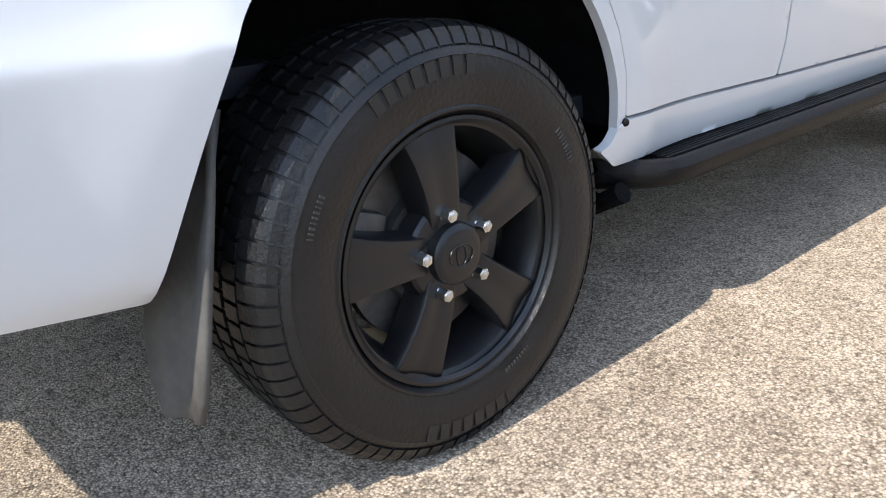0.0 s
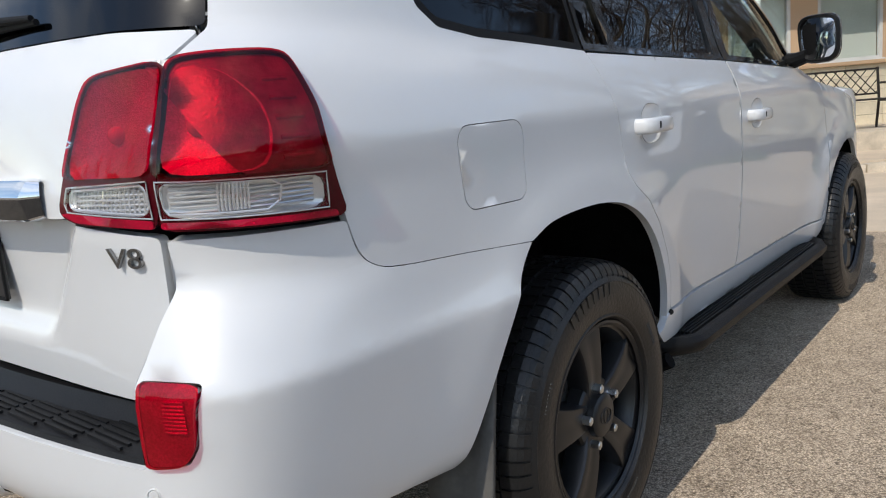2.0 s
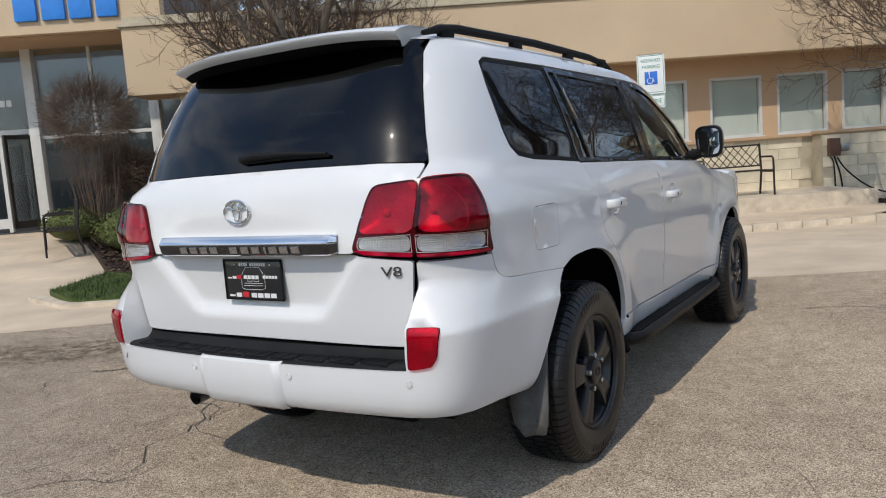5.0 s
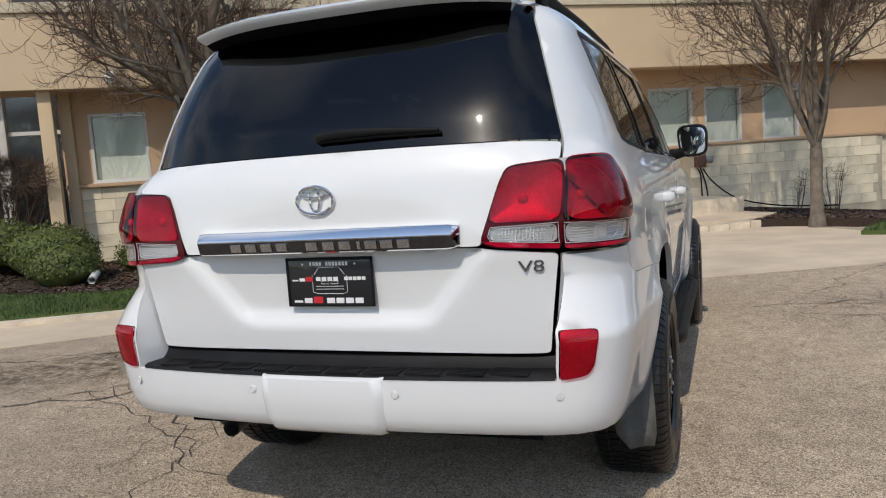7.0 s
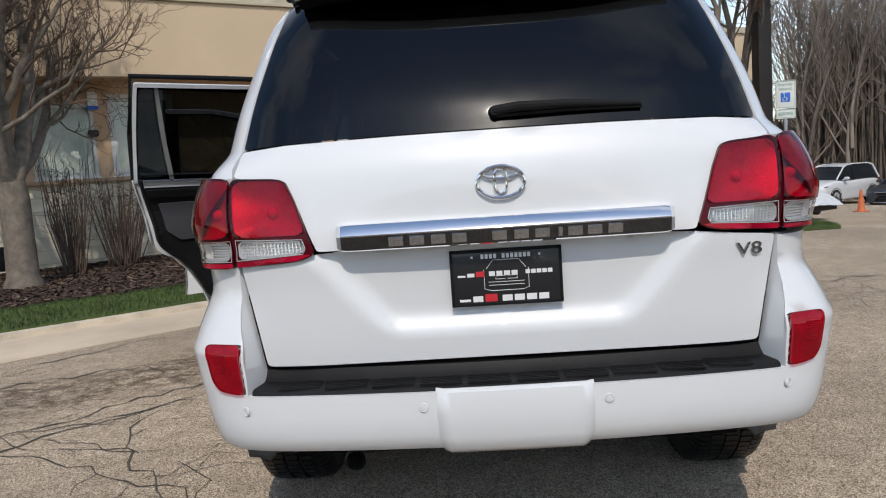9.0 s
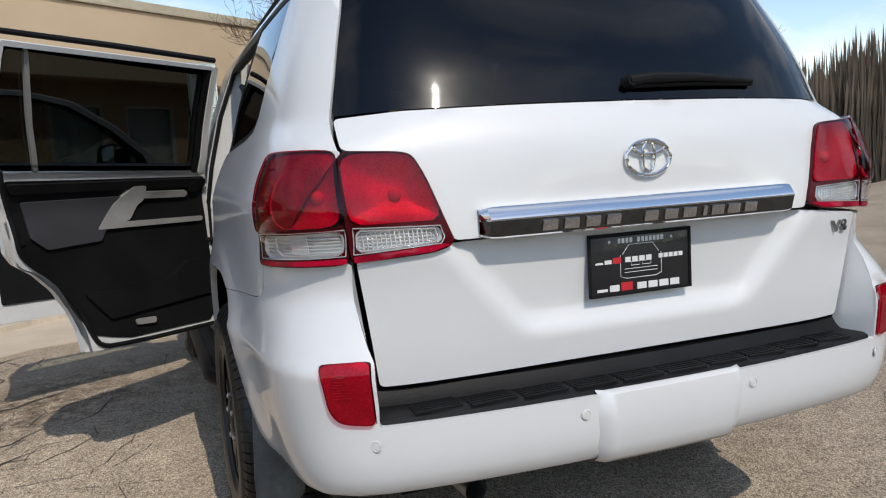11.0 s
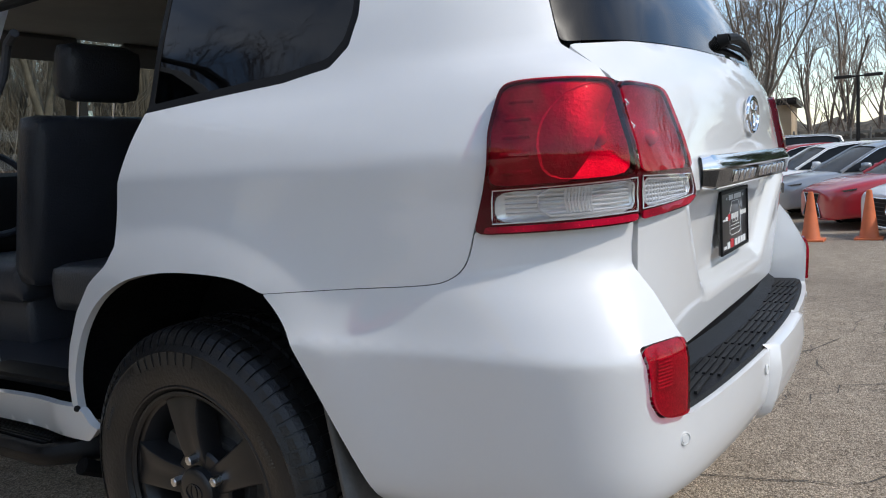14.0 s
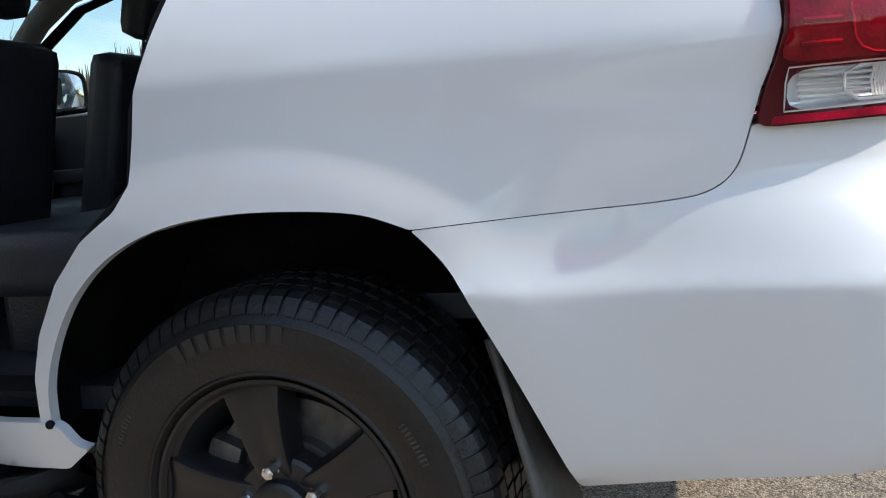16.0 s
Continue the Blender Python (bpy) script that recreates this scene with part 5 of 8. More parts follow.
def handle(parent, front, side, m):
    y, z = CUP[front]
    hb = new("door_handle")
    hb.parent = parent
    tagged(hb, "white pull handle over a scooped cup")
    x = BODY.half(y, z)
    bm = bmesh.new()
    run = [(-0.004, -0.100), (0.021, -0.0985), (0.031, -0.091), (0.036, -0.062), (0.037, 0.0), (0.033, 0.050), (0.019, 0.078), (-0.002, 0.088)]
    tube(bm, [(side * (x + a), y + b, z) for a, b in run], [0.0120, 0.0125, 0.0125, 0.0125, 0.0120, 0.0115, 0.0110, 0.0105], 16)
    for v in bm.verts:
        # squarer than round
        e = min(1.0, abs(v.co.z - z) / 0.0125)
        v.co.z = z - 0.004 + math.copysign(e ** 0.62 * 0.0215, v.co.z - z)
    bmesh.ops.transform(bm, matrix=m, verts=bm.verts)
    part("grip", bm, PAINT, hb, sharp=60)
    bm = boxed(0.006, 0.010, 0.019, 0.002, (side * (x + 0.0470), y - 0.050, z - 0.003))
    bmesh.ops.transform(bm, matrix=m, verts=bm.verts)
    part("lock_button", bm, BLACK, hb)
    bm = bmesh.new()
    loop = cup_loop(front, side)
    cp, cz = S(y, z, BODY, side)
    rows = []
    for f, dep in ((1.01, 0.0), (0.95, 0.003), (0.82, 0.008), (0.60, 0.013), (0.30, 0.015)):
        rows.append([bm.verts.new(BODY(cp + (p - cp) * f, cz + (zz - cz) * f) + Vector((-side * dep, 0, 0))) for p, zz in loop])
    for p, c in zip(rows, rows[1:]):
        for k in range(20):
            bm.faces.new((p[k], p[(k + 1) % 20], c[(k + 1) % 20], c[k]))
    bm.faces.new(rows[-1])
    bmesh.ops.transform(bm, matrix=m, verts=bm.verts)
    part("finger_cup", bm, PAINT, hb)
    return hb


def door(front, side, m):
    d = new("front_door" if front else "rear_door")
    d.parent = car
    tagged(d, ("white front door, " if front else "white rear door, ") + ("closed" if side > 0 else "standing open"))
    lp_ = F_DOOR if front else R_DOOR
    wl = F_WIN if front else R_WIN
    mapped(BODY, [S(y, z, BODY, side) for y, z in lp_], m, "door_skin", PAINT, d, flange=0.03, step=0.018, gap=0.002, holes=[cup_loop(front, side)])
    # window surround: black strip with the pane behind it
    mapped(BODY, [S(y, z, BODY, side) for y, z in wl], m, "window_frame", BLACKGLASS, d, "gloss black window frame", gap=0.003, lift=-0.003, flange=0.03, step=0.03,
           holes=[[S(y, z, BODY, side) for y, z in ([(1.235, 1.292), (2.13, 1.262), (2.05, 1.378), (1.87, 1.513), (1.645, 1.634), (1.43, 1.682), (1.235, 1.688)] if front else [(0.175, 1.320), (1.085, 1.295), (1.075, 1.68), (0.175, 1.708)])]])
    mapped(BODY, [S(y, z, BODY, side) for y, z in wl], m, "window_pane", CLEARGLASS if front else TINT2, d, "lightly tinted glass" if front else "dark tinted glass", gap=0.02, lift=-0.011, flange=0)
    handle(d, front, side, m)
    return d


TINT2 = glass_material("privacy_glass", (0.04, 0.043, 0.045), gain=1.0, dust=0.004)
ID = Matrix()
right_rear = door(False, 1, ID)
panel("window_bar", BODY, [S(0.30, 1.30), S(0.345, 1.30), S(0.265, 1.715), S(0.235, 1.715)], BLACKGLASS, car, lift=-0.002, gap=0)
right_front = door(True, 1, ID)
for d_, y0, y1 in ((right_rear, 0.56, 1.16), (right_front, 1.26, 2.24)):
    bm = boxed(0.030, y1 - y0, 0.64, 0.012, (0.828, (y0 + y1) / 2, 0.90))
    box(bm, 0.800, (y0 + y1) / 2, 0.96, 0.07, (y1 - y0) * 0.7, 0.06, bev=0.02)
    part("door_trim", bm, LEATHER, d_, "black inner door trim with an armrest", sharp=50)


def swing(y, deg, x=-0.92):
    return Matrix.Translation((x, y, 0)) @ Matrix.Rotation(radians(-deg), 4, "Z") @ Matrix.Translation((-x, -y, 0))


OPEN_R, OPEN_F = swing(1.18, 50.5), swing(2.42, 62)
rd = door(False, -1, OPEN_R)
fd = door(True, -1, OPEN_F)


BARTRIM = material("grey_window_bar", (0.24, 0.235, 0.225), 0.5, vary=0.1)


def liner_plate(loop, inset, m, name, mat, parent, label="", gap=0.0, thick=0.0):
    """Inner sheet of a door: the outline moved in from the skin."""
    bm = panel_bm(BODY, [S(y, z, BODY, -1) for y, z in loop], gap=gap, lift=-inset, flange=thick, step=0.05)
    bmesh.ops.transform(bm, matrix=m, verts=bm.verts)
    return part(name, bm, mat, parent, label)


liner_plate(R_DOOR, 0.075, OPEN_R, "door_inner_panel", JAMB, rd, gap=0.004)
liner_plate([(0.185, 1.282), (0.225, 1.13), (0.25, 1.0), (0.30, 0.93), (0.385, 0.85), (0.45, 0.72), (0.51, 0.610), (0.68, 0.565), (1.10, 0.552), (1.158, 0.60), (1.160, 0.80), (1.150, 1.05), (1.135, 1.262)], 0.080, OPEN_R, "door_card", BLACK, rd, "black door card with silver grip", thick=-0.012)
liner_plate([(0.19, 1.275), (0.205, 1.232), (1.142, 1.215), (1.135, 1.258)], 0.092, OPEN_R, "window_ledge", BLACK, rd, thick=-0.020)
liner_plate([(0.25, 1.195), (0.28, 1.04), (0.35, 0.99), (0.58, 0.99), (0.695, 1.19)], 0.092, OPEN_R, "padded_insert", GREYTRIM, rd, thick=-0.008)
liner_plate([(0.735, 1.236), (0.805, 1.236), (0.805, 1.175), (0.725, 1.062), (0.60, 1.034), (0.565, 1.036)], 0.094, OPEN_R, "silver_grip", SILVERTRIM, rd, "satin silver door grip", thick=-0.022)
liner_plate([(0.800, 1.172), (1.030, 1.163), (1.040, 1.182), (1.030, 1.199), (0.800, 1.206)], 0.094, OPEN_R, "release_lever", SILVERTRIM, rd, "satin silver release lever", thick=-0.015)
liner_plate([(0.60, 1.034), (1.120, 1.024), (1.124, 1.046), (0.70, 1.056)], 0.094, OPEN_R, "armrest_strip", SILVERTRIM, rd, "satin silver armrest strip", thick=-0.018)
liner_plate([(1.075 + 0.030 * math.cos(k * math.tau / 14), 1.214 + 0.030 * math.sin(k * math.tau / 14)) for k in range(14)], 0.096, OPEN_R, "tweeter", BLACK, rd, "round black tweeter", thick=-0.014)
liner_plate([(0.50, 0.79), (0.70, 0.775), (0.845, 0.777), (0.93, 0.80), (1.0, 0.845), (1.06, 0.852), (1.140, 0.838), (1.148, 0.68), (0.60, 0.665)], 0.094, OPEN_R, "door_pocket", BLACK, rd, thick=-0.020)
liner_plate([(0.698, 0.641), (0.797, 0.632), (0.793, 0.604), (0.702, 0.615)], 0.094, OPEN_R, "courtesy_lamp", SILVERTRIM, rd, "small clear courtesy lamp", thick=-0.006)
liner_plate([(0.15, 1.742), (1.12, 1.728), (1.12, 1.712), (0.15, 1.722)], 0.045, OPEN_R, "inner_frame", JAMB, rd, thick=-0.012)
liner_plate([(0.148, 1.74), (0.163, 1.74), (0.163, 1.29), (0.148, 1.29)], 0.045, OPEN_R, "inner_frame", JAMB, rd, thick=-0.012)
liner_plate([(1.120, 1.728), (1.150, 1.728), (1.168, 1.262), (1.128, 1.262)], 0.045, OPEN_R, "inner_frame", JAMB, rd, thick=-0.012)
liner_plate([(1.098, 1.712), (1.118, 1.712), (1.126, 1.262), (1.100, 1.262)], 0.040, OPEN_R, "door_seal", BLACK, rd, "black window seal", thick=-0.014)
liner_plate([(0.245, 1.715), (0.262, 1.715), (0.345, 1.285), (0.325, 1.285)], 0.03, OPEN_R, "window_bar", BARTRIM, rd, thick=-0.012)
def edge_seal(points, inset, r, name, mat, label=""):
    """A round strip that follows an outline inside the open rear door."""
    bm = bmesh.new()
    pts = []
    for y, z in points:
        phi, zz = S(y, z, BODY, -1)
        pts.append(BODY(phi, zz) + Vector((inset, 0, 0)))
    tube(bm, pts, r, 8)
    bmesh.ops.transform(bm, matrix=OPEN_R, verts=bm.verts)
    return part(name, bm, mat, rd, label)


edge_seal([(0.150, 1.29), (0.136, 1.50), (0.134, 1.752), (0.60, 1.748), (1.13, 1.738)], 0.030, 0.012, "door_seal", BLACK, "black rubber seal round the window frame")
edge_seal(smoothed([(0.165, 1.285), (0.185, 1.22), (0.214, 1.13), (0.232, 1.045), (0.244, 0.985), (0.280, 0.938), (0.352, 0.878), (0.418, 0.802), (0.470, 0.712), (0.505, 0.620), (0.545, 0.566), (0.66, 0.552), (1.16, 0.540)]), 0.082, 0.010, "door_seal", BLACK, "black rubber seal along the door edge")
for y, z, w_, h_ in ((0.222, 1.118, 0.030, 0.014), (0.238, 1.055, 0.016, 0.018), (0.252, 1.020, 0.026, 0.022)):
    bm = boxed(0.006, w_, h_, 0.002, (-BODY.half(y, z) + 0.078, y, z))
    bmesh.ops.transform(bm, matrix=OPEN_R, verts=bm.verts)
    part("latch_slot", bm, BLACK, rd, "dark latch opening")
liner_plate(F_DOOR, 0.075, OPEN_F, "door_inner_panel", JAMB, fd, gap=0.004)
liner_plate([(1.26, 1.25), (1.28, 1.05), (1.28, 0.62), (2.30, 0.60), (2.38, 0.80), (2.33, 1.02), (2.24, 1.17)], 0.085, OPEN_F, "door_card", BLACK, fd, "black door card", thick=-0.012)
liner_plate([(1.155, 1.732), (1.45, 1.724), (1.69, 1.678), (1.94, 1.548), (2.14, 1.40), (2.24, 1.245), (2.20, 1.245), (2.10, 1.390), (1.91, 1.532), (1.67, 1.655), (1.44, 1.70), (1.165, 1.705)], 0.045, OPEN_F, "inner_frame", JAMB, fd, thick=-0.012)


def mirror(side, m, parent):
    w = new("door_mirror")
    w.parent = parent
    tagged(w, "white door mirror, black back frame widened to stand for shade")
    cx, cy, cz = 0.992, 2.02, 1.348

    def ring(bm, y, k, dx=0.0):
        out = []
        for i in range(28):
            a = i * math.tau / 28
            c, s_ = math.cos(a), math.sin(a)
            u, v = math.copysign(abs(c) ** 0.55, c), math.copysign(abs(s_) ** 0.55, s_)
            hw = 0.094 - 0.010 * (1 - v) * (0 if u > 0 else 1)
            out.append(bm.verts.new((side * (cx + dx + u * hw * k), y - 0.042 * u, cz + v * 0.098 * k)))
        return out

    def shell(steps, name, mat, label=""):
        bm = bmesh.new()
        rows = [ring(bm, *q) for q in steps]
        for p, c in zip(rows, rows[1:]):
            for k in range(28):
                bm.faces.new((p[k], p[(k + 1) % 28], c[(k + 1) % 28], c[k]))
        if steps[-1][1] < 0.95:
            bm.faces.new(rows[-1])
        bmesh.ops.transform(bm, matrix=m, verts=bm.verts)
        part(name, bm, mat, w, label, sharp=60)
    shell([(cy + 0.004, 0.985), (cy, 1.0), (cy + 0.03, 1.06), (cy + 0.07, 1.02), (cy + 0.105, 0.84), (cy + 0.125, 0.55), (cy + 0.13, 0.1)], "shell", PAINT)
    # real black frame, widened over the shell as painted shade
    shell([(cy + 0.040, 1.068), (cy + 0.012, 1.035), (cy - 0.006, 0.985), (cy - 0.006, 0.90), (cy + 0.010, 0.88)], "frame", BLACK)
    shell([(cy + 0.006, 0.89), (cy + 0.006, 0.3)], "mirror_glass", CHROME, "mirror glass")
    bm = bmesh.new()
    tube(bm, [(side * 0.86, 2.09, 1.265), (side * 0.90, 2.08, 1.268), (side * 0.95, 2.06, 1.282)], [0.036, 0.032, 0.030], 10)
    bmesh.ops.transform(bm, matrix=m, verts=bm.verts)
    part("arm", bm, BLACK, w)


mirror(1, ID, car)
mirror(-1, OPEN_F, fd)

# bonnet, windscreen, front
bm = bmesh.new()
rows = []
for j in range(9):
    y = 2.28 + 1.33 * j / 8
    rows.append([bm.verts.new((x, y - 0.12 * (x / 0.8) ** 2 * (0 if j < 8 else 1), 1.20 - 0.10 * ((y - 2.28) / 1.33) ** 2 - 0.045 * (abs(x) / 0.8) ** 3)) for x in np.linspace(-0.83, 0.83, 15)])
for p, c in zip(rows, rows[1:]):
    for k in range(14):
        bm.faces.new((p[k], p[k + 1], c[k + 1], c[k]))
part("bonnet", bm, PAINT, car)
bm = bmesh.new()
rows = []
for j in range(7):
    t = j / 6
    y, z, w = 2.48 - 0.80 * t, 1.225 + 0.545 * t, 0.80 - 0.155 * t
    rows.append([bm.verts.new((x * w, y - 0.16 * x * x, z)) for x in np.linspace(-1, 1, 11)])
for p, c in zip(rows, rows[1:]):
    for k in range(10):
        bm.faces.new((p[k], p[k + 1], c[k + 1], c[k]))
screen = part("windscreen", bm, CLEARGLASS, car, "lightly tinted windscreen")
bm = bmesh.new()
rows = [[bm.verts.new((x * (0.80 - 0.155 * t), 2.474 - 0.80 * t - 0.16 * x * x, 1.220 + 0.545 * t)) for x in np.linspace(-0.97, 0.97, 11)] for t in (0.89, 0.97)]
for k in range(10):
    bm.faces.new((rows[0][k], rows[0][k + 1], rows[1][k + 1], rows[1][k]))
part("sun_band", bm, glass_material("teal_sun_band", (0.46, 0.66, 0.66)), screen, "teal tinted sun band")
bm = boxed(1.70, 0.34, 0.66, 0.08, (0, 3.50, 0.79))
part("front_bumper", bm, PAINT, car)
for side in (1, -1):
    bm = boxed(0.05, 0.16, 0.07, 0.015, (side * 0.845, 3.42, 0.90))
    part("side_marker", bm, ORANGE, car, "amber front corner lamp")

# ---------------------------------------------------------------- cabin
bm = bmesh.new()
box(bm, 0, 1.05, 0.545, 1.62, 2.75, 0.05)
box(bm, 0, -0.55, 0.70, 1.35, 0.8, 0.05)
box(bm, 0, 2.37, 0.85, 1.5, 0.06, 0.7)
part("cabin_floor", bm, LEATHER, car, "black carpeted cabin floor")
bm = bmesh.new()
box(bm, 0, 0.55, 1.752, 1.20, 2.1, 0.02)
part("headliner", bm, BEIGE, car, "grey beige headliner")
for side in (1, -1):
    bm = boxed(0.46, 0.17, 0.022, 0.008)
    bmesh.ops.transform(bm, matrix=pose(side * 0.34, 1.63, 1.700, -22), verts=bm.verts)
    part("sun_visor", bm, VISOR, car, "grey sun visor folded up")
    bm = bmesh.new()
    tube(bm, [(side * 0.755, 2.34, 1.20), (side * 0.705, 2.08, 1.40), (side * 0.645, 1.80, 1.60), (side * 0.60, 1.58, 1.71)], [0.050, 0.046, 0.048, 0.055], 12)
    part("pillar_trim", bm, VISOR, car, "grey windscreen pillar trim")
bm = boxed(1.55, 0.35, 0.35, 0.08, (0, 2.1, 1.03))
part("dashboard", bm, BLACK, car)
bm = bmesh.new()
tube(bm, [(-0.40 + 0.18 * math.cos(t), 1.82 + 0.05 * math.sin(t), 1.12 + 0.17 * math.sin(t)) for t in np.linspace(0, math.tau, 25)], 0.014, 8, False)
part("steering_wheel", bm, LEATHER, car)
for side in (1, -1):
    # B pillar and inner rear post
    bm = bmesh.new()
    prof = [(0.53, 0.83), (0.8, 0.85), (1.1, 0.845), (1.27, 0.815), (1.5, 0.755), (1.74, 0.66)]
    for y0, y1, dx in ((1.145, 1.235, 0.0),):
        lo = [[bm.verts.new((side * (x + d), y, z)) for d, y in ((0.02, y0), (0.045, y0 + 0.02), (0.045, y1 - 0.01), (0.02, y1), (-0.05, y1), (-0.05, y0))] for z, x in prof]
        for p, c in zip(lo, lo[1:]):
            for k in range(6):
                bm.faces.new((p[k], p[(k + 1) % 6], c[(k + 1) % 6], c[k]))
    part("door_pillar", bm, JAMB, car, "white door pillar with a rubber seal")
    bm = bmesh.new()
    tube(bm, [(side * (x + 0.035), 1.14, z) for z, x in prof], 0.010, 8)
    part("door_seal", bm, BLACK, car)
    # trim behind the rear door opening
    bm = bmesh.new()
    pr = [(0.88, 0.36), (0.91, 0.32), (0.97, 0.24), (1.10, 0.215), (1.25, 0.175), (1.32, 0.15), (1.72, 0.15)]
    rows = [[bm.verts.new((side * x, y + dy, z)) for x, dy in ((w_body(z) - 0.024, -0.004), (w_body(z) - 0.06, 0.01), (w_body(z) - 0.16, -0.10 if z > 0.95 else 0.02))] for z, y in pr]
    for p, c in zip(rows, rows[1:]):
        for k in range(2):
            bm.faces.new((p[k], p[k + 1], c[k + 1], c[k]))
    part("opening_trim", bm, LEATHER, car, "black trim round the rear door opening")
    bm = bmesh.new()
    tube(bm, [(side * (w_body(z) - 0.03), y + 0.006, z) for z, y in pr], 0.011, 8)
    part("door_seal", bm, BLACK, car)
    bm = bmesh.new()
    tube(bm, [(side * 0.70, 0.16, 1.715), (side * 0.70, 1.15, 1.71)], 0.016, 8)
    part("door_seal", bm, BLACK, car)
    bm = bmesh.new()
    tube(bm, [(side * 0.70, 0.98, 1.62), (side * 0.68, 1.06, 1.60), (side * 0.685, 1.10, 1.50), (side * 0.72, 1.11, 1.42)], 0.014, 8)
    part("grab_handle", bm, GREYTRIM, car)
for y, z in ((1.155, 1.10), (1.155, 0.75)):
    bm = boxed(0.10, 0.05, 0.07, 0.008, (-0.90, y + 0.01, z))
    part("door_hinge", bm, JAMB, car)
bm = boxed(0.12, 0.03, 0.022, 0.006, (-0.93, 1.12, 0.93))
part("check_strap", bm, BLACK, car)
bm = boxed(0.10, 0.56, 0.014, 0.004, (-0.835, 0.80, 0.575))
part("scuff_plate", bm, BLACK, car)


def seat(name, x, y, wdt, label, recl=14, headrests=(0,), back=None):
    sob = new(name)
    sob.parent = car
    tagged(sob, label)
    bm = boxed(wdt, 0.52, 0.16, 0.05, (x, y + 0.24, 0.80))
    box(bm, x, y + 0.22, 0.65, wdt * 0.85, 0.42, 0.20, bev=0.03)
    part("cushion", bm, LEATHER, sob, sharp=60)
    m = Matrix.Translation((x, y, 0.82)) @ Matrix.Rotation(radians(recl), 4, "X")
    bm = bmesh.new()
    box(bm, 0, -0.04, 0.28, back or wdt, 0.14, 0.60, m, bev=0.05)
    part("backrest", bm, LEATHER, sob, sharp=60)
    for hx in headrests:
        bm = bmesh.new()
        box(bm, hx, -0.045, 0.735, 0.295, 0.12, 0.20, m, bev=0.05)
        h = part("headrest", bm, LEATHER, sob, sharp=60)
        for dx in (-0.07, 0.07):
            bm = bmesh.new()
            tube(bm, [m @ Vector((hx + dx, -0.045, 0.55)), m @ Vector((hx + dx, -0.045, 0.68))], 0.006, 8)
            part("headrest_rod", bm, CHROME, h)


seat("rear_seat", 0.0, 0.50, 1.36, "black leather rear bench seat with headrests", 16, (-0.38, 0.0, 0.38), 1.0)
seat("driver_seat", -0.37, 1.28, 0.52, "black leather front seat", 14)
seat("passenger_seat", 0.40, 1.28, 0.52, "black leather front seat", 14)
seat("third_row_seat", 0.0, -0.42, 0.98, "black leather folded third row seat", 10, (-0.35, 0.35))


# ---------------------------------------------------------------- the lot and the building
# Building frame: a runs along the front, s away from the car.
TURNB = 35.0
UB, NB = Vector((math.cos(radians(TURNB)), math.sin(radians(TURNB)), 0)), Vector((-math.sin(radians(TURNB)), math.cos(radians(TURNB)), 0))


def W3(a, s, z=0.0):
    return UB * a + NB * s + Vector((0, 0, z))




def ease(v, lo, hi):
    k = min(1.0, max(0.0, (v - lo) / (hi - lo)))
    return k * k * (3 - 2 * k)


def ground_z(x, y):
    a, s = x * UB.x + y * UB.y, x * NB.x + y * NB.y
    near = max(-0.45, -0.047 * max(0.0, x - 3.2))
    fall = max(0.0, a - 8.5)
    rear = max(-1.75, -0.095 * min(fall, 8.5) - 0.055 * max(0.0, fall - 8.5))
    k = ease(s, 0.0, 6.0)
    z = near * (1 - k) + rear * k
    z += 0.55 * ease(s, 5.2, 11.5) * ease(-a, 3.2, 5.2)
    return z + 0.012 * noise.noise((x * 0.35, y * 0.35, 0)) * ease(math.hypot(x, y), 1.2, 4)


bm = bmesh.new()
gx = sorted({round(v, 3) for v in list(np.arange(-16, 30.1, 0.75)) + [-300, -150, -80, -40, -24, 36, 44, 60, 90, 160, 300]})
vs = [[bm.verts.new((x, y, ground_z(x, y))) for x in gx] for y in gx]
for r0, r1 in zip(vs, vs[1:]):
    for k in range(len(gx) - 1):
        bm.faces.new((r0[k], r0[k + 1], r1[k + 1], r1[k]))
tagged(part("ground", bm, ASPHALT, sharp=0), "worn pale asphalt lot with cracks and exposed stones", "ground", kind="structure")


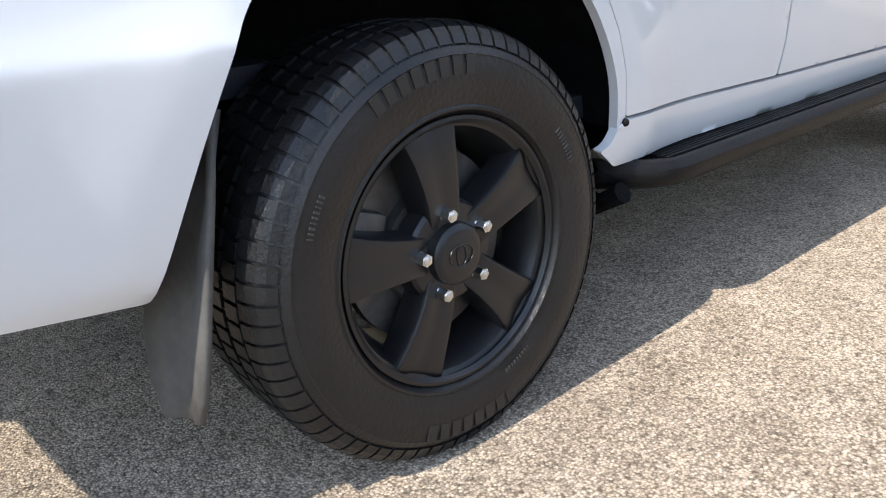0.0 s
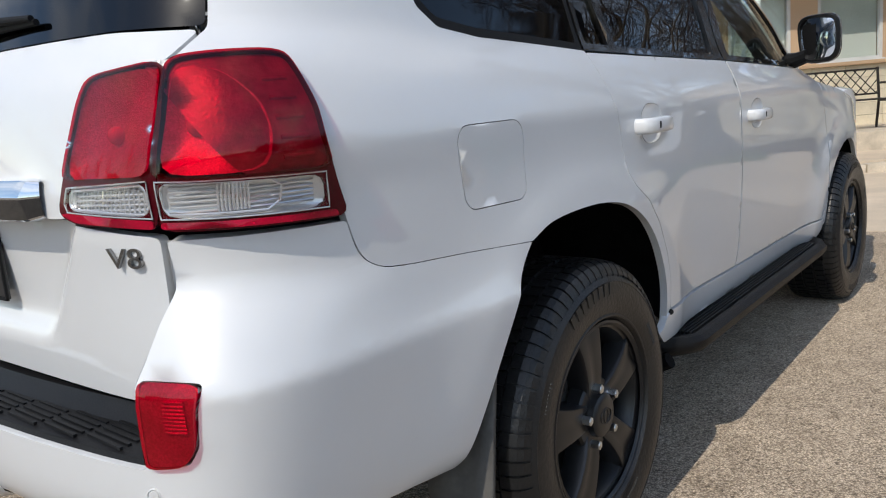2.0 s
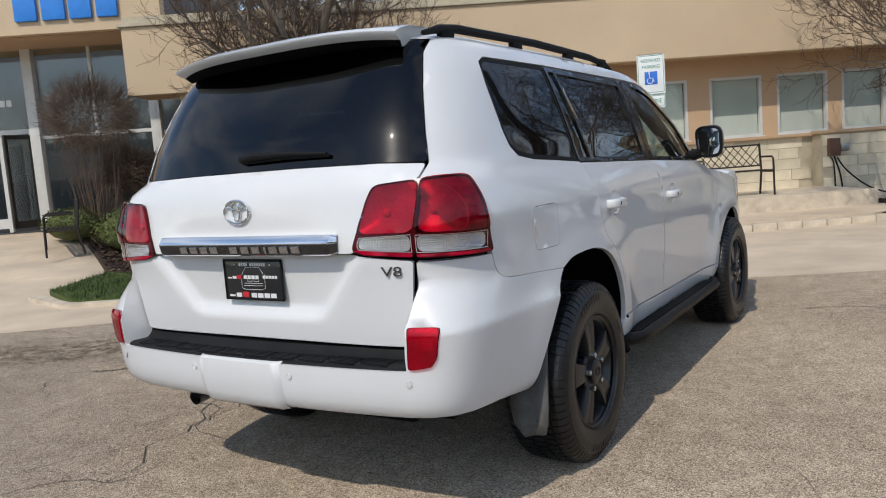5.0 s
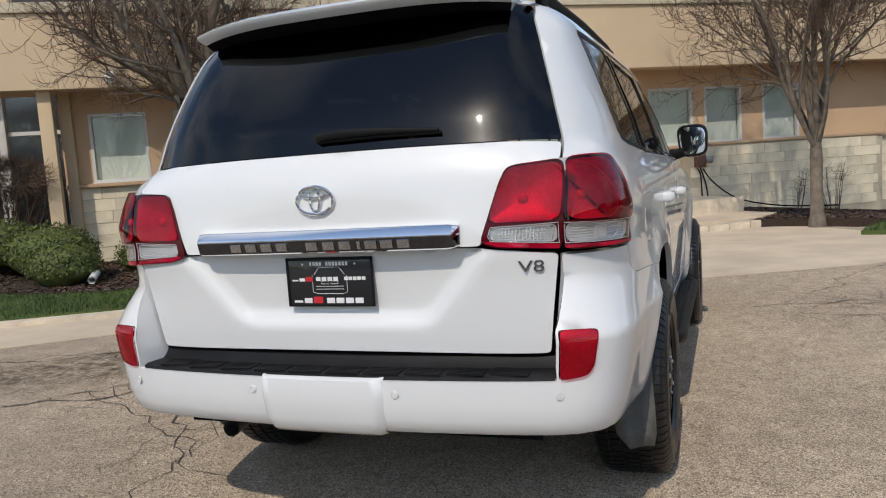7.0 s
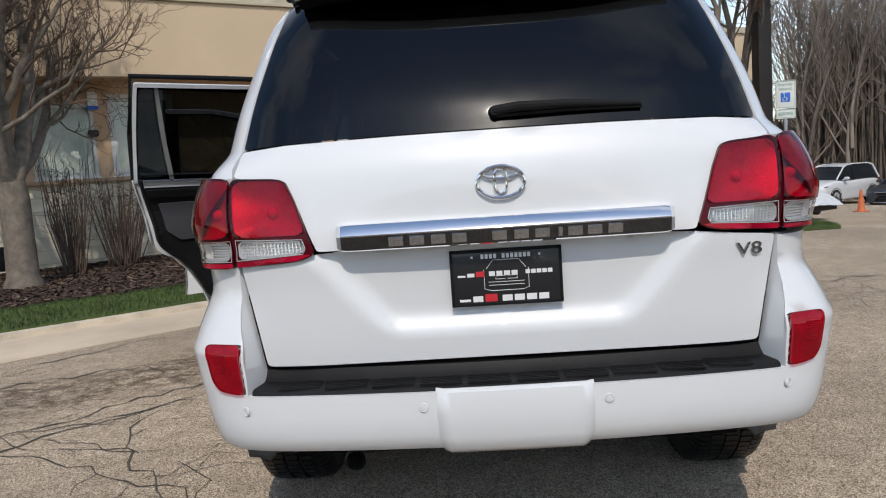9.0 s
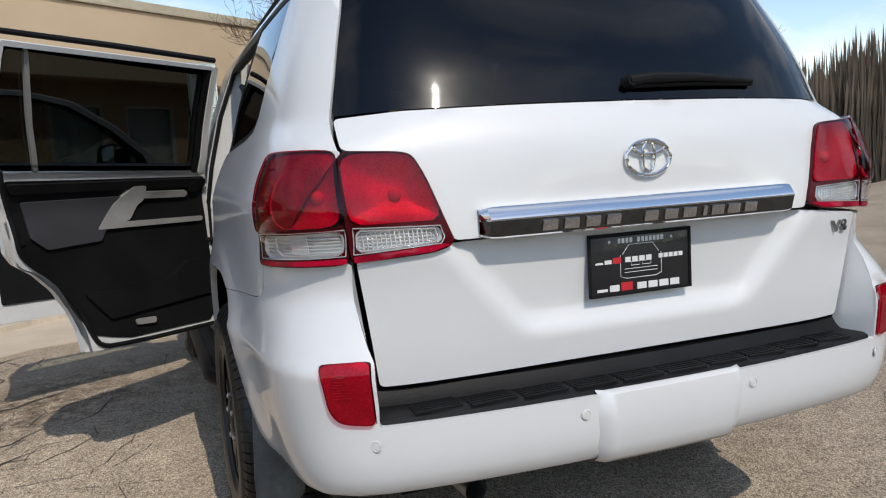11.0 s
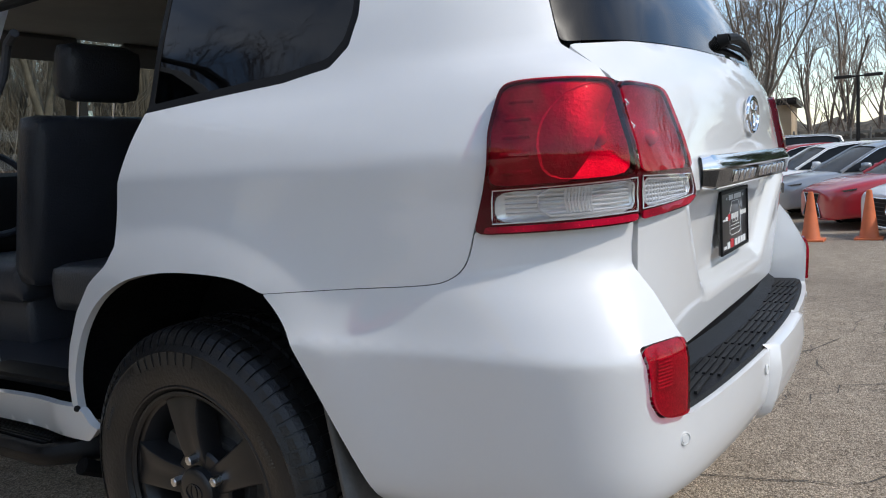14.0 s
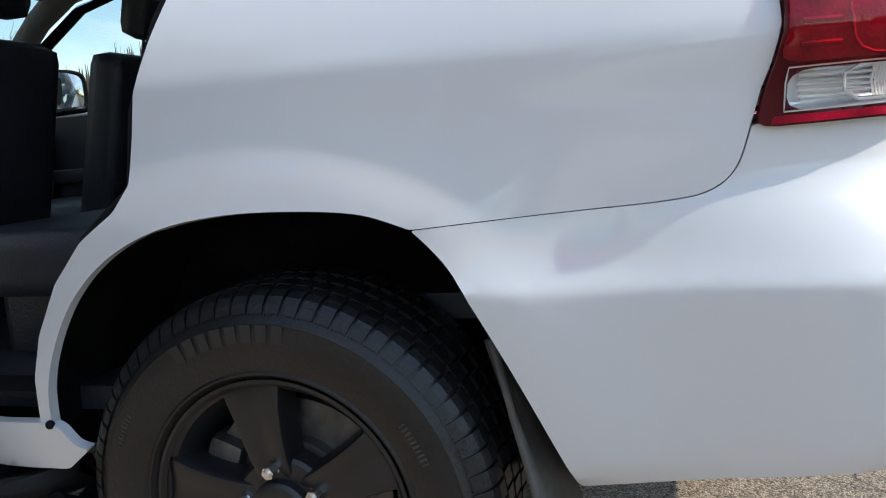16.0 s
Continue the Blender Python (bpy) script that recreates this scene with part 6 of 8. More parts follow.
def slab(name, poly, z0, z1, mat, label, category, skirt=0.0, step=0.8, kind="structure"):
    """A sheet over an (a, s) outline, following the ground, with a skirt at its rim."""
    from mathutils.geometry import delaunay_2d_cdt
    pts = []
    for (p, q), (u, v) in zip(poly, poly[1:] + poly[:1]):
        k = max(1, int(math.hypot(u - p, v - q) / step))
        pts += [(p + (u - p) * i / k, q + (v - q) * i / k) for i in range(k)]
    rim = np.array(pts)
    lo, hi = rim.min(0), rim.max(0)
    gxx, gyy = np.meshgrid(np.arange(lo[0], hi[0], step), np.arange(lo[1], hi[1], step))
    grid = np.stack([gxx.ravel(), gyy.ravel()], 1) + 0.013
    grid = grid[inside(rim, grid)]
    allp = np.concatenate([rim, grid])
    v2, _, tris, _, _, _ = delaunay_2d_cdt([Vector(p) for p in allp], [(i, (i + 1) % len(rim)) for i in range(len(rim))], [], 0, 1e-7)
    bm = bmesh.new()
    vv = []
    for v in v2:
        w = W3(v[0], v[1])
        vv.append(bm.verts.new((w.x, w.y, ground_z(w.x, w.y) + z1)))
    for t in tris:
        c = np.array([[sum(v2[i][k] for i in t) / 3 for k in (0, 1)]])
        if inside(rim, c)[0]:
            bm.faces.new([vv[i] for i in t])
    bmesh.ops.delete(bm, geom=[v for v in bm.verts if not v.link_faces], context="VERTS")
    rimedges = [e for e in bm.edges if e.is_boundary]
    low = {}
    for e in rimedges:
        for v in e.verts:
            if v not in low:
                low[v] = bm.verts.new((v.co.x, v.co.y, v.co.z - (z1 - z0)))
    for e in rimedges:
        a, b = e.verts
        bm.faces.new((a, b, low[b], low[a]))
    return tagged(part(name, bm, mat), label, category, kind=kind)


# concrete apron between the asphalt and the building
slab("apron_pavement", [(-16, 4.05), (-6, 3.75), (-2.5, 4.0), (0.5, 4.3), (3.4, 3.55), (5.6, 3.2), (7.6, 3.9), (7.6, 7.0), (6.9, 7.33), (-16, 7.33)], -0.05, 0.006, CONCRETE, "tan weathered concrete apron", "pavement")
slab("entrance_pavement", [(-16, 7.3), (-3.9, 7.3), (-4.2, 12.6), (-16, 12.6)], -0.05, 0.012, CONCRETE, "tan concrete paving in front of the entrance", "pavement")


# ---------------------------------------------------------------- the building
bld = thing("building", "low tan stucco office building with a cream stone base", "building", rz=TURNB)
WALL_S, EAVE_S, EAVE_Z, TOP_Z = 10.6, 9.85, 2.88, 4.02
A0, A1 = -3.55, 15.6
WINDOWS = [(-3.12, -2.22), (-1.78, -0.90), (-0.60, 0.30), (4.45, 5.42), (5.84, 6.84), (7.13, 8.11), (8.38, 9.24), (9.74, 10.62)]
PANES = [(0.52, 1.52)]                # the framed pane beside the bushes
openings = sorted([(a, b, 1.42, 2.55) for a, b in WINDOWS] + [(a, b, 1.42, 2.70) for a, b in PANES])


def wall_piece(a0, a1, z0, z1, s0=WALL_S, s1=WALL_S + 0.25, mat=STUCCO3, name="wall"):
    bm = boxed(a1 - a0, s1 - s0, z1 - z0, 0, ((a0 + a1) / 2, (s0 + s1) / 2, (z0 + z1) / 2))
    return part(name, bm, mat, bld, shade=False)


wall_piece(A0, A1, -0.6, 1.40, WALL_S + 0.002, WALL_S + 0.28, MORTAR)
wall_piece(A0, A1, 2.70, 3.05)
cur = A0
for a, b, z0, z1 in openings:
    wall_piece(cur, a, 1.40, 2.70)
    if z1 < 2.70:
        wall_piece(a, b, z1, 2.70)
    cur = b
wall_piece(cur, A1, 1.40, 2.70)
wall_piece(A1 - 0.25, A1, -0.6, 3.05, WALL_S + 0.28, WALL_S + 14)
wall_piece(A0, A0 + 0.25, -0.6, 3.05, WALL_S + 0.28, WALL_S + 2.2)
wall_piece(A0, A1, -0.6, 4.0, WALL_S + 13.75, WALL_S + 14)
# fascia over the eave, soffit and roof
bm = boxed(A1 + 0.5 - A0 + 1.0, 0.20, TOP_Z - EAVE_Z, 0.01, ((A0 + A1 - 0.5) / 2, EAVE_S + 0.10, (TOP_Z + EAVE_Z) / 2))
part("fascia", bm, STUCCO, bld, "plain tan stucco fascia", shade=False)
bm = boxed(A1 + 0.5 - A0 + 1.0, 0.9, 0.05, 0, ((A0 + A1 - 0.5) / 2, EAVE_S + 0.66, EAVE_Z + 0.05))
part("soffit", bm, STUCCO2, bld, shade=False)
bm = boxed(0.20, 14.8, TOP_Z - EAVE_Z, 0.01, (A1 + 0.4, EAVE_S + 7.6, (TOP_Z + EAVE_Z) / 2))
part("fascia", bm, STUCCO, bld, shade=False)
bm = bmesh.new()
box(bm, (A0 + A1 - 0.5) / 2, EAVE_S + 0.08, TOP_Z + 0.03, A1 + 0.6 - A0 + 1.0, 0.26, 0.05, bev=0.008)
box(bm, (A0 + A1 - 0.5) / 2, EAVE_S + 0.16, TOP_Z + 0.12, A1 + 0.5 - A0 + 1.0, 0.16, 0.14, bev=0.008)
part("coping", bm, MORTAR, bld, "pale metal coping", shade=False)
bm = boxed(A1 - A0 + 1.2, 14.6, 0.1, 0, ((A0 + A1 - 0.3) / 2, EAVE_S + 7.5, TOP_Z - 0.1))
part("roof", bm, KERB, bld, "flat roof", shade=False)
bm = boxed(A1 - A0, 0.14, 0.06, 0.012, ((A0 + A1) / 2, WALL_S - 0.03, 1.38))
part("stone_sill", bm, STUCCO2, bld, "brown sill course along the stone base")


def sheet(name, a0, a1, z0, z1, s_, mat, parent):
    """A single upright pane that faces the lot."""
    bm = bmesh.new()
    bm.faces.new([bm.verts.new(p) for p in ((a0, s_, z0), (a1, s_, z0), (a1, s_, z1), (a0, s_, z1))])
    me = bpy.data.meshes.new(name)
    bm.to_mesh(me)
    bm.free()
    me.materials.append(mat)
    ob = new(name, me)
    ob.parent = parent
    return ob


def window(a0, a1, z0, z1, wide=0.05, blind=0.72):
    w = new("window")
    w.parent = bld
    tagged(w, "fixed window with a grey frame and pale blind")
    d = WALL_S + 0.04
    bm = bmesh.new()
    for x, z, sx, sz in (((a0 + a1) / 2, z0 + wide / 2, a1 - a0, wide), ((a0 + a1) / 2, z1 - wide / 2, a1 - a0, wide), (a0 + wide / 2, (z0 + z1) / 2, wide, z1 - z0 - 2 * wide), (a1 - wide / 2, (z0 + z1) / 2, wide, z1 - z0 - 2 * wide)):
        box(bm, x, d, z, sx, 0.09, sz, bev=0.006)
    part("frame", bm, FRAMEM, w, shade=False)
    sheet("pane", a0 + wide, a1 - wide, z0 + wide, z1 - wide, d + 0.02, PANEGLASS, w).visible_shadow = False
    zb = z0 + wide + (z1 - z0) * (1 - blind)
    bm = boxed(a1 - a0 - 2 * wide, 0.01, z1 - z0 - 2 * wide, 0, ((a0 + a1) / 2, d + 0.07, (z0 + z1) / 2))
    part("blind", bm, BLIND, w, "pale drawn blind", shade=False)
    bm = boxed(a1 - a0 + 0.04, 0.09, 0.04, 0.006, ((a0 + a1) / 2, WALL_S - 0.02, z0 - 0.01))
    part("sill", bm, FRAMEM, w, shade=False)


PANEGLASS = glass_material("window_pane_glass", (0.80, 0.86, 0.84), gain=1.7)
for a, b in WINDOWS:
    window(a, b, 1.42, 2.55)
for a, b in PANES:
    window(a, b, 1.42, 2.70, 0.10)
bm = boxed(0.14, 0.10, 0.22, 0.01, (0.30, WALL_S - 0.05, 2.62))
part("alarm_box", bm, SIGNWHITE, bld, "white alarm box with a blue foot")
bm = boxed(0.15, 0.105, 0.06, 0.005, (0.30, WALL_S - 0.05, 2.49))
part("alarm_foot", bm, SIGNBLUE, bld)
bm = boxed(0.14, 0.12, 0.10, 0.02, (0.27, WALL_S - 0.06, 2.10))
part("wall_lamp", bm, DARKMETAL, bld, "small dark wall lamp")
bm = bmesh.new()
bmesh.ops.create_uvsphere(bm, u_segments=14, v_segments=8, radius=0.09, matrix=Matrix.Translation((-2.6, EAVE_S - 0.05, 3.02)))
box(bm, -2.6, EAVE_S, 3.10, 0.10, 0.12, 0.05)
part("camera_dome", bm, SIGNWHITE, bld, "white dome of a wall camera")
# corner post and the recessed glass beside it
for a, s_, w_ in ((-3.62, 10.1, 0.20), (-3.42, 10.55, 0.16)):
    bm = boxed(w_, w_, 3.6, 0.01, (a, s_, 1.2))
    part("post", bm, STUCCO, bld)
# low stone pier that stands forward under the windows
PIER_A = (7.78, 12.4)
bm = boxed(PIER_A[1] - PIER_A[0], 0.34, 1.9, 0.01, ((PIER_A[0] + PIER_A[1]) / 2, WALL_S - 0.17, 0.42))
part("pier", bm, MORTAR, bld, shade=False)
bm = boxed(PIER_A[1] - PIER_A[0] + 0.1, 0.42, 0.06, 0.012, ((PIER_A[0] + PIER_A[1]) / 2, WALL_S - 0.17, 1.40))
part("pier_cap", bm, STUCCO2, bld)

# entrance: taller volume with a glass front
EN = 12.5
bm = bmesh.new()
box(bm, -12.0, 11.2, 5.12, 15.6, 0.3, 1.75, bev=0.01)
part("entrance_fascia", bm, STUCCO, bld, "tall tan fascia over the entrance", shade=False)
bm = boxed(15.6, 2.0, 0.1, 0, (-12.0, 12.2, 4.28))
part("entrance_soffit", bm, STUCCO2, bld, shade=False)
# dim lobby behind the glass: its darkness is put into these colours
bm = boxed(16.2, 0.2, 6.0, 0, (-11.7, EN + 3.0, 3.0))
part("entrance_back_wall", bm, LEATHER, bld, "near-black lobby wall, its dimness put in the colour", shade=False)
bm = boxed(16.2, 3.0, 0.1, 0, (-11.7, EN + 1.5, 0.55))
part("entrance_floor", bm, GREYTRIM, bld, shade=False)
for a in (-7.32, -4.90, -11.0):
    bm = boxed(0.20 if a > -8 else 0.2, 0.2, 4.2, 0.01, (a, EN - 0.05, 2.5))
    part("entrance_post", bm, FRAMEM, bld, "pale grey metal entrance post")
ent = new("glass_front")
ent.parent = bld
tagged(ent, "tall entrance glazing in pale frames with an open door")
for a0, a1, z0, z1 in ((-4.80, -3.60, 0.7, 2.38), (-4.80, -3.60, 2.46, 4.5), (-7.2, -6.15, 2.52, 4.5), (-6.1, -5.0, 2.52, 4.5), (-7.2, -5.0, 0.7, 2.44), (-10.9, -7.42, 2.66, 4.5), (-8.75, -8.10, 0.68, 2.50), (-10.9, -8.8, 0.68, 2.6)):
    sheet("pane", a0, a1, z0, z1, EN, PANEGLASS, ent)
bm = bmesh.new()
for a, s_, z, sa, ss, sz in ((-4.2, EN, 2.42, 1.2, 0.08, 0.07), (-6.1, EN, 2.48, 2.3, 0.08, 0.07), (-6.12, EN, 3.5, 0.06, 0.08, 2.0), (-9.15, EN, 2.62, 3.6, 0.10, 0.10), (-8.07, EN, 1.6, 0.08, 0.10, 2.0), (-8.78, EN, 1.6, 0.08, 0.10, 2.0), (-8.42, EN, 0.78, 0.66, 0.08, 0.20), (-7.46, EN, 1.6, 0.06, 0.10, 2.0)):
    box(bm, a, s_, z, sa, ss, sz, bev=0.006)
part("frame", bm, FRAMEM, ent, shade=False)
dm = Matrix.Translation((-7.46, EN, 0)) @ Matrix.Rotation(radians(62), 4, "Z")
bm = bmesh.new()
for x, z, sx, sz in ((-0.31, 0.76, 0.62, 0.14), (-0.31, 2.50, 0.62, 0.08), (-0.03, 1.6, 0.06, 1.8), (-0.59, 1.6, 0.06, 1.8)):
    box(bm, x, 0, z, sx, 0.05, sz, dm)
part("door_leaf", bm, DARKMETAL, ent, "open dark metal door leaf", shade=False)
bm = bmesh.new()
box(bm, -0.31, 0, 1.6, 0.52, 0.01, 1.75, dm)
part("door_glass", bm, PANEGLASS, ent, shade=False)
# lettering over the door and on the glass as plain bars
for w_, a in ((0.42, -8.55), (0.42, -8.02), (0.42, -7.40), (0.40, -6.60), (0.42, -6.10), (0.40, -5.62), (0.38, -5.14)):
    part("sign_bar", boxed(w_, 0.08, 0.50, 0.02, (a, 11.02, 4.72)), BLUELETTER, bld, "large plain blue bar of the fascia sign")
for a, z, sa, sz in [(-8.2 + 0.13 * k, 3.20, 0.10, 0.13) for k in range(4)] + [(-8.75, 3.55, 0.20, 0.34)] + [(-9.0 + 0.11 * k, 3.20, 0.08, 0.12) for k in range(6)] + [(-8.50, 1.55 + 0.11 * k, 0.30, 0.05) for k in range(5)]:
    part("glass_print", boxed(sa, 0.004, sz, 0, (a, EN - 0.012, z)), WHITEINK, bld, "plain white bar on the glass", shade=False)

# ---------------------------------------------------------------- beds, kerbs and paths
slab("grass_verge", [(-3.9, 5.28), (-2.2, 5.18), (0.3, 5.30), (1.9, 5.6), (2.3, 6.2), (2.0, 6.7), (-0.5, 6.55), (-2.4, 6.6), (-4.3, 7.4), (-4.6, 6.2)], -0.05, 0.07, GRASSM, "thin strip of spring grass", "grass")
slab("mulch_bed", [(-4.3, 7.4), (-2.4, 6.6), (-0.5, 6.55), (2.0, 6.7), (2.6, 7.5), (2.6, 10.65), (-3.6, 10.65), (-5.6, 10.9), (-5.3, 9.3)], -0.05, 0.09, MULCH, "dark bark mulch bed", "mulch bed")
slab("verge_kerb", [(-4.75, 5.95), (-4.0, 5.15), (-2.2, 5.05), (0.3, 5.17), (2.0, 5.45), (2.0, 5.59), (0.3, 5.31), (-2.2, 5.19), (-3.95, 5.30), (-4.62, 6.02)], -0.05, 0.055, KERB, "low worn concrete kerb", "kerb", step=0.4)
slab("sidewalk", [(2.3, 7.45), (7.2, 7.45), (8.0, 8.0), (8.0, 10.0), (2.6, 10.62)], -0.2, 0.14, CONCRETE, "raised concrete sidewalk", "sidewalk")
slab("front_step", [(3.2, 8.75), (7.9, 8.75), (7.9, 10.62), (3.2, 10.62)], 0.10, 0.40, KERB, "raised concrete step along the wall", "step")
slab("grass_verge", [(7.2, 5.3), (8.6, 3.9), (9.4, 3.9), (11.2, 5.3), (11.5, 7.35), (11.0, 7.1), (8.2, 6.0)], -0.05, 0.06, GRASSM, "strip of grass along the bed", "grass")
slab("mulch_bed", [(7.0, 7.5), (8.2, 5.95), (11.0, 7.1), (14.5, 9.6), (15.4, 10.64), (8.0, 10.44), (8.0, 8.0)], -0.05, 0.12, MULCH, "dark mulch bed below the stone wall", "mulch bed")
# kerb stones of the sidewalk
for k in range(16):
    bm = boxed(0.36, 0.14, 0.15, 0.02)
    kb = part("kerb_stone", bm, KERB)
    a = 1.9 + 0.375 * k
    w = W3(a, 7.37)
    kb.matrix_basis = Matrix.Translation((w.x, w.y, ground_z(w.x, w.y) + 0.035 + 0.008 * math.sin(k * 5.1))) @ Matrix.Rotation(radians(TURNB + 1.5 * math.sin(k * 2.3)), 4, "Z")
    tagged(kb, "worn concrete kerb stone", "kerb stone", "kerb stones of the sidewalk")

# blades of the grass strip
BLADE = material("spring_grass_blade", (0.068, 0.112, 0.022), 0.7, vary=0.5, scale=3.0, fine=40)


def blades(poly, z, count, seed):
    r = np.random.default_rng(seed)
    rim = np.array(poly)
    lo, hi = rim.min(0), rim.max(0)
    pts = r.uniform(lo, hi, (count, 2))
    pts = pts[inside(rim, pts)]
    V, Fc = [], []
    for a, s in pts:
        w = W3(a, s)
        g = ground_z(w.x, w.y) + z - 0.006
        t, h, k = r.uniform(0, 6.28), r.uniform(0.025, 0.065), r.uniform(-0.035, 0.035, 2)
        c, q = 0.006 * math.cos(t), 0.006 * math.sin(t)
        V += [(w.x - c, w.y - q, g), (w.x + c, w.y + q, g), (w.x + k[0], w.y + k[1], g + h)]
        Fc.append((len(V) - 3, len(V) - 2, len(V) - 1))
    me = bpy.data.meshes.new("grass_blades")
    me.from_pydata(V, [], Fc)
    me.materials.append(BLADE)
    tagged(new("grass_blades", me), "short uneven blades of spring grass", "grass", kind="stuff")


blades([(-3.9, 5.28), (-2.2, 5.18), (0.3, 5.30), (1.9, 5.6), (2.3, 6.2), (2.0, 6.7), (-0.5, 6.55), (-2.4, 6.6), (-4.3, 7.4), (-4.6, 6.2)], 0.07, 26000, 4)

# loose bark on the beds
BARKCHIP = bpy.data.materials.new("loose_bark_chips")
BARKCHIP.use_nodes = True
nt = BARKCHIP.node_tree
geo = nt.nodes.new("ShaderNodeNewGeometry")
nt.links.new(ramp(nt, geo.outputs["Random Per Island"], [(0.0, (0.022, 0.013, 0.009)), (0.5, (0.062, 0.036, 0.025)), (0.85, (0.11, 0.066, 0.046)), (1.0, (0.22, 0.16, 0.11))]), nt.nodes["Principled BSDF"].inputs["Base Color"])
nt.nodes["Principled BSDF"].inputs["Roughness"].default_value = 0.95


def chips(poly, z, count, seed):
    r = np.random.default_rng(seed)
    rim = np.array(poly)
    pts = r.uniform(rim.min(0), rim.max(0), (count, 2))
    pts = pts[inside(rim, pts)]
    V, Fc = [], []
    for a, s in pts:
        w = W3(a, s)
        g = ground_z(w.x, w.y) + z + r.uniform(0.0, 0.012)
        t, ln, wd, tilt = r.uniform(0, 6.28), r.uniform(0.015, 0.045), r.uniform(0.006, 0.016), r.uniform(-0.014, 0.014)
        c, q = math.cos(t), math.sin(t)
        n = len(V)
        V += [(w.x + c * u * ln - q * v * wd, w.y + q * u * ln + c * v * wd, g + u * tilt + 0.006 * (v > 0)) for u, v in ((-1, -1), (1, -1), (1, 1), (-1, 1))]
        Fc.append((n, n + 1, n + 2, n + 3))
    me = bpy.data.meshes.new("bark_chips")
    me.from_pydata(V, [], Fc)
    me.materials.append(BARKCHIP)
    tagged(new("bark_chips", me), "loose brown bark chips on the bed", "mulch", kind="stuff")


chips([(-4.3, 7.4), (-2.4, 6.6), (-0.5, 6.55), (2.0, 6.7), (2.6, 7.5), (2.6, 10.6), (-3.6, 10.6), (-5.4, 10.8), (-5.2, 9.3)], 0.09, 26000, 5)
chips([(7.0, 7.5), (8.2, 5.95), (11.0, 7.1), (14.5, 9.6), (15.3, 10.6), (8.0, 10.4), (8.0, 8.0)], 0.12, 14000, 6)
blades([(7.2, 5.3), (8.6, 3.9), (9.4, 3.9), (11.2, 5.3), (11.5, 7.3), (11.0, 7.1), (8.2, 6.0)], 0.06, 16000, 8)
# cracks in the asphalt
CRACK = material("dark_crack_filling", (0.085, 0.074, 0.062), 0.95, vary=0.3)


def crack(p, q, wid, seed, branch=0):
    r = random.Random(seed)
    n = max(4, int(math.dist(p, q) / 0.10))
    dx, dy = (q[0] - p[0]) / n, (q[1] - p[1]) / n
    bm = bmesh.new()
    prev, off, ends = None, 0.0, []
    for i in range(n + 1):
        off = off * 0.80 + r.uniform(-0.075, 0.075)
        x, y = p[0] + dx * i - dy / math.hypot(dx, dy) * off, p[1] + dy * i + dx / math.hypot(dx, dy) * off
        w = wid * (0.35 + r.random()) * min(1, 0.3 + min(i, n - i) * 0.4)
        nx, ny = -dy / math.hypot(dx, dy) * w, dx / math.hypot(dx, dy) * w
        z = ground_z(x, y) + 0.005
        row = (bm.verts.new((x + nx, y + ny, z)), bm.verts.new((x - nx, y - ny, z)))
        if prev:
            bm.faces.new((prev[0], prev[1], row[1], row[0]))
        prev = row
        ends.append((x, y))
    tagged(part("crack", bm, CRACK, None, shade=False), "dark irregular crack in the asphalt", "crack", "cracks in the asphalt", "structure")
    for b in range(branch):
        s0 = ends[r.randrange(len(ends))]
        ang = r.uniform(0, math.tau)
        ln = r.uniform(0.3, 0.9)
        crack(s0, (s0[0] + ln * math.cos(ang), s0[1] + ln * math.sin(ang)), wid * 0.6, seed * 7 + b + 1)


for i, (p, q, w, b) in enumerate([((-3.3, 0.1), (-1.2, 2.1), 0.012, 3), ((-3.6, 1.5), (-1.6, 2.4), 0.018, 4), ((-2.6, 0.4), (-1.2, -0.3), 0.008, 2), ((-1.5, 0.2), (-1.0, -1.2), 0.007, 2), ((-3.4, 2.2), (-2.0, 3.6), 0.014, 2), ((-0.9, -0.9), (-1.7, -1.8), 0.006, 1), ((1.3, 3.3), (4.8, 4.3), 0.014, 4), ((1.5, 3.0), (3.5, 3.2), 0.010, 3), ((0.5, -0.6), (0.95, -1.5), 0.006, 2), ((1.4, -0.9), (2.6, -1.6), 0.006, 3), ((2.2, -0.7), (3.3, -1.6), 0.007, 3), ((1.7, -0.2), (3.6, -0.6), 0.006, 2), ((3.5, -0.4), (6.5, -0.2), 0.008, 2), ((-5.2, 0.6), (-3.2, 1.6), 0.012, 2), ((-1.7, 2.4), (-1.0, 3.2), 0.010, 2), ((1.9, 4.0), (2.8, 6.2), 0.010, 1), ((-3.0, 0.25), (-1.7, 1.15), 0.016, 3), ((-2.2, 0.45), (-1.25, -0.2), 0.012, 2)]):
    crack(p, q, w * 0.52, 31 + i, b + 1)




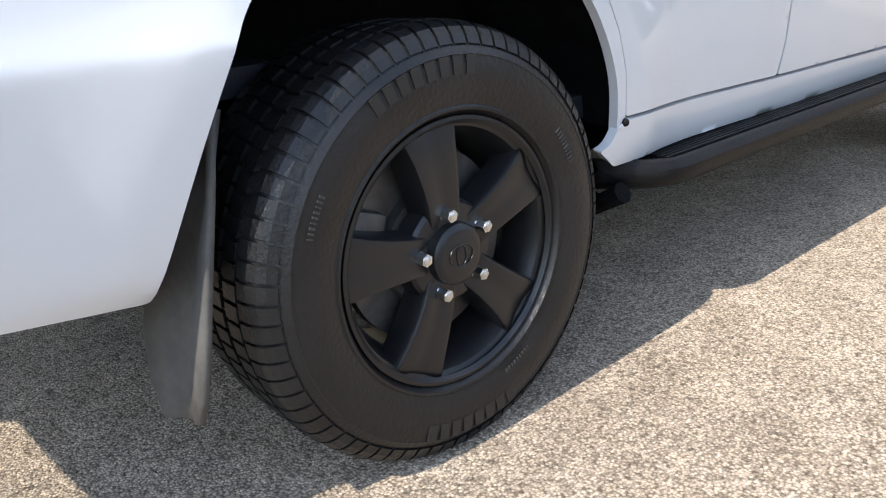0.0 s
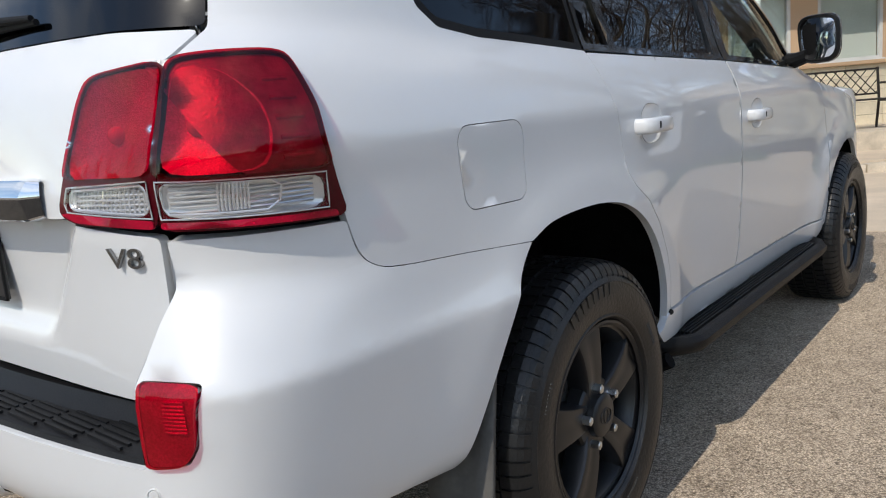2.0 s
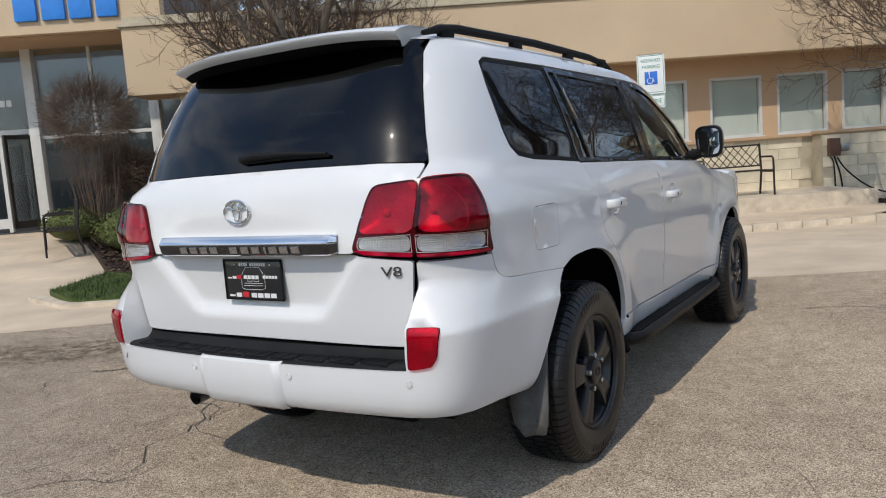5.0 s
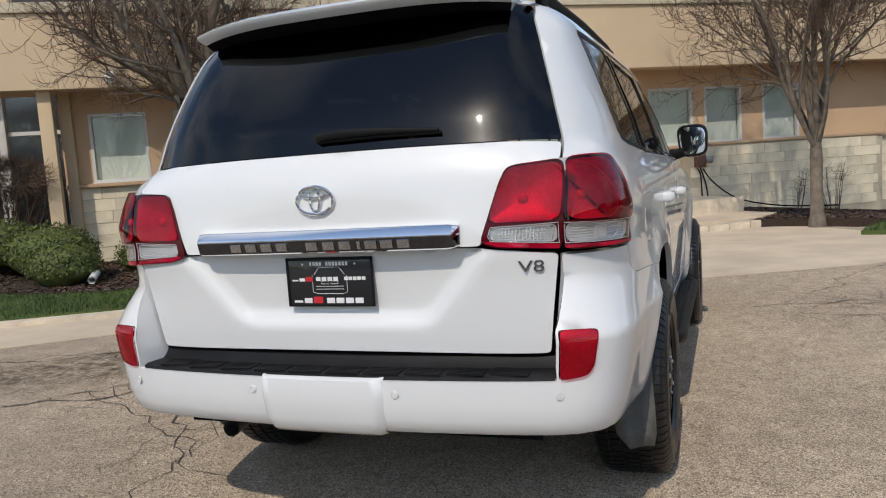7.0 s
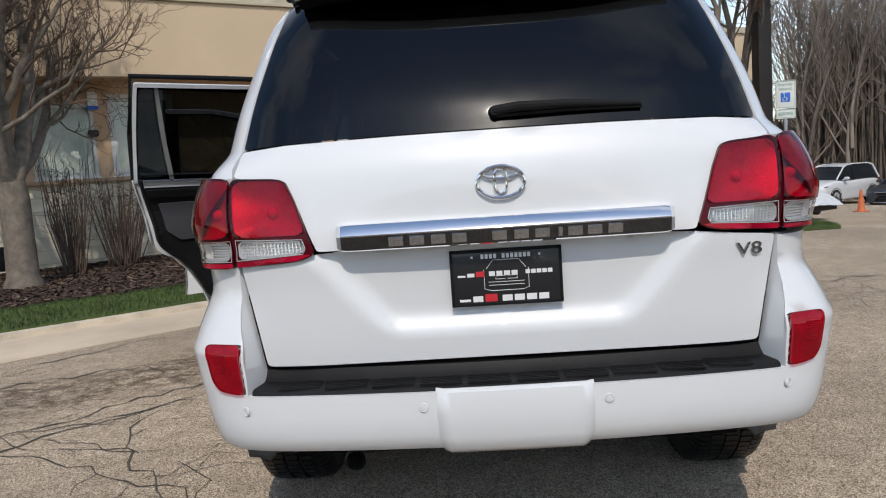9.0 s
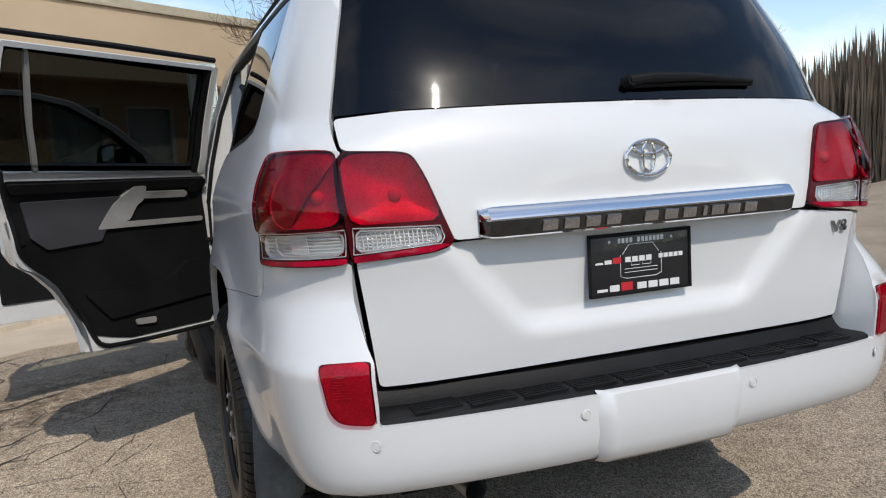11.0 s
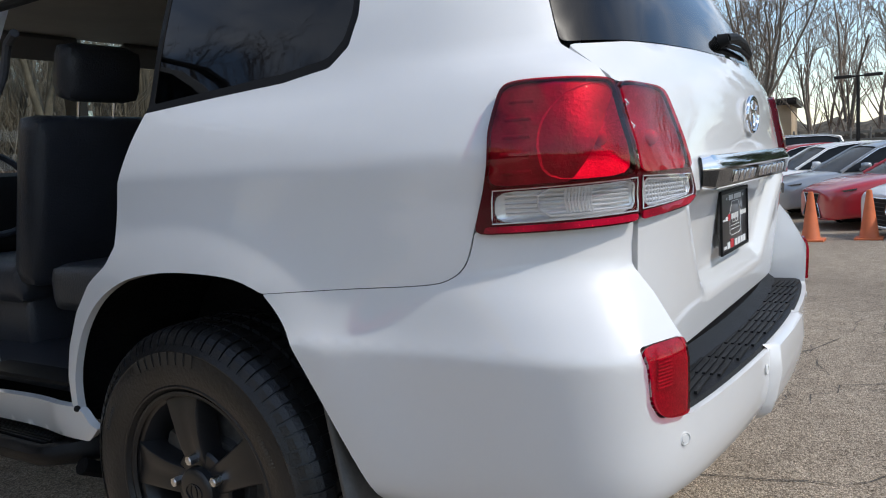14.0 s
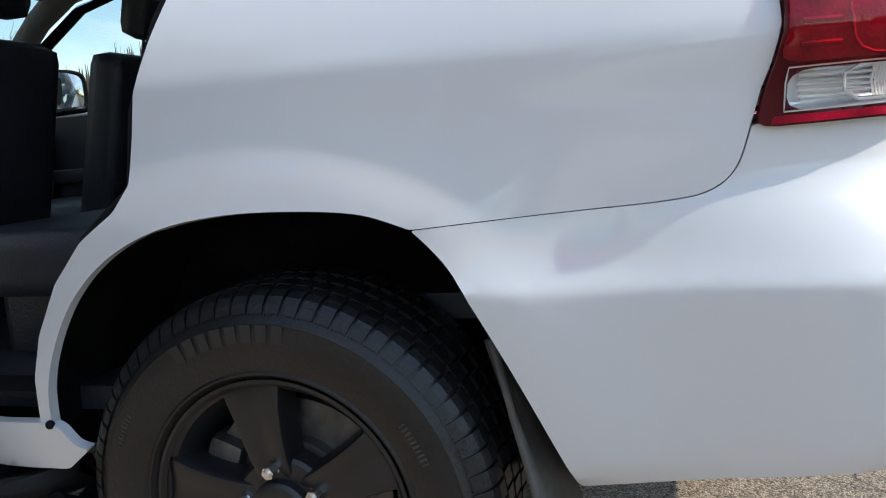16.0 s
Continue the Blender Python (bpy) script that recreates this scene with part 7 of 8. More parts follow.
def crack_net(x0, x1, y0, y1, cell, wid, seed):
    """Fine crazing of the asphalt: uneven cells with open joints."""
    r = random.Random(seed)
    nx, ny = int((x1 - x0) / cell), int((y1 - y0) / cell)
    P = [[(x0 + (i + 0.5 * (j % 2) + r.uniform(-0.36, 0.36)) * cell, y0 + (j + r.uniform(-0.36, 0.36)) * cell) for i in range(nx)] for j in range(ny)]
    bm = bmesh.new()
    for j in range(ny):
        for i in range(nx):
            for u, v in ((i + 1, j), (i + (j % 2), j + 1)):
                edge = max(abs(2 * i / nx - 1), abs(2 * j / ny - 1))
                if u >= nx or v >= ny or r.random() < 0.42 + 0.5 * edge ** 3:
                    continue
                p, q = P[j][i], P[v][u]
                n = 4
                prev = None
                for k in range(n + 1):
                    t = k / n
                    x, y = p[0] + (q[0] - p[0]) * t + r.gauss(0, cell * 0.05), p[1] + (q[1] - p[1]) * t + r.gauss(0, cell * 0.05)
                    d = math.hypot(q[0] - p[0], q[1] - p[1])
                    w = wid * r.uniform(0.3, 1.1)
                    ox, oy = -(q[1] - p[1]) / d * w, (q[0] - p[0]) / d * w
                    z = ground_z(x, y) + 0.0045
                    row = (bm.verts.new((x + ox, y + oy, z)), bm.verts.new((x - ox, y - oy, z)))
                    if prev:
                        bm.faces.new((prev[0], prev[1], row[1], row[0]))
                    prev = row
    tagged(part("crazing", bm, CRACK, None, shade=False), "fine web of cracks in the worn asphalt", "crack", kind="structure")


crack_net(-4.4, -1.1, 0.0, 2.3, 0.22, 0.0028, 3)
crack_net(1.4, 4.6, -2.2, 0.2, 0.30, 0.0030, 5)
crack_net(1.6, 4.6, 2.4, 4.4, 0.28, 0.0045, 9)
crack_net(-3.2, -0.6, -2.2, -0.2, 0.34, 0.0016, 12)

# ---------------------------------------------------------------- trees
def tubes_from(branches, seg_of):
    """Vertices and faces of many tapered branches, as plain lists."""
    V, Fc = [], []
    for pts, rad in branches:
        seg = seg_of(rad[0])
        base_i = len(V)
        for i, p in enumerate(pts):
            d = (pts[min(i + 1, len(pts) - 1)] - pts[max(i - 1, 0)])
            d.normalize()
            a = d.cross(Vector((0.31, 0.87, 0.17)))
            a.normalize()
            b = d.cross(a)
            for k in range(seg):
                t = k * math.tau / seg
                V.append(p + (a * math.cos(t) + b * math.sin(t)) * rad[i])
        for i in range(len(pts) - 1):
            for k in range(seg):
                o = base_i + i * seg
                Fc.append((o + k, o + (k + 1) % seg, o + seg + (k + 1) % seg, o + seg + k))
    return V, Fc


def grow(out, p, d, length, rad, level, r, depth, spread, up, far=False):
    n = (3 if level == 1 else 2) if far and level else 6 if level == 0 else 5 if level == 1 else 4
    pts, rads = [p.copy()], [rad]
    q = p.copy()
    dd = d.copy()
    crook = 0.09 if far else 0.13 if level == 0 else 0.20 if level == 1 else 0.27
    dirs = []
    for i in range(n):
        dd = (dd + Vector((r.gauss(0, 1), r.gauss(0, 1), r.gauss(0, 1))) * crook + Vector((0, 0, up * 0.12))).normalized()
        q = q + dd * (length / n)
        pts.append(q.copy())
        dirs.append(dd.copy())
        rads.append(rad * (1 - 0.62 * (i + 1) / n))
    out[min(level, 2)].append((pts, rads))
    if level >= depth:
        return
    kids = (6 if level == 0 else 4 if far else 7 if level == 1 else 5)
    for k in range(kids):
        f = 0.22 + 0.78 * (k + r.random() * 0.8) / kids
        i = min(n - 1, int(f * n))
        base_p = pts[i].lerp(pts[i + 1], min(1, f * n - i))
        ax = dirs[i].cross(Vector((r.gauss(0, 1), r.gauss(0, 1), r.gauss(0, 1)))).normalized()
        nd = (Matrix.Rotation(r.uniform(0.45, 1.05) * spread, 3, ax) @ dirs[i]).normalized()
        grow(out, base_p, nd, length * r.uniform(0.34, 0.66), max(0.0042, rads[i] * r.uniform(0.40, 0.60)), level + 1, r, depth, spread, up, far)


def bare_tree(at, trunk_r, crotch, height, limbs, seed, depth=4, lean=(0, 0), spread=1.0, label="leafless tree with grey bark and upswept branches"):
    r = random.Random(seed)
    t = thing("tree", label, "tree", at, group="bare trees by the building")
    bm = bmesh.new()
    tube(bm, [(0, 0, -0.15), (0, 0, 0.02), (lean[0] * 0.1, lean[1] * 0.1, 0.12), (lean[0] * 0.4, lean[1] * 0.4, crotch * 0.55), (lean[0] * 0.8, lean[1] * 0.8, crotch * 0.9), (lean[0], lean[1], crotch + 0.1)], [trunk_r * 1.5, trunk_r * 1.38, trunk_r * 1.14, trunk_r, trunk_r * 1.05, trunk_r * 0.9], 16)
    for v in bm.verts:
        v.co += Vector((noise.noise(v.co * 6), noise.noise(v.co * 6 + Vector((9, 0, 0))), 0)) * trunk_r * 0.12
    part("trunk", bm, BARK, t)
    out = {0: [], 1: [], 2: []}
    for k in range(limbs):
        az = k * math.tau / limbs + r.uniform(-0.3, 0.3)
        tilt = r.uniform(0.30, 0.72) * spread if k else 0.12
        d = Vector((math.cos(az) * math.sin(tilt), math.sin(az) * math.sin(tilt), math.cos(tilt)))
        grow(out, Vector((lean[0], lean[1], crotch - 0.06 + 0.16 * r.random())), d, height * r.uniform(0.5, 0.68), trunk_r * (r.uniform(0.62, 0.76) if k < 2 else r.uniform(0.40, 0.58)), 0, r, depth, 1.0, 1.0)
    for nm, lv, mt in (("limb", 0, BARK), ("branch", 1, BARK), ("crown", 2, TWIG)):
        V, Fc = tubes_from(out[lv], lambda q: 9 if q > 0.05 else 6 if q > 0.015 else 3)
        me = bpy.data.meshes.new(nm)
        me.from_pydata([tuple(v) for v in V], [], Fc)
        smooth(me)
        me.materials.append(mt)
        ob = new(nm, me)
        ob.parent = t
        if lv == 2:
            tagged(ob, "fine reddish brown twigs", kind="stuff")
    return t


bare_tree((-5.7, 6.25, 0.10), 0.175, 1.20, 5.0, 8, 11, 4)
bare_tree((2.45, 9.75, 0.10), 0.086, 1.08, 5.2, 9, 23, 4)
bare_tree((4.05, 8.85, -0.02), 0.088, 1.9, 5.6, 5, 37, 4, spread=0.75)
bare_tree((-7.6, 8.3, 0.45), 0.14, 1.6, 5.2, 6, 41, 4)
bare_tree((26.4, 9.4, ground_z(26.4, 9.4)), 0.14, 3.6, 10.0, 6, 53, 3, label="large leafless tree beyond the parked cars")
bare_tree((30.5, 4.3, ground_z(30.5, 4.3)), 0.13, 3.0, 9.0, 6, 59, 3, label="large leafless tree beyond the parked cars")


def far_mesh(seed, height):
    """Arrays of one distant bare tree."""
    r = random.Random(seed)
    out = {0: [], 1: [], 2: []}
    grow(out, Vector((0, 0, -0.2)), Vector((0, 0, 1)), height * 0.62, 0.13, 0, r, 3, 0.72, 0.9, True)
    grow(out, Vector((0, 0, height * 0.2)), Vector((r.uniform(-.3, .3), r.uniform(-.3, .3), 1)).normalized(), height * 0.6, 0.09, 0, r, 3, 0.72, 0.9, True)
    V, Fc = tubes_from([(p, [max(q * 0.8, 0.011) for q in rr]) for k in out for p, rr in out[k]], lambda q: 4 if q > 0.05 else 3)
    return np.array([tuple(v) for v in V]), Fc


kinds = [far_mesh(70 + k, 9.0) for k in range(4)]


def woods(name, places, mat, label):
    V, Fc, o = [], [], 0
    for (x, y, z, h, k, rz) in places:
        v, f = kinds[k % 4]
        c, s_ = math.cos(rz), math.sin(rz)
        w = v * (h / 9.0)
        V.append(np.stack([w[:, 0] * c - w[:, 1] * s_ + x, w[:, 0] * s_ + w[:, 1] * c + y, w[:, 2] + z], 1))
        Fc += [tuple(i + o for i in q) for q in f]
        o += len(v)
    me = bpy.data.meshes.new(name)
    me.from_pydata(np.concatenate(V).tolist(), [], Fc)
    smooth(me)
    me.materials.append(mat)
    return tagged(new(name, me), label, "woods", kind="stuff")


FARTWIG = material("grey_brown_distant_twigs", (0.26, 0.21, 0.17), 0.95, vary=0.3, scale=0.3)
rw = random.Random(9)
places = []
# dense and tall behind the building's end, thin and low beyond the row of cars
for a0, a1, n, d0, d1, h0, h1 in ((56, 66.5, 56, 38, 66, 9.5, 14.5), (66.5, 80, 30, 44, 66, 6, 8.5), (46, 56, 26, 40, 66, 7, 11), (34, 46, 22, 42, 66, 4, 6.5), (14, 34, 44, 38, 66, 9, 13), (-16, 14, 46, 44, 70, 9.5, 14)):
    for k in range(n):
        ang = radians(rw.uniform(a0, a1))
        d = rw.uniform(d0, d1)
        x, y = d * math.cos(ang), d * math.sin(ang)
        places.append((x, y, ground_z(x, y) - 0.2, rw.uniform(h0, h1), k, rw.uniform(0, 6.28)))
woods("far_woods", places, FARTWIG, "belt of distant leafless trees beyond the lot")
# unseen trees added behind the camera, a dark horizon for the car to mirror
places = []
for k in range(60):
    ang = radians(rw.uniform(150, 345))
    d = rw.uniform(26, 48)
    x, y = d * math.cos(ang), d * math.sin(ang)
    places.append((x, y, ground_z(x, y) - 0.2, rw.uniform(7, 12), k, rw.uniform(0, 6.28)))
woods("far_woods", places, FARTWIG, "unseen belt of leafless trees behind the camera")


def brush(name, ang0, ang1, d0, hgt, mat, label, seed, count=1500, thin=1.0):
    """A low ragged belt of undergrowth far off."""
    r = random.Random(seed)
    bm = bmesh.new()
    for k in range(count):
        ang, d = radians(r.uniform(ang0, ang1)), d0 + r.uniform(-3, 6)
        x, y = d * math.cos(ang), d * math.sin(ang)
        h = hgt * r.uniform(0.4, 1.0) * (0.7 + 0.5 * noise.noise((ang * 9, seed, 0)))
        z = ground_z(x, y) - 0.1
        w = r.uniform(0.15, 0.5) * thin
        t = Vector((-math.sin(ang), math.cos(ang), 0))
        lean = r.uniform(-0.4, 0.4)
        p = Vector((x, y, z))
        bm.faces.new([bm.verts.new(q) for q in (p - t * w * 0.5, p + t * w * 0.5, p + t * (lean + w * 0.3) + Vector((0, 0, h)), p + t * (lean - w * 0.4) + Vector((0, 0, h * 0.9)))])
    return tagged(part(name, bm, mat, None, shade=False), label, "undergrowth", kind="stuff")


UNDER = material("brown_undergrowth", (0.15, 0.115, 0.085), 0.95, vary=0.4, scale=0.5)
brush("undergrowth", 30, 82, 42, 11.0, UNDER, "tall brown leafless thicket behind the far cars", 8, 14000, 0.22)
brush("undergrowth", 8, 52, 44, 4.6, UNDER, "brown leafless thicket under the far trees", 13, 4500, 0.3)
brush("undergrowth", -12, 52, 46, 2.6, UNDER, "brown leafless undergrowth under the far trees", 3)
# unseen low growth, added behind the camera below those trees
brush("undergrowth", 150, 350, 36, 3.2, UNDER, "unseen brown undergrowth behind the camera", 4)


def pine(at, height, width, seed, dense=1.0):
    r = random.Random(seed)
    t = thing("pine_tree", "dark green pine with a ragged open crown", "pine tree", at, group="pines beyond the lot")
    bm = bmesh.new()
    tube(bm, [(0, 0, -0.3), (0.08, 0, height * 0.4), (0, 0.05, height * 0.98)], [0.20, 0.14, 0.03], 9)
    part("trunk", bm, BARK, t)
    boughs, V, Fc = [], [], []
    whorls = int(height * 2.0)
    for j in range(whorls):
        f = (j + 0.5) / whorls
        z0 = height * (0.15 + 0.84 * f)
        for k in range(5 if f < 0.8 else 4):
            az = k * math.tau / 5 + j * 0.7 + r.gauss(0, 0.25)
            ln = (width * (1 - f) ** 0.7 * r.uniform(0.55, 1.1) + 0.2)
            rise = r.uniform(0.0, 0.35) if f > 0.3 else r.uniform(-0.1, 0.2)
            d = Vector((math.cos(az), math.sin(az), rise))
            b0 = Vector((0, 0, z0))
            tip = b0 + d * ln
            boughs.append(([b0, b0 + d * ln * 0.5 - Vector((0, 0, 0.04 * ln)), tip], [0.035, 0.022, 0.008]))
            for q in range(int((14 + 24 * ln) * dense)):
                g = r.uniform(0.22, 1.03)
                c = b0 + d * ln * g + Vector((r.gauss(0, 0.10), r.gauss(0, 0.10), r.gauss(0.03, 0.09))) * (0.6 + 0.5 * ln * (1.1 - abs(g - 0.6)))
                dd = (d + Vector((r.gauss(0, 0.6), r.gauss(0, 0.6), r.gauss(0.45, 0.5)))).normalized() * r.uniform(0.12, 0.24) * (1.3 if dense > 1 else 1.0)
                sd = dd.cross(Vector((r.gauss(0, 1), r.gauss(0, 1), r.gauss(0, 1)))).normalized() * r.uniform(0.022, 0.05) * (1.7 if dense > 1 else 1.0)
                o = len(V)
                V += [tuple(c - sd), tuple(c + dd), tuple(c + sd), tuple(c - dd * 0.25)]
                Fc.append((o, o + 1, o + 2, o + 3))
    BV, BF = tubes_from(boughs, lambda q: 4)
    for nm, vv, ff, mt in (("bough", [tuple(v) for v in BV], BF, BARK), ("crown", V, Fc, PINE)):
        me = bpy.data.meshes.new(nm)
        me.from_pydata(vv, [], ff)
        me.materials.append(mt)
        ob = new(nm, me)
        ob.parent = t
        tagged(ob, "thin dark boughs" if nm == "bough" else "tufts of dark needles", kind="stuff")


for x, y, h, w in ((29.7, -3.6, 8.6, 3.3), (33.0, -6.6, 9.4, 3.4), (33.4, 17.2, 10.5, 3.0), (34.0, 14.6, 9.2, 3.0), (36.5, 19.5, 10.5, 3.1), (38, 12, 8.5, 2.8), (34, -10.5, 7.6, 3.0)):
    pine((x, y, ground_z(x, y)), h, w, int(x * 7 + y), 2.2 if y < 0 else 1.0)


# ---------------------------------------------------------------- shrubs
def leafy(bm, c, rx, ry, rz_, count, size, r, flat=0.0):
    for k in range(count):
        d = Vector((r.gauss(0, 1), r.gauss(0, 1), r.gauss(0, 1))).normalized()
        if d.z < -0.3:
            d.z *= -0.5
        q = 0.80 + 0.22 * r.random() + 0.10 * noise.noise((d.x * 3 + c[0], d.y * 3, d.z * 3))
        p = Vector((c[0] + d.x * rx * q, c[1] + d.y * ry * q, c[2] + d.z * rz_ * q))
        a = Vector((r.gauss(0, 1), r.gauss(0, 1), r.gauss(0, 1))).normalized() * size * r.uniform(0.6, 1.2)
        b = a.cross(d).normalized() * size * 0.55
        bm.faces.new([bm.verts.new(v) for v in (p - a, p + b, p + a, p - b)])


def hedge(name, parts_, count, size, mat, label, seed):
    r = random.Random(seed)
    c0 = parts_[0][0]
    t = thing(name, label, "shrub", c0, group="shrubs along the wall")
    bm = bmesh.new()
    for (c, rx, ry, rz_) in parts_:
        m = Matrix.Translation(Vector(c) - Vector(c0)) @ Matrix.Diagonal((rx * 0.82, ry * 0.82, rz_ * 0.82, 1))
        bmesh.ops.create_icosphere(bm, subdivisions=3, radius=1, matrix=m)
    for v in bm.verts:
        v.co += v.co.normalized() * 0.04 * noise.noise(v.co * 5)
    part("inner_growth", bm, mat, t)
    bm = bmesh.new()
    for (c, rx, ry, rz_) in parts_:
        leafy(bm, Vector(c) - Vector(c0), rx, ry, rz_, count, size, r)
    tagged(part("foliage", bm, mat, t, shade=False), "small clipped leaves", kind="stuff")


def B3(a, s_, z):
    w = W3(a, s_)
    return (w.x, w.y, ground_z(w.x, w.y) + z)


hedge("hedge", [(B3(-3.45, 8.4, 0.48), 0.75, 0.6, 0.42), (B3(-4.3, 8.8, 0.45), 0.8, 0.6, 0.40)], 3200, 0.026, HEDGE, "clipped dark green hedge on the mulch", 3)
hedge("hedge", [(B3(-3.15, 7.75, 0.34), 0.52, 0.48, 0.36)], 2600, 0.024, HEDGE, "rounded clipped green bush", 5)
hedge("hedge", [(B3(-2.15, 8.85, 0.30), 0.60, 0.45, 0.34)], 2400, 0.024, HEDGE, "low dark green bush by the wall", 6)
hedge("hedge", [(B3(-5.7, 9.9, 0.30), 0.8, 0.5, 0.32)], 2000, 0.028, HEDGE, "low clipped green hedge by the entrance", 7)


def stems(name, at, count, height, spread, seed, label, twiggy=0, ball=None):
    r = random.Random(seed)
    t = thing(name, label, "shrub", at, group="shrubs along the wall")
    br = []
    for k in range(count):
        az, q = r.uniform(0, math.tau), spread * math.sqrt(r.random())
        b = Vector((math.cos(az) * q * 0.35, math.sin(az) * q * 0.35, -0.05))
        top = Vector((math.cos(az) * q, math.sin(az) * q, height * r.uniform(0.65, 1.0)))
        mid = b.lerp(top, 0.5) + Vector((r.gauss(0, 0.05), r.gauss(0, 0.05), 0))
        br.append(([b, mid, top], [0.010, 0.007, 0.003]))
        for j in range(twiggy):
            f = r.uniform(0.35, 1)
            p = b.lerp(top, f)
            d = Vector((r.gauss(0, 1), r.gauss(0, 1), abs(r.gauss(0.4, 0.7)))).normalized()
            br.append(([p, p + d * r.uniform(0.1, 0.34)], [0.004, 0.0018]))
    if ball:
        for k in range(ball[4]):
            d = Vector((r.gauss(0, 1), r.gauss(0, 1), r.gauss(0, 1))).normalized()
            p = Vector((0, 0, ball[3])) + Vector((d.x * ball[0], d.y * ball[1], d.z * ball[2])) * r.uniform(0.55, 1.0)
            d2 = (d + Vector((r.gauss(0, 0.5), r.gauss(0, 0.5), r.gauss(0.3, 0.5)))).normalized()
            br.append(([p, p + d2 * r.uniform(0.08, 0.22)], [0.004, 0.002]))
    V, Fc = tubes_from(br, lambda q: 5 if q > 0.008 else 3)
    me = bpy.data.meshes.new("tangle")
    me.from_pydata([tuple(v) for v in V], [], Fc)
    me.materials.append(TWIG)
    ob = new("tangle", me)
    ob.parent = t
    tagged(ob, "tangle of bare stems", kind="stuff")


stems("shrub", B3(-5.15, 9.6, 0.1), 40, 2.0, 0.55, 1, "tall clipped bare shrub by the entrance", 4, (0.78, 0.7, 0.62, 2.05, 4200))
stems("shrub", B3(-4.75, 9.9, 0.1), 18, 1.0, 0.3, 2, "small clipped bare shrub", 3, (0.45, 0.4, 0.36, 1.15, 1800))
stems("shrub", B3(0.35, 9.7, 0.1), 46, 1.45, 0.62, 3, "bare twiggy bush against the wall", 10)
stems("shrub", B3(1.2, 9.4, 0.1), 46, 1.35, 0.62, 4, "bare twiggy bush against the wall", 10)
stems("shrub", B3(-0.35, 9.4, 0.1), 40, 1.7, 0.40, 5, "upright bare shrub beside the tree", 6)
stems("shrub", B3(10.6, 9.6, 0.1), 9, 1.0, 0.5, 6, "sparse bare bush under the stone wall", 8)
stems("shrub", B3(8.9, 8.6, 0.1), 5, 0.8, 0.35, 8, "sparse bare bush under the stone wall", 8)
stems("shrub", B3(-4.4, 10.3, 0.1), 70, 1.25, 0.9, 7, "bare clipped bush in front of the glass", 9, (0.95, 0.5, 0.30, 1.15, 2600))


# ---------------------------------------------------------------- street things
def bench(at, rz, label):
    t = thing("bench", label, "bench", at, rz, "metal garden benches")
    for x in (-0.60, 0.60):
        bm = bmesh.new()
        tube(bm, [(x, -0.26, 0), (x, -0.25, 0.42), (x, -0.24, 0.62), (x, -0.19, 0.65), (x, 0.18, 0.65)], 0.017, 8)
        tube(bm, [(x, 0.28, 0), (x, 0.21, 0.42), (x, 0.27, 0.88)], 0.019, 8)
        tube(bm, [(x, -0.25, 0.40), (x, 0.21, 0.40)], 0.015, 8)
        part("leg_frame", bm, DARKMETAL, t)
    for k in range(7):
        bm = boxed(1.2, 0.05, 0.016, 0.004, (0, -0.22 + 0.07 * k, 0.425))
        part("seat_slat", bm, DARKMETAL, t)
    for z, y in ((0.50, 0.225), (0.86, 0.268)):
        bm = bmesh.new()
        tube(bm, [(-0.6, y, z), (0.6, y, z)], 0.014, 8)
        part("back_rail", bm, DARKMETAL, t)
    for k in range(9):
        for sg in (1, -1):
            x0 = -0.56 + 0.14 * k
            x1 = x0 + sg * 0.30
            z0, z1 = 0.51, 0.85
            if abs(x1) > 0.6:
                f = (0.6 - abs(x0)) / abs(x1 - x0)
                x1, z1 = x0 + (x1 - x0) * f, z0 + (z1 - z0) * f
            bm = bmesh.new()
            tube(bm, [(x0, 0.23 + 0.0, z0), (x1, 0.23 + 0.04 * (z1 - 0.51) / 0.35, z1)], 0.008, 6)
            part("lattice_bar", bm, DARKMETAL, t)
    return t


w = W3(5.70, 9.35)
bench((w.x, w.y, ground_z(w.x, w.y) + 0.40), TURNB, "dark metal bench with a lattice back")
bench((-9.62, 4.12, ground_z(-9.62, 4.12) + 0.012), -31, "dark metal bench on the concrete paving")


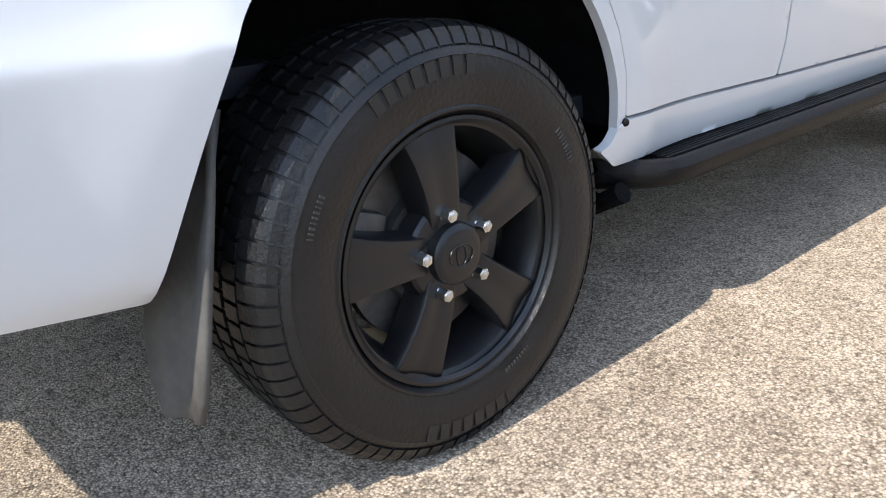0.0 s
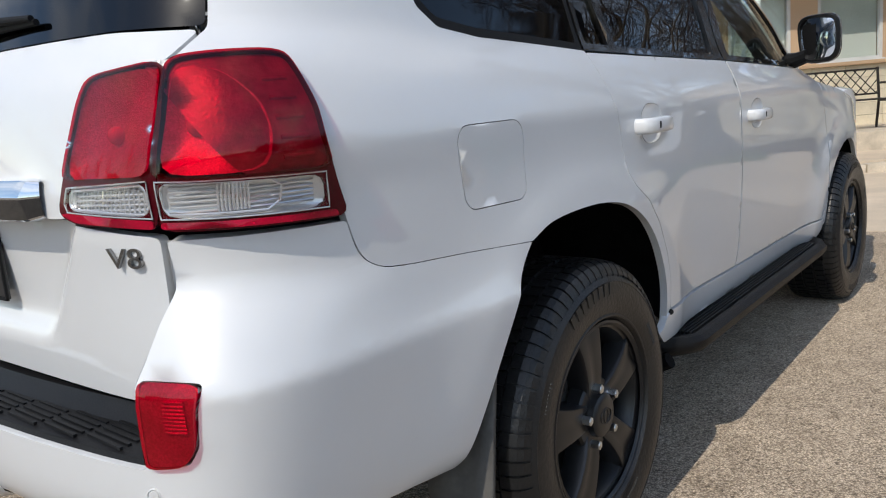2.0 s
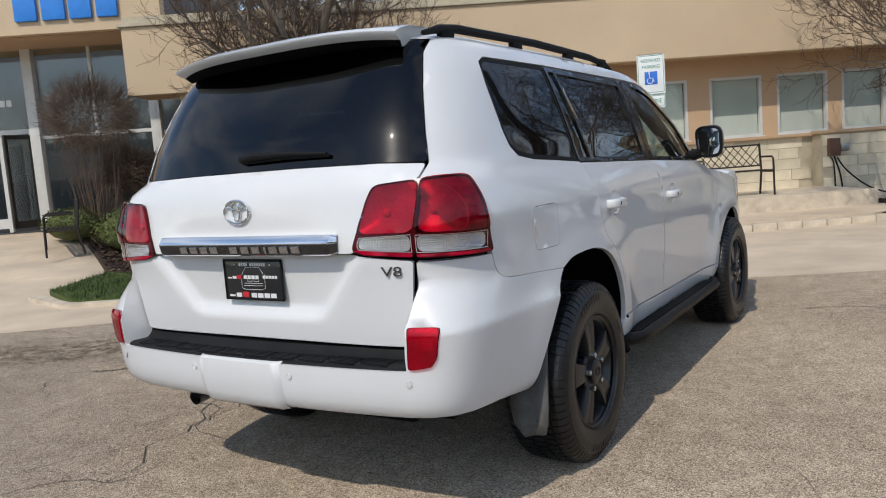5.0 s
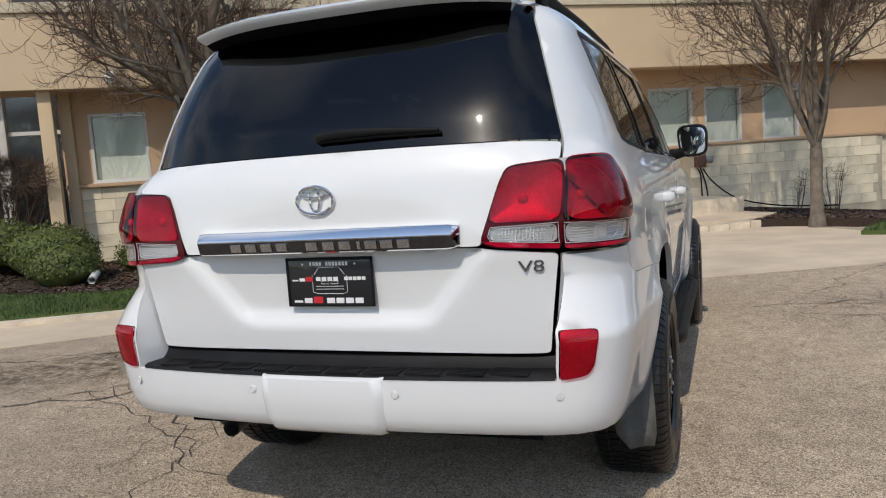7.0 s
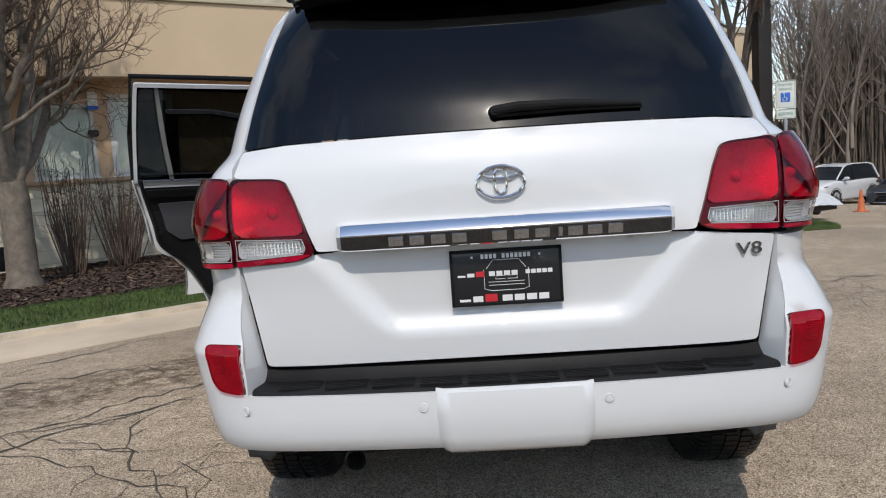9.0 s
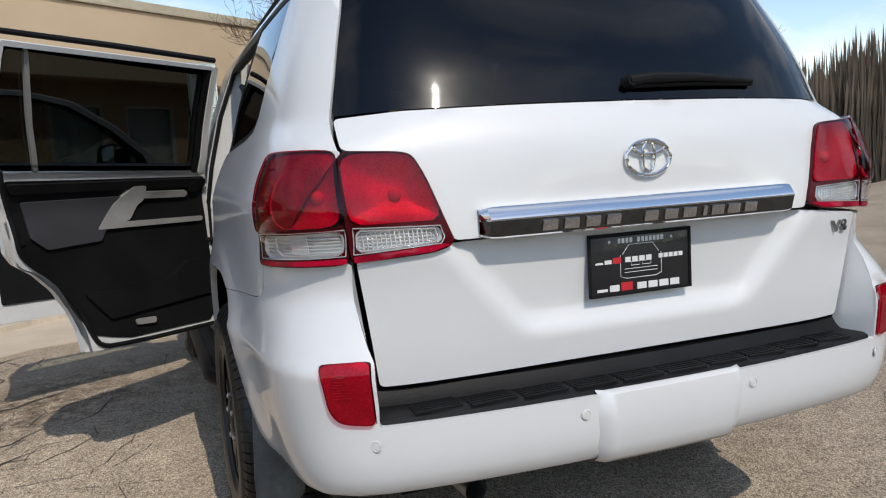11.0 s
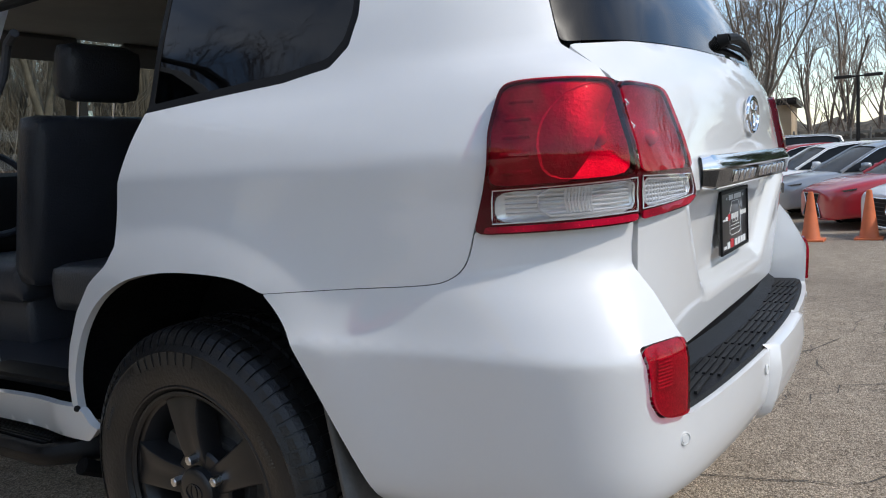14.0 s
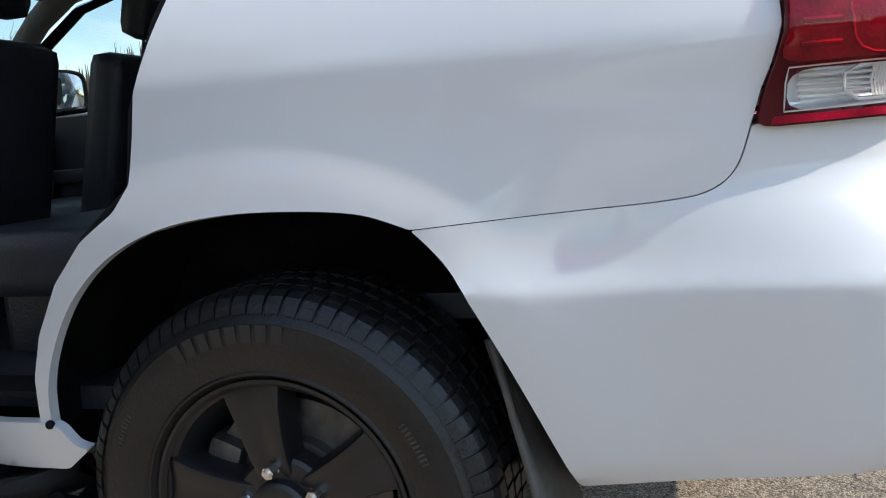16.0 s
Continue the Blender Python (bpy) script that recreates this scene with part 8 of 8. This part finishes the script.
def parking_sign(at, rz, label, post):
    t = thing("parking_sign", label, "sign", at, rz, "parking signs")
    if post:
        bm = boxed(0.045, 0.03, 2.30, 0.004, (0, 0.02, 1.05))
        part("post", bm, STEEL, t, "green-grey steel post")
    z = 2.06
    bm = boxed(0.305, 0.004, 0.445, 0.012, (0, 0, z))
    main = part("panel", bm, SIGNWHITE, t)
    bm = bmesh.new()
    for x, zz, a, b in ((0, z + 0.205, 0.27, 0.005), (0, z - 0.205, 0.27, 0.005), (-0.138, z, 0.005, 0.40), (0.138, z, 0.005, 0.40)):
        box(bm, x, -0.003, zz, a, 0.002, b)
    part("border", bm, SIGNGREEN, main, shade=False)
    for text, zz, sz in (("RESERVED", z + 0.150, 0.052), ("PARKING", z + 0.080, 0.052)):
        bm = letters(text, sz, 0.001)
        bmesh.ops.transform(bm, matrix=Matrix.Translation((0, -0.004, zz)) @ Matrix.Diagonal((0.92, 1, 1, 1)), verts=bm.verts)
        part("lettering", bm, SIGNGREEN, main, shade=False)
    bm = boxed(0.14, 0.003, 0.145, 0.002, (0, -0.003, z - 0.045))
    part("blue_field", bm, SIGNBLUE, main)
    bm = bmesh.new()
    tube(bm, [(-0.012 + 0.03 * math.cos(t_), -0.006, z - 0.075 + 0.03 * math.sin(t_)) for t_ in np.linspace(2.2, 6.6, 18)], 0.005, 6)
    tube(bm, [(-0.018, -0.006, z + 0.0), (-0.014, -0.006, z - 0.045), (0.018, -0.006, z - 0.048), (0.032, -0.006, z - 0.085)], 0.005, 6)
    bmesh.ops.create_uvsphere(bm, u_segments=10, v_segments=6, radius=0.010, matrix=Matrix.Translation((-0.02, -0.006, z + 0.012)))
    part("symbol", bm, WHITEINK, main)
    bm = boxed(0.29, 0.004, 0.145, 0.01, (0, 0, z - 0.305))
    fine = part("lower_panel", bm, SIGNWHITE, t)
    bm = letters("$250 FINE", 0.058, 0.001)
    bmesh.ops.transform(bm, matrix=Matrix.Translation((0, -0.004, z - 0.305)) @ Matrix.Diagonal((0.86, 1, 1.2, 1)), verts=bm.verts)
    part("lettering", bm, SIGNGREEN, fine, shade=False)
    bm = bmesh.new()
    for x, zz, a, b in ((0, z - 0.245, 0.26, 0.004), (0, z - 0.365, 0.26, 0.004), (-0.134, z - 0.305, 0.004, 0.12), (0.134, z - 0.305, 0.004, 0.12)):
        box(bm, x, -0.003, zz, a, 0.002, b)
    part("border", bm, SIGNGREEN, fine, shade=False)


parking_sign((-0.48, 5.75, 0.11), 17, "white reserved parking sign on a steel post", True)
parking_sign((5.04, 9.48, -0.05), -18, "white reserved parking sign on a steel post", True)

# square lamp pole on a concrete foot
t = thing("lamp_pole", "black square lamp pole on a concrete foot", "lamp pole", (4.28, 8.42, ground_z(4.28, 8.42)), 10)
bm = boxed(0.20, 0.20, 6.5, 0.01, (0, 0, 3.3))
part("shaft", bm, DARKMETAL, t)
bm = bmesh.new()
bmesh.ops.create_cone(bm, cap_ends=True, segments=24, radius1=0.27, radius2=0.26, depth=0.14, matrix=Matrix.Translation((0, 0, 0.03)))
part("foot", bm, KERB, t)
bm = boxed(0.36, 0.36, 0.04, 0.01, (0, 0, 0.12))
part("base_plate", bm, DARKMETAL, t)

# charger on the stone pier with its cables
w = W3(7.98, WALL_S - 0.34)
t = thing("wall_charger", "brown wall charging box with hanging black cables", "charger", (w.x, w.y, 0), TURNB)
bm = boxed(0.20, 0.12, 0.32, 0.015, (0, -0.06, 1.12))
part("box", bm, material("brown_box_paint", (0.11, 0.055, 0.04), 0.5), t)
bm = boxed(0.16, 0.10, 0.14, 0.02, (0.20, -0.05, 1.10))
part("junction_box", bm, STEEL, t)
for pts in ([(-0.08, -0.08, 0.95), (-0.06, -0.16, 0.80), (-0.05, -0.18, 0.35), (-0.05, -0.2, 0.16)], [(0.05, -0.08, 0.92), (0.16, -0.25, 0.65), (0.45, -0.6, 0.32), (0.95, -1.2, 0.16), (1.6, -1.9, 0.14)], [(0.0, -0.06, 0.95), (0.10, -0.09, 0.6), (0.15, -0.10, 0.16)]):
    bm = bmesh.new()
    P_ = [Vector(p) for p in pts]
    fine_ = []
    for i in range(len(P_) - 1):
        a, b, c, d = P_[max(i - 1, 0)], P_[i], P_[i + 1], P_[min(i + 2, len(P_) - 1)]
        for j in range(5):
            q = j / 5
            fine_.append(0.5 * ((2 * b) + (c - a) * q + (2 * a - 5 * b + 4 * c - d) * q * q + (3 * b - a - 3 * c + d) * q ** 3))
    tube(bm, fine_ + [P_[-1]], 0.014, 8)
    part("cable", bm, BLACK, t)
# down pipe end by the hedge
w = W3(-2.75, 7.3)
t = thing("drain_pipe", "short white drain pipe end on the mulch", "pipe", (w.x, w.y, 0.16), TURNB)
bm = bmesh.new()
tube(bm, [(0, 0.4, 0.06), (0, 0, 0.0)], 0.05, 14, False)
tube(bm, [(0, 0.4, 0.06), (0, 0, 0.0)], 0.044, 14, False)
part("pipe", bm, SIGNWHITE, t)
w = W3(-1.15, 9.9)
t = thing("utility_box", "small black utility box by the wall", "box", (w.x, w.y, 0.1), TURNB)
bm = boxed(0.22, 0.16, 0.34, 0.02, (0, 0, 0.25))
part("case", bm, BLACK, t)


def cone(at):
    t = thing("traffic_cone", "faded orange traffic cone on the asphalt", "traffic cone", at, group="traffic cones")
    bm = boxed(0.36, 0.36, 0.035, 0.01, (0, 0, 0.018))
    part("base", bm, ORANGE, t)
    bm = bmesh.new()
    lathe(bm, [(0.14, 0.03), (0.125, 0.05), (0.035, 0.70), (0.025, 0.71), (0.001, 0.71)], 24, "Z")
    part("body", bm, ORANGE, t)


for x, y in ((10.35, -0.66), (10.9, 1.22), (10.5, 0.72), (10.0, 0.05), (12.4, 21.9), (16.0, 7.0)):
    cone((x, y, ground_z(x, y)))

# ---------------------------------------------------------------- parked cars


CARGLASS = material("dark_parked_car_glass", (0.018, 0.022, 0.026), 0.2, vary=0.3, scale=2.0, spec=0.12)
SMOKELAMP = material("smoked_headlight_plastic", (0.10, 0.105, 0.11), 0.12, 0.6, vary=0.3, coat=0.8)


def parked(at, rz, paint, suv, label):
    """A parked car: local x ahead, y to its left."""
    t = thing("parked_car", label, "car", at, rz, "parked cars across the lot")
    L, H = (4.7, 1.70) if suv else (4.75, 1.44)
    belt = 1.05 if suv else 0.92
    bonnet = 1.08 if suv else 0.88
    f = L / 2
    # body: cross sections along the length (x, sill, shoulder, half width)
    st = [(-f, 0.42, 0.72, 0.62), (-f + 0.06, 0.30, belt * 0.95, 0.80), (-f + 0.7, 0.22, belt * 1.01, 0.90), (-0.2, 0.19, belt * 0.985, 0.915), (0.75, 0.19, belt * 0.97, 0.91), (1.15, 0.19, bonnet * 1.03, 0.905), (1.65, 0.20, bonnet * 0.99, 0.895), (f - 0.42, 0.20, bonnet * 0.92, 0.885), (f - 0.20, 0.18, bonnet * 0.85, 0.85), (f - 0.07, 0.17, bonnet * 0.79, 0.74), (f - 0.01, 0.18, bonnet * 0.76, 0.60), (f, 0.20, bonnet * 0.74, 0.50)]
    bm = bmesh.new()
    rows = []
    for x, z0, z1, w_ in st:
        zm = z0 + (z1 - z0) * 0.60
        ring = [(-w_ * 0.88, z0), (-w_ * 0.985, z0 + 0.05), (-w_ * 0.975, zm - 0.12), (-w_, zm), (-w_ * 0.985, z1 - 0.07), (-w_ * 0.90, z1 - 0.005), (-w_ * 0.5, z1 + 0.022), (0, z1 + 0.030)]
        ring += [(-y, z) for y, z in ring[:-1][::-1]]
        rows.append([bm.verts.new((x, y, z)) for y, z in ring])
    for p, c in zip(rows, rows[1:]):
        for k in range(len(p)):
            bm.faces.new((p[k], p[(k + 1) % len(p)], c[(k + 1) % len(p)], c[k]))
    bm.faces.new(rows[0])
    bm.faces.new(rows[-1][::-1])
    ob = part("body", bm, paint, t, sharp=60)
    ob.modifiers.new("round", "SUBSURF").levels = 2
    ob.modifiers["round"].render_levels = 2
    # cabin: rounded glass house with a curved roof
    top = [(-f + (0.25 if suv else 0.62), belt - 0.03, 0.80), (-f + (0.50 if suv else 1.15), H - 0.10, 0.64), (-f + (0.85 if suv else 1.6), H - 0.015, 0.61), (-0.25, H, 0.615), (0.15, H - 0.03, 0.61), (0.42, H - 0.10, 0.63), (1.18, bonnet + 0.02, 0.77)]
    bm = bmesh.new()
    Lr = [[bm.verts.new((x + (0.16 * (1 - u * u) if x > 1 else 0.05 * (1 - u * u) if x > 0.1 else 0), u * w_, z + 0.035 * (1 - u * u) * (1 if z > belt + 0.1 else 0))) for u in (-1, -0.6, 0, 0.6, 1)] for x, z, w_ in top]
    for p, c in zip(Lr, Lr[1:]):
        for k in range(4):
            bm.faces.new((p[k], p[k + 1], c[k + 1], c[k]))
    for e in (0, -1):
        bm.faces.new([p[e] for p in Lr] if e == 0 else [p[e] for p in Lr][::-1])
    part("glasshouse", bm, CARGLASS, t, "dark window glass", sharp=50)
    bm = bmesh.new()
    Rr = [[bm.verts.new((x + (0.05 * (1 - u * u) if x > 0.1 else 0), u * (w_ + 0.012), z + 0.014 + 0.035 * (1 - u * u))) for u in (-1, -0.6, 0, 0.6, 1)] for x, z, w_ in top[2:6]]
    for p, c in zip(Rr, Rr[1:]):
        for k in range(4):
            bm.faces.new((p[k], p[k + 1], c[k + 1], c[k]))
    part("roof", bm, paint, t)
    for sg in (1, -1):
        bm = bmesh.new()
        tube(bm, [(x, sg * (w_ + 0.006), z + 0.006) for x, z, w_ in top], [0.05, 0.05, 0.034, 0.028, 0.028, 0.030, 0.034], 8)
        part("pillar", bm, paint, t)
        bm = bmesh.new()
        tube(bm, [(x, sg * (w_ + 0.034 * (0.4 if z < belt + 0.1 else 1)), z - 0.016) for x, z, w_ in top[1:]], 0.010, 6)
        part("window_trim", bm, CHROME, t, "bright window trim")
        bm = bmesh.new()
        tube(bm, [(-0.10, sg * 0.80, belt - 0.02), (-0.16, sg * 0.642, H - 0.03)], 0.03, 6)
        part("pillar", bm, BLACKGLASS, t)
        m = new("door_mirror")
        m.parent = t
        bm = bmesh.new()
        box(bm, 0.80, sg * 1.00, belt + 0.09, 0.15, 0.21, 0.13, bev=0.05)
        tube(bm, [(0.84, sg * 0.84, belt + 0.02), (0.82, sg * 0.94, belt + 0.06)], 0.03, 8)
        part("shell", bm, paint, m, sharp=60)
        # swept headlight round the corner
        bm = bmesh.new()
        for u in range(7):
            q_ = u / 6
            ang = radians(12 + 62 * q_)
            x0, y0 = f - 0.48 + 0.455 * math.cos(ang), 0.32 + 0.60 * math.sin(ang)
            zl, zh = bonnet * (0.70 + 0.095 * q_), bonnet * (0.745 + 0.085 * q_)
            for dx, dy in ((0.0, 0.0), (-0.09, -0.06)):
                bm.verts.new((x0 + dx, sg * (y0 + dy), zl))
                bm.verts.new((x0 + dx, sg * (y0 + dy), zh))
        bm.verts.ensure_lookup_table()
        for u in range(6):
            o, n_ = u * 4, u * 4 + 4
            for i, j in ((0, 1), (1, 3), (3, 2), (2, 0)):
                bm.faces.new([bm.verts[k] for k in (o + i, o + j, n_ + j, n_ + i)])
        bm.faces.new([bm.verts[k] for k in (0, 1, 3, 2)])
        bm.faces.new([bm.verts[k] for k in (24, 26, 27, 25)])
        part("headlight", bm, SMOKELAMP, t, "smoked headlight")
        bm = bmesh.new()
        prism(bm, [(0.56, 0.24), (0.72, 0.26), (0.70, 0.44), (0.66, 0.30)], 0, 0.06, pose(f - 0.20, 0, 0, 90, 0, 90) @ Matrix.Diagonal((sg, 1, 1, 1)))
        part("side_intake", bm, BLACK, t, shade=False)
        bm = boxed(0.22, 0.26, 0.12, 0.03, (-f + 0.13, sg * 0.64, belt * 0.86))
        part("tail_light", bm, RED, t)
    # waisted grille with a bright frame
    outline = [(-0.36, 0.64), (0.36, 0.64), (0.25, 0.47), (0.42, 0.23), (-0.42, 0.23), (-0.25, 0.47)]
    k_ = bonnet / 0.88
    bm = bmesh.new()
    prism(bm, [(y, z * k_) for y, z in outline], -0.10, 0.010, pose(f, 0, 0, 90, 0, 90))
    g = part("grille", bm, BLACK, t, shade=False)
    bm = bmesh.new()
    tube(bm, [(f + 0.010, y, z * k_) for y, z in outline + outline[:1]], 0.010, 6, False)
    part("grille_frame", bm, CHROME, g, "bright grille frame")
    for k in range(6):
        bm = boxed(0.014, 0.44 + 0.04 * abs(k - 3), 0.010, 0.002, (f + 0.012, 0, (0.27 + 0.06 * k) * k_))
        part("grille_bar", bm, GREYTRIM, g)
    for x in (-1.38, 1.42):
        for sg in (1, -1):
            wv = new("wheel")
            wv.parent = t
            wv.matrix_basis = pose(x, sg * 0.805, 0.335 if not suv else 0.36, 0, 0, 90 if sg > 0 else -90)
            k = 1.0 if not suv else 1.07
            bm = bmesh.new()
            lathe(bm, [(0.250 * k, 0.09), (0.262 * k, 0.113), (0.30 * k, 0.118), (0.325 * k, 0.10), (0.335 * k, 0.06), (0.335 * k, -0.1), (0.2 * k, -0.1)], 36)
            part("tyre", bm, RUBBER, wv)
            bm = bmesh.new()
            lathe(bm, [(0.254 * k, 0.09), (0.254 * k, 0.113), (0.240 * k, 0.113), (0.225 * k, 0.06), (0.215 * k, -0.05)], 36)
            lathe(bm, [(0.062, 0.085), (0.058, 0.104), (0.001, 0.106)], 20)
            part("rim", bm, STEEL, wv)
            for j in range(10):
                bm = bmesh.new()
                box(bm, 0.098, 0, 0.145 * k, 0.018, 0.020, 0.20 * k, Matrix.Rotation(j * math.tau / 10 + (0.09 if j % 2 else -0.09), 4, "X"))
                part("spoke", bm, STEEL, wv, shade=False)
            bm = bmesh.new()
            lathe(bm, [(0.395 * k, -0.06), (0.395 * k, 0.104), (0.383 * k, 0.108)], 32)
            lathe(bm, [(0.395 * k, 0.02), (0.05, 0.02)], 32)
            part("wheel_arch", bm, LINER, t).matrix_basis = pose(x, sg * 0.80, 0.355, 0, 0, 90 if sg > 0 else -90)
    return t


HX = math.degrees(math.atan2(0.89, -0.45))
for k, (paint, suv, lab) in enumerate(((PAINT, False, "white sedan parked across the lot"), (REDPAINT, False, "red sedan parked across the lot"), (GREYPAINT, False, "silver grey coupe parked across the lot"), (PAINT, False, "white sedan in the row of cars"), (REDPAINT, False, "red hatchback in the row of cars"), (GREYPAINT, True, "silver off-road car in the row"), (DARKPAINT, True, "dark off-road car in the row"))):
    nx, ny = 10.8 + 2.25 * k, -0.75 + 1.15 * k
    x, y = nx + 2.37 * 0.45, ny - 2.37 * 0.89
    parked((x, y, ground_z(x, y)), HX, paint, suv, lab)
for x, y, rz, paint, suv, lab in ((26.5, 12.0, 205, PAINT, True, "white off-road car parked by the trees"), (27.5, 9.0, 205, DARKPAINT, True, "dark off-road car parked by the trees"), (15.9, 31.2, 215, PAINT, True, "white off-road car at the far side"), (18.4, 29.6, 215, DARKPAINT, False, "dark sedan at the far side"), (23.0, 4.0, 190, DARKPAINT, False, "dark sedan behind the row"), (25.0, -3.5, 190, GREYPAINT, False, "grey sedan behind the row"), (20.5, -7.5, HX, DARKPAINT, True, "dark off-road car behind the white sedan")):
    parked((x, y, ground_z(x, y)), rz, paint, suv, lab)

# white tarpaulin heap
t = thing("covered_load", "white tarpaulin drawn over a heap on a trailer", "tarpaulin", (7.75, 17.2, ground_z(7.75, 17.2)), 36)
bm = bmesh.new()
rows = []
for i in range(15):
    x = -1.6 + 3.3 * i / 14
    hgt = 1.35 * (1 - max(0, (x - 0.3) / 2.1) ** 1.2 * 0.75) if x > 0.3 else 1.2 + 0.08 * x
    rows.append([bm.verts.new((x + 0.05 * noise.noise((x, k, 3)), -1.0 + 2.0 * k / 8, max(0.02, 0.15 + hgt * (1 - abs(k - 4) / 4 * 0.85) + 0.06 * noise.noise((x * 2, k * 0.9, 1))))) for k in range(9)])
for p, c in zip(rows, rows[1:]):
    for k in range(8):
        bm.faces.new((p[k], p[k + 1], c[k + 1], c[k]))
part("sheet", bm, COVERM, t)
bm = boxed(3.1, 1.8, 0.16, 0.02, (0, 0, 0.24))
part("trailer_bed", bm, DARKMETAL, t)
for x in (-0.9, 0.9):
    bm = bmesh.new()
    bmesh.ops.create_cone(bm, cap_ends=True, segments=20, radius1=0.2, radius2=0.2, depth=1.5, matrix=Matrix.Translation((x, 0, 0.26)) @ pose(0, 0, 0, 90))
    part("wheel_pair", bm, RUBBER, t)
# green skip
t = thing("waste_skip", "dark green metal waste skip", "skip", (12.3, 16.2, ground_z(12.3, 16.2)), 20)
bm = bmesh.new()
prism(bm, [(-1.1, -0.7), (1.1, -0.7), (1.1, 0.7), (-1.1, 0.7)], 0.08, 1.1)
for v in bm.verts:
    if v.co.z < 0.5:
        v.co.x *= 0.85
part("bin", bm, material("green_skip_paint", (0.01, 0.09, 0.045), 0.5), t, shade=False)
bm = boxed(2.3, 1.5, 0.08, 0.02, (0, 0, 1.14))
part("lid", bm, BLACK, t)

# brushy hillside that closes the lot behind the fence
bm = bmesh.new()
rows = []
for i in range(121):
    y = -70 + 1.15 * i
    top = 2.6 + 1.3 * noise.noise((y * 0.06, 3.1, 0)) + 0.9 * noise.noise((y * 0.45, 7.7, 0)) + 0.5 * noise.noise((y * 1.4, 1.7, 0))
    rows.append([bm.verts.new((66 + 3 * noise.noise((y * 0.05, k, 2)) + dx, y, z * top / 2.6 if k else -2.2)) for k, (dx, z) in enumerate(((0, 0), (1.5, 0.6), (3.5, 1.5), (5.5, 2.2), (8, 2.6), (14, 2.3)))])
for p, c in zip(rows, rows[1:]):
    for k in range(5):
        bm.faces.new((p[k], p[k + 1], c[k + 1], c[k]))
tagged(part("hillside", bm, soil_material("brushy_hillside", (0.045, 0.040, 0.030), (0.15, 0.13, 0.10), 1.6, 1.0), sharp=0), "brown brushy hillside beyond the far fence", "hillside", kind="structure")

# wooden fence and light poles far behind the cars
t = thing("wood_fence", "grey weathered wooden fence behind the lot", "fence", (42.8, -3, 0.1), 88)
for k in range(26):
    bm = boxed(0.10, 0.10, 1.5, 0.01, (-10 + 0.9 * k, 0, 0.75))
    part("post", bm, WOODM, t)
for z in (0.45, 0.85, 1.25):
    bm = boxed(22.6, 0.05, 0.16, 0.01, (1.2, -0.06, z))
    part("board", bm, WOODM, t)
slab("far_lawn", [(33.0, -27.5), (42, -30), (44, -12), (35, -14)], -0.3, 0.12, GRASSM, "strip of bright grass before the far fence", "grass", step=3)
for x, y, h, arms in ((27.7, 0.8, 3.6, True), (32.8, -0.1, 5.0, False), (33.4, -2.3, 4.2, False)):
    t = thing("light_pole", "slim dark light pole at the edge of the lot", "light pole", (x, y, ground_z(x, y)), 0, "light poles of the lot")
    bm = bmesh.new()
    tube(bm, [(0, 0, 0), (0, 0, h)], [0.07, 0.055], 10)
    part("shaft", bm, DARKMETAL, t)
    if arms:
        bm = bmesh.new()
        box(bm, 0, -0.45, h, 0.28, 0.55, 0.10, bev=0.02)
        box(bm, 0, 0.45, h, 0.28, 0.55, 0.10, bev=0.02)
        tube(bm, [(0, -0.3, h), (0, 0.3, h)], 0.03, 8)
        part("lamp_head", bm, DARKMETAL, t)
# unseen pale building added behind the camera and far houses, for what the car mirrors
for x, y, wd, dp, h, rz in ((-6, -46, 30, 10, 5.0, 4), (62, -16, 14, 9, 4.6, 80), (64, 14, 12, 8, 4.2, 95)):
    t = thing("far_building", "low pale building set far off for the car to mirror", "building", (x, y, -0.4), rz)
    bm = boxed(wd, dp, h, 0, (0, 0, h / 2))
    part("wall", bm, STUCCO, t, shade=False)
    bm = boxed(wd + 0.8, dp + 0.8, 0.5, 0.05, (0, 0, h + 0.2))
    part("roof", bm, DARKMETAL, t)
    for k in range(int(wd / 3)):
        bm = boxed(1.4, 0.1, 1.3, 0.02, (-wd / 2 + 1.6 + 3 * k, dp / 2 + 0.01 if y < -20 else dp / 2, 1.7))
        part("window", bm, WINGLASS, t)

# ---------------------------------------------------------------- stone blocks of the base course
block_mesh = {}
for ln in (0.38, 0.52, 0.66):
    bm = boxed(ln - 0.007, 0.06, 0.193, 0.006)
    block_mesh[ln] = mesh_of("stone_block", bm, STONE, False)
rb_ = random.Random(77)


def course(a0, a1, z, s_):
    a = a0
    while a < a1 - 0.15:
        ln = rb_.choice((0.38, 0.52, 0.66, 0.66))
        if a + ln > a1:
            ln = 0.38
            if a + ln > a1 + 0.1:
                break
        ob = new("stone_block", block_mesh[ln])
        ob.parent = bld
        ob.matrix_basis = pose(a + ln / 2, s_ + 0.02 + rb_.uniform(-0.006, 0.006), z + 0.1)
        a += ln


for k in range(7):
    course(A0 + (0.2 if k % 2 else 0.0), 7.72, -0.05 + 0.2 * k, WALL_S)
for k in range(7):
    course(7.80 + (0.2 if k % 2 else 0.0), 12.35, -0.05 + 0.2 * k, WALL_S - 0.342)
for k in range(7):
    course(12.45, A1, -0.05 + 0.2 * k, WALL_S)
